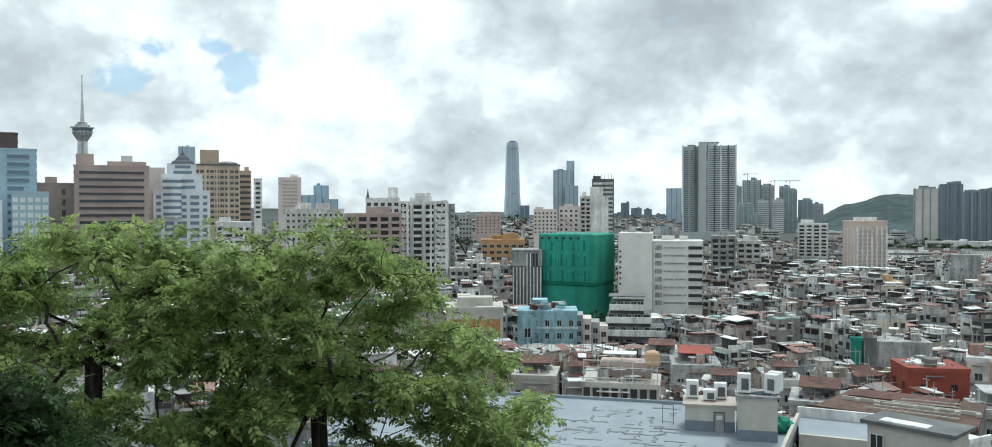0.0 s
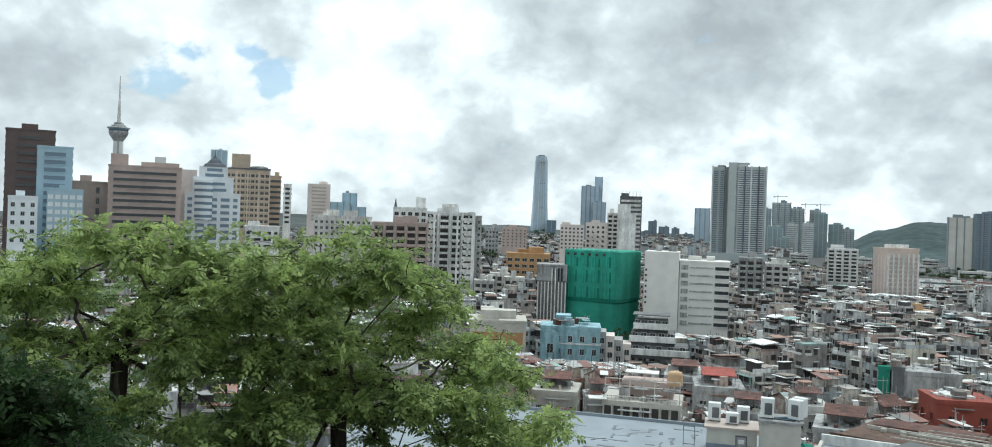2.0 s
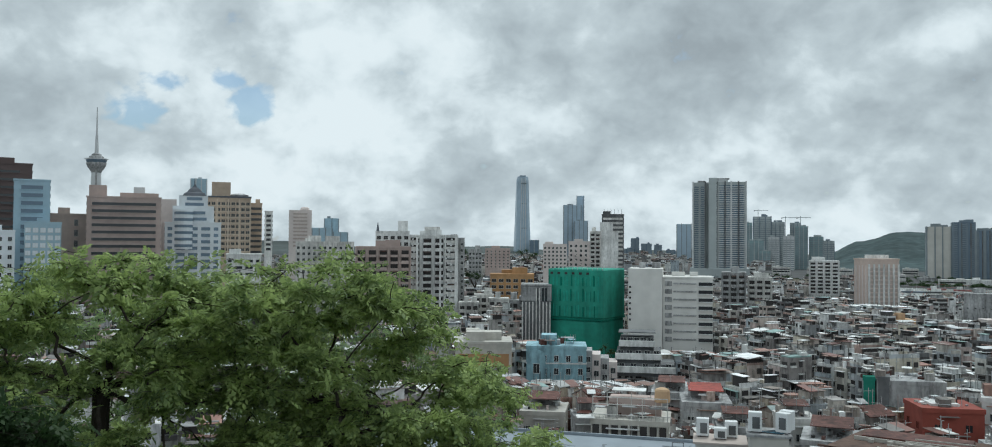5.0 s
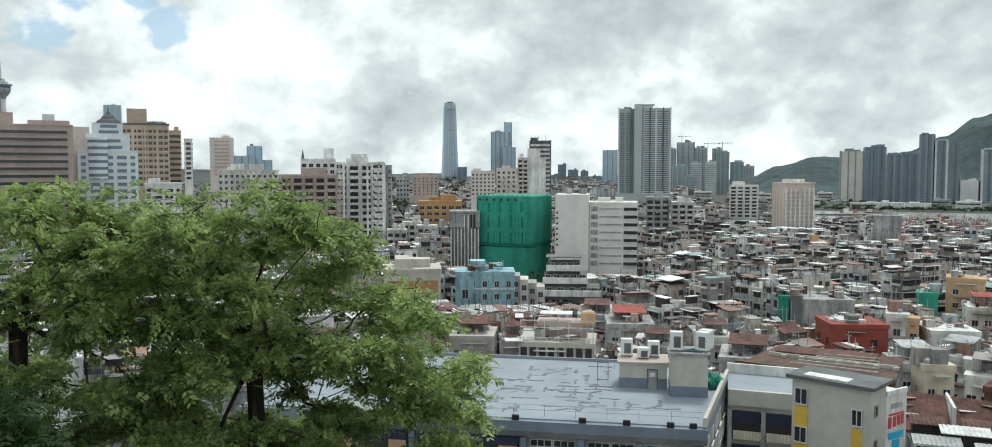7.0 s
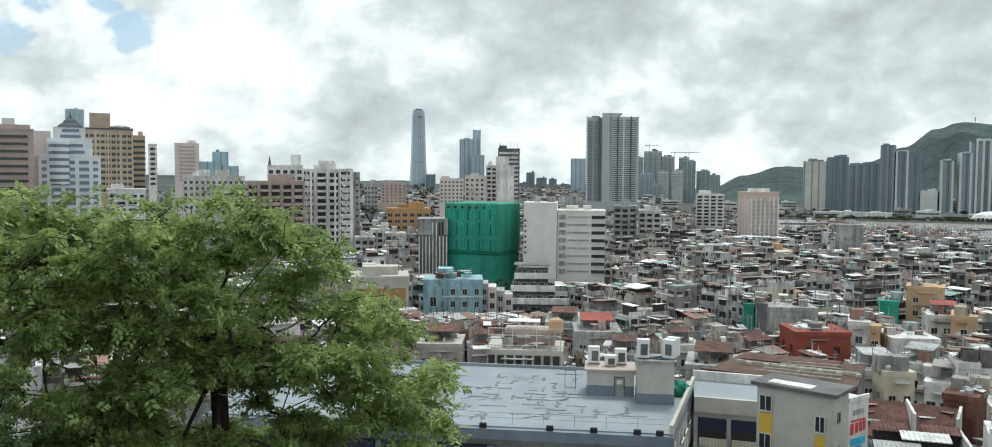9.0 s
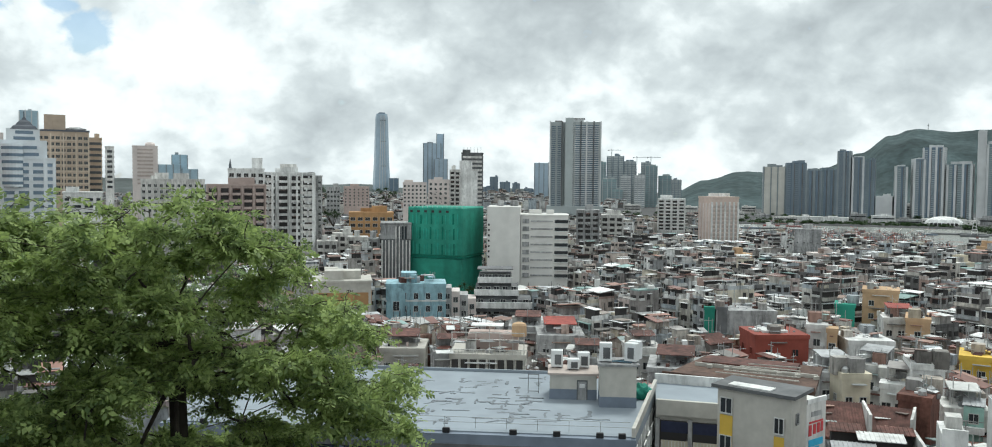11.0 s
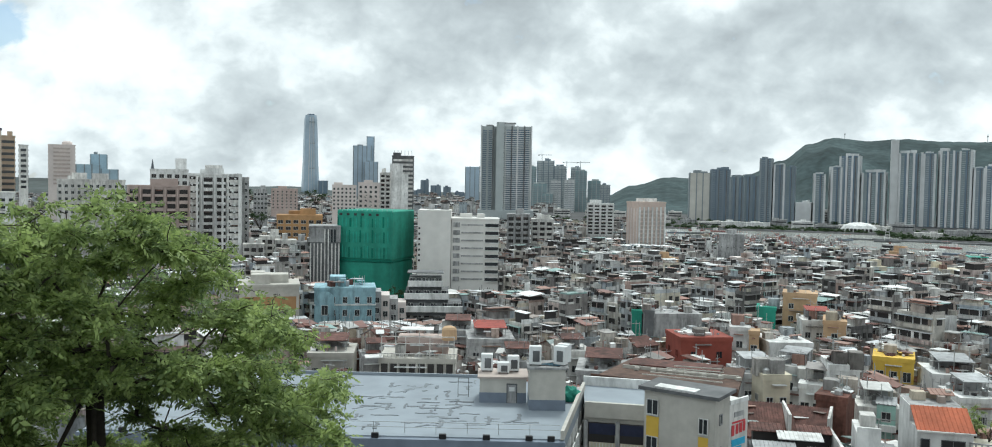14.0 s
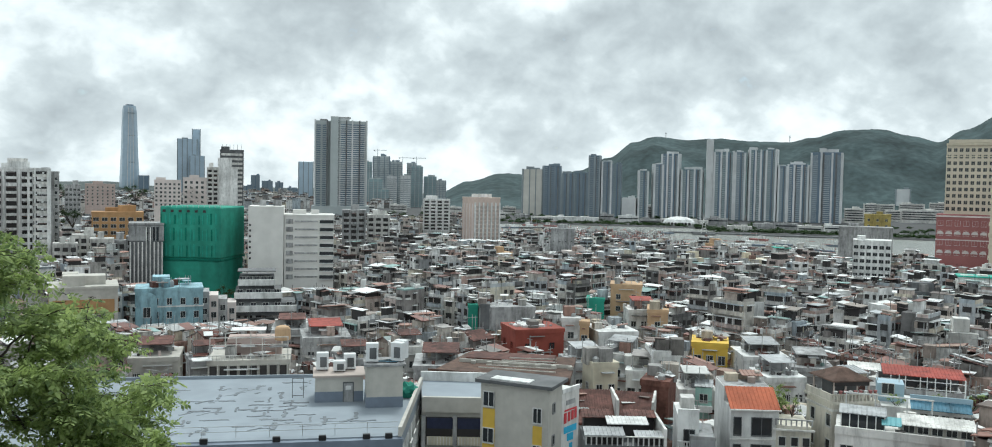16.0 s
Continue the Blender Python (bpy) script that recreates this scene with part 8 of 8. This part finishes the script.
def crown_pads(outline, count, seed, dmin, dmax, floor_el, holes=()):
    """Pads of foliage filling the space below a crown outline given as directions (az, el) seen from the rampart."""
    rr = random.Random(seed)
    pads = []
    az0, az1 = outline[0][0], outline[-1][0]

    def top(az):
        for (a0, e0), (a1, e1) in zip(outline, outline[1:]):
            if a0 <= az <= a1:
                return e0 + (e1 - e0) * (az - a0) / (a1 - a0)
        return -90
    def put(az, el, d, sx, puff):
        x, y = polar(az, d)
        pads.append(((x, y, 52 + d * math.tan(radians(el)) - sx * puff), (sx, sx * rr.uniform(0.8, 1.1), sx * puff)))

    # the upper rim of the crown: rounded tufts
    az = az0
    while az < az1:
        for _ in range(2):
            sx = rr.uniform(0.35, 0.75)
            put(az + rr.uniform(-0.5, 0.5), top(az) + 0.15 - rr.uniform(0, 1.6) ** 1.5, rr.uniform(dmin, dmax), sx, rr.uniform(0.4, 0.7))
        if rr.random() < 0.6:
            put(az + rr.uniform(-0.4, 0.4), top(az) + rr.uniform(0.1, 0.7), rr.uniform(dmin, dmax), rr.uniform(0.15, 0.34), 0.5)
        az += rr.uniform(0.7, 1.4)
    tries = 0
    while len(pads) < count and tries < 9000:
        tries += 1
        az = rr.uniform(az0, az1)
        te = top(az)
        el = te - 0.8 - (rr.random() ** 0.9) * (te - floor_el)
        if any(abs(az - ha) < hw and abs(el - he) < hh for ha, he, hw, hh in holes) and rr.random() < 0.95:
            continue
        put(az, el, rr.uniform(dmin, dmax), rr.uniform(0.5, 1.05), rr.uniform(0.16, 0.30))
    return pads


OUT_A = ((-40, -3.4), (-35.5, -2.6), (-32.9, -1.0), (-30.2, -0.4), (-27.4, -0.1), (-24.0, -1.2), (-21.3, -1.6), (-19.5, -2.2), (-17, -4.0))
OUT_B = ((-24, -2.0), (-20.5, -2.2), (-19.7, -1.5), (-17.3, -1.4), (-14.8, -0.8), (-12.9, -1.5), (-10.0, -3.0), (-8.3, -4.7), (-7.4, -6.4), (-5.4, -7.6), (-4.0, -8.8), (-2.8, -10.6), (-1.3, -12.4))
HOLES = ((-30.4, -8.9, 1.2, 0.8), (-27.6, -9.3, 0.9, 1.0), (-25.2, -10.9, 1.2, 0.9), (-23.3, -10.2, 1.0, 1.2), (-18.7, -7.0, 0.9, 0.6), (-11.9, -12.9, 0.7, 0.7), (-23.8, -5.8, 0.9, 0.5), (-11.3, -7.3, 0.8, 0.5), (-8.4, -14.8, 0.7, 0.6))


def at(az, el, d):
    x, y = polar(az, d)
    return (x, y, 52 + d * math.tan(radians(el)))


fx, fy = polar(-29.5, 17)
tree("feathery_tree", "large broad-crowned tree with feathery light green leaves", (fx, fy, terrain(fx, fy)), at(-29.4, -9.0, 17), crown_pads(OUT_A, 205, 21, 15.3, 18.7, -17, HOLES), 21, per_area=165)
fx, fy = polar(-15.5, 17)
LOW_B = crown_pads(((-17, -9.5), (-12, -10), (-6, -11.5), (-3.0, -13)), 34, 29, 15.6, 18.2, -18.5, ((-11.9, -12.9, 0.6, 0.6),))
tree("feathery_tree", "spreading tree with feathery light green leaves over the slope", (fx, fy, terrain(fx, fy)), at(-16.0, -12.0, 17), crown_pads(OUT_B, 225, 22, 15.3, 18.7, -20.5, HOLES) + LOW_B, 22, per_area=165)
fx, fy = polar(-36.5, 13)
# the shade on this tree is put into its near-black leaf colour
tree("shaded_tree", "dense tree beside the slope with shade put into its dark leaves", (fx, fy, terrain(fx, fy)), at(-36.5, -17, 13), crown_pads(((-46, -6.5), (-37, -7.4), (-34, -8.6), (-31.6, -10.4), (-29.6, -13.0), (-27.5, -16)), 200, 23, 12, 14, -24), 23, per_area=100, size=0.24, mat="leaf_dark")


# ---- shrubs on terraces, street trees and the belt of trees on the far bank ----
def shrub(label, az, d, z, size, count, mat="leaf", name="shrub"):
    x, y = polar(az, d)
    o = new(name)
    o.location = (x, y, z)
    tagged(o, label, "shrub" if name == "shrub" else "tree")
    rr = random.Random(int(az * 100) + int(d))
    pads = [((rr.uniform(-1, 1) * size, rr.uniform(-0.7, 0.7) * size, size * rr.uniform(0.3, 1.5)), (size * rr.uniform(0.3, 0.55), size * rr.uniform(0.3, 0.5), size * rr.uniform(0.2, 0.4))) for _ in range(count)]
    bm = bmesh.new()
    for c, sz in pads[:6]:
        limb(bm, bent((0, 0, -0.5), c, 0.1, 4, 0.1, rr), 0.05 * size, 0.015 * size, 5)
    part("stem", bm, M["bark"], o)
    tagged(part("foliage", leaf_cloud(pads, int(d), 420 / size, 0.16 * size ** 0.6), M[mat], o), kind="stuff")


for az, d, z, size, n in ((38.9, 102, 27.2, 1.3, 12), (39.6, 101.5, 27.1, 1.0, 9), (38.6, 108, 27.0, 1.3, 9), (45.6, 112, 26.9, 0.9, 8), (47.9, 114, 27.0, 0.8, 7), (49.5, 125, 24, 1.6, 8)):
    shrub("leafy green shrub on a roof terrace", az, d, z, size, n)
for az, d, z, size, n in ((-3.2, 120, 19, 2.2, 10), (-5.0, 330, 14, 5, 10), (-6.2, 430, 30, 5, 9), (-7.0, 800, 34, 9, 8), (-2.7, 900, 32, 9, 8), (10.6, 300, 10, 3.5, 8), (2.6, 310, 9, 4, 7), (-1.0, 1000, 30, 10, 8)):
    shrub("dense dark green street tree between the houses", az, d, z, size, n, "leaf_dark", "street_tree")
belt = np.random.default_rng(4)
pads = []
for az in np.arange(10.0, 50.0, 0.08):
    d = bank(az)[1] + belt.uniform(4, 40) + (belt.uniform(0, 280) if belt.random() < 0.5 else 0)
    x, y = polar(az, d)
    pads.append(((x, y, belt.uniform(3.2, 5.5)), (belt.uniform(3, 8), belt.uniform(3, 7), belt.uniform(1.5, 3.5))))
sb = new("shore_trees", leaf_cloud(pads, 8, 3.0, 2.6))
sb.data.materials.append(M["leaf_dark"])
tagged(sb, "belt of dark green trees along the far riverbank", "trees", kind="stuff")

# the trees that stand lower on the slope, behind the two large ones, with shade in their leaf colour
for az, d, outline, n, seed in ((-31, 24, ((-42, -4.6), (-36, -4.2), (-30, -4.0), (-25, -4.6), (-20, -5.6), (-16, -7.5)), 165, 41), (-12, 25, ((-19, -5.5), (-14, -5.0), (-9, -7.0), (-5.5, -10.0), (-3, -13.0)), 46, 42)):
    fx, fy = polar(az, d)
    tree("slope_tree", "deep green tree lower on the slope with shade put into its leaves", (fx, fy, terrain(fx, fy)), at(az, -15, d), crown_pads(outline, n, seed, d - 2.5, d + 2.5, -17.5, HOLES), seed, per_area=80, size=0.28, mat="leaf_mid", r0=0.2)
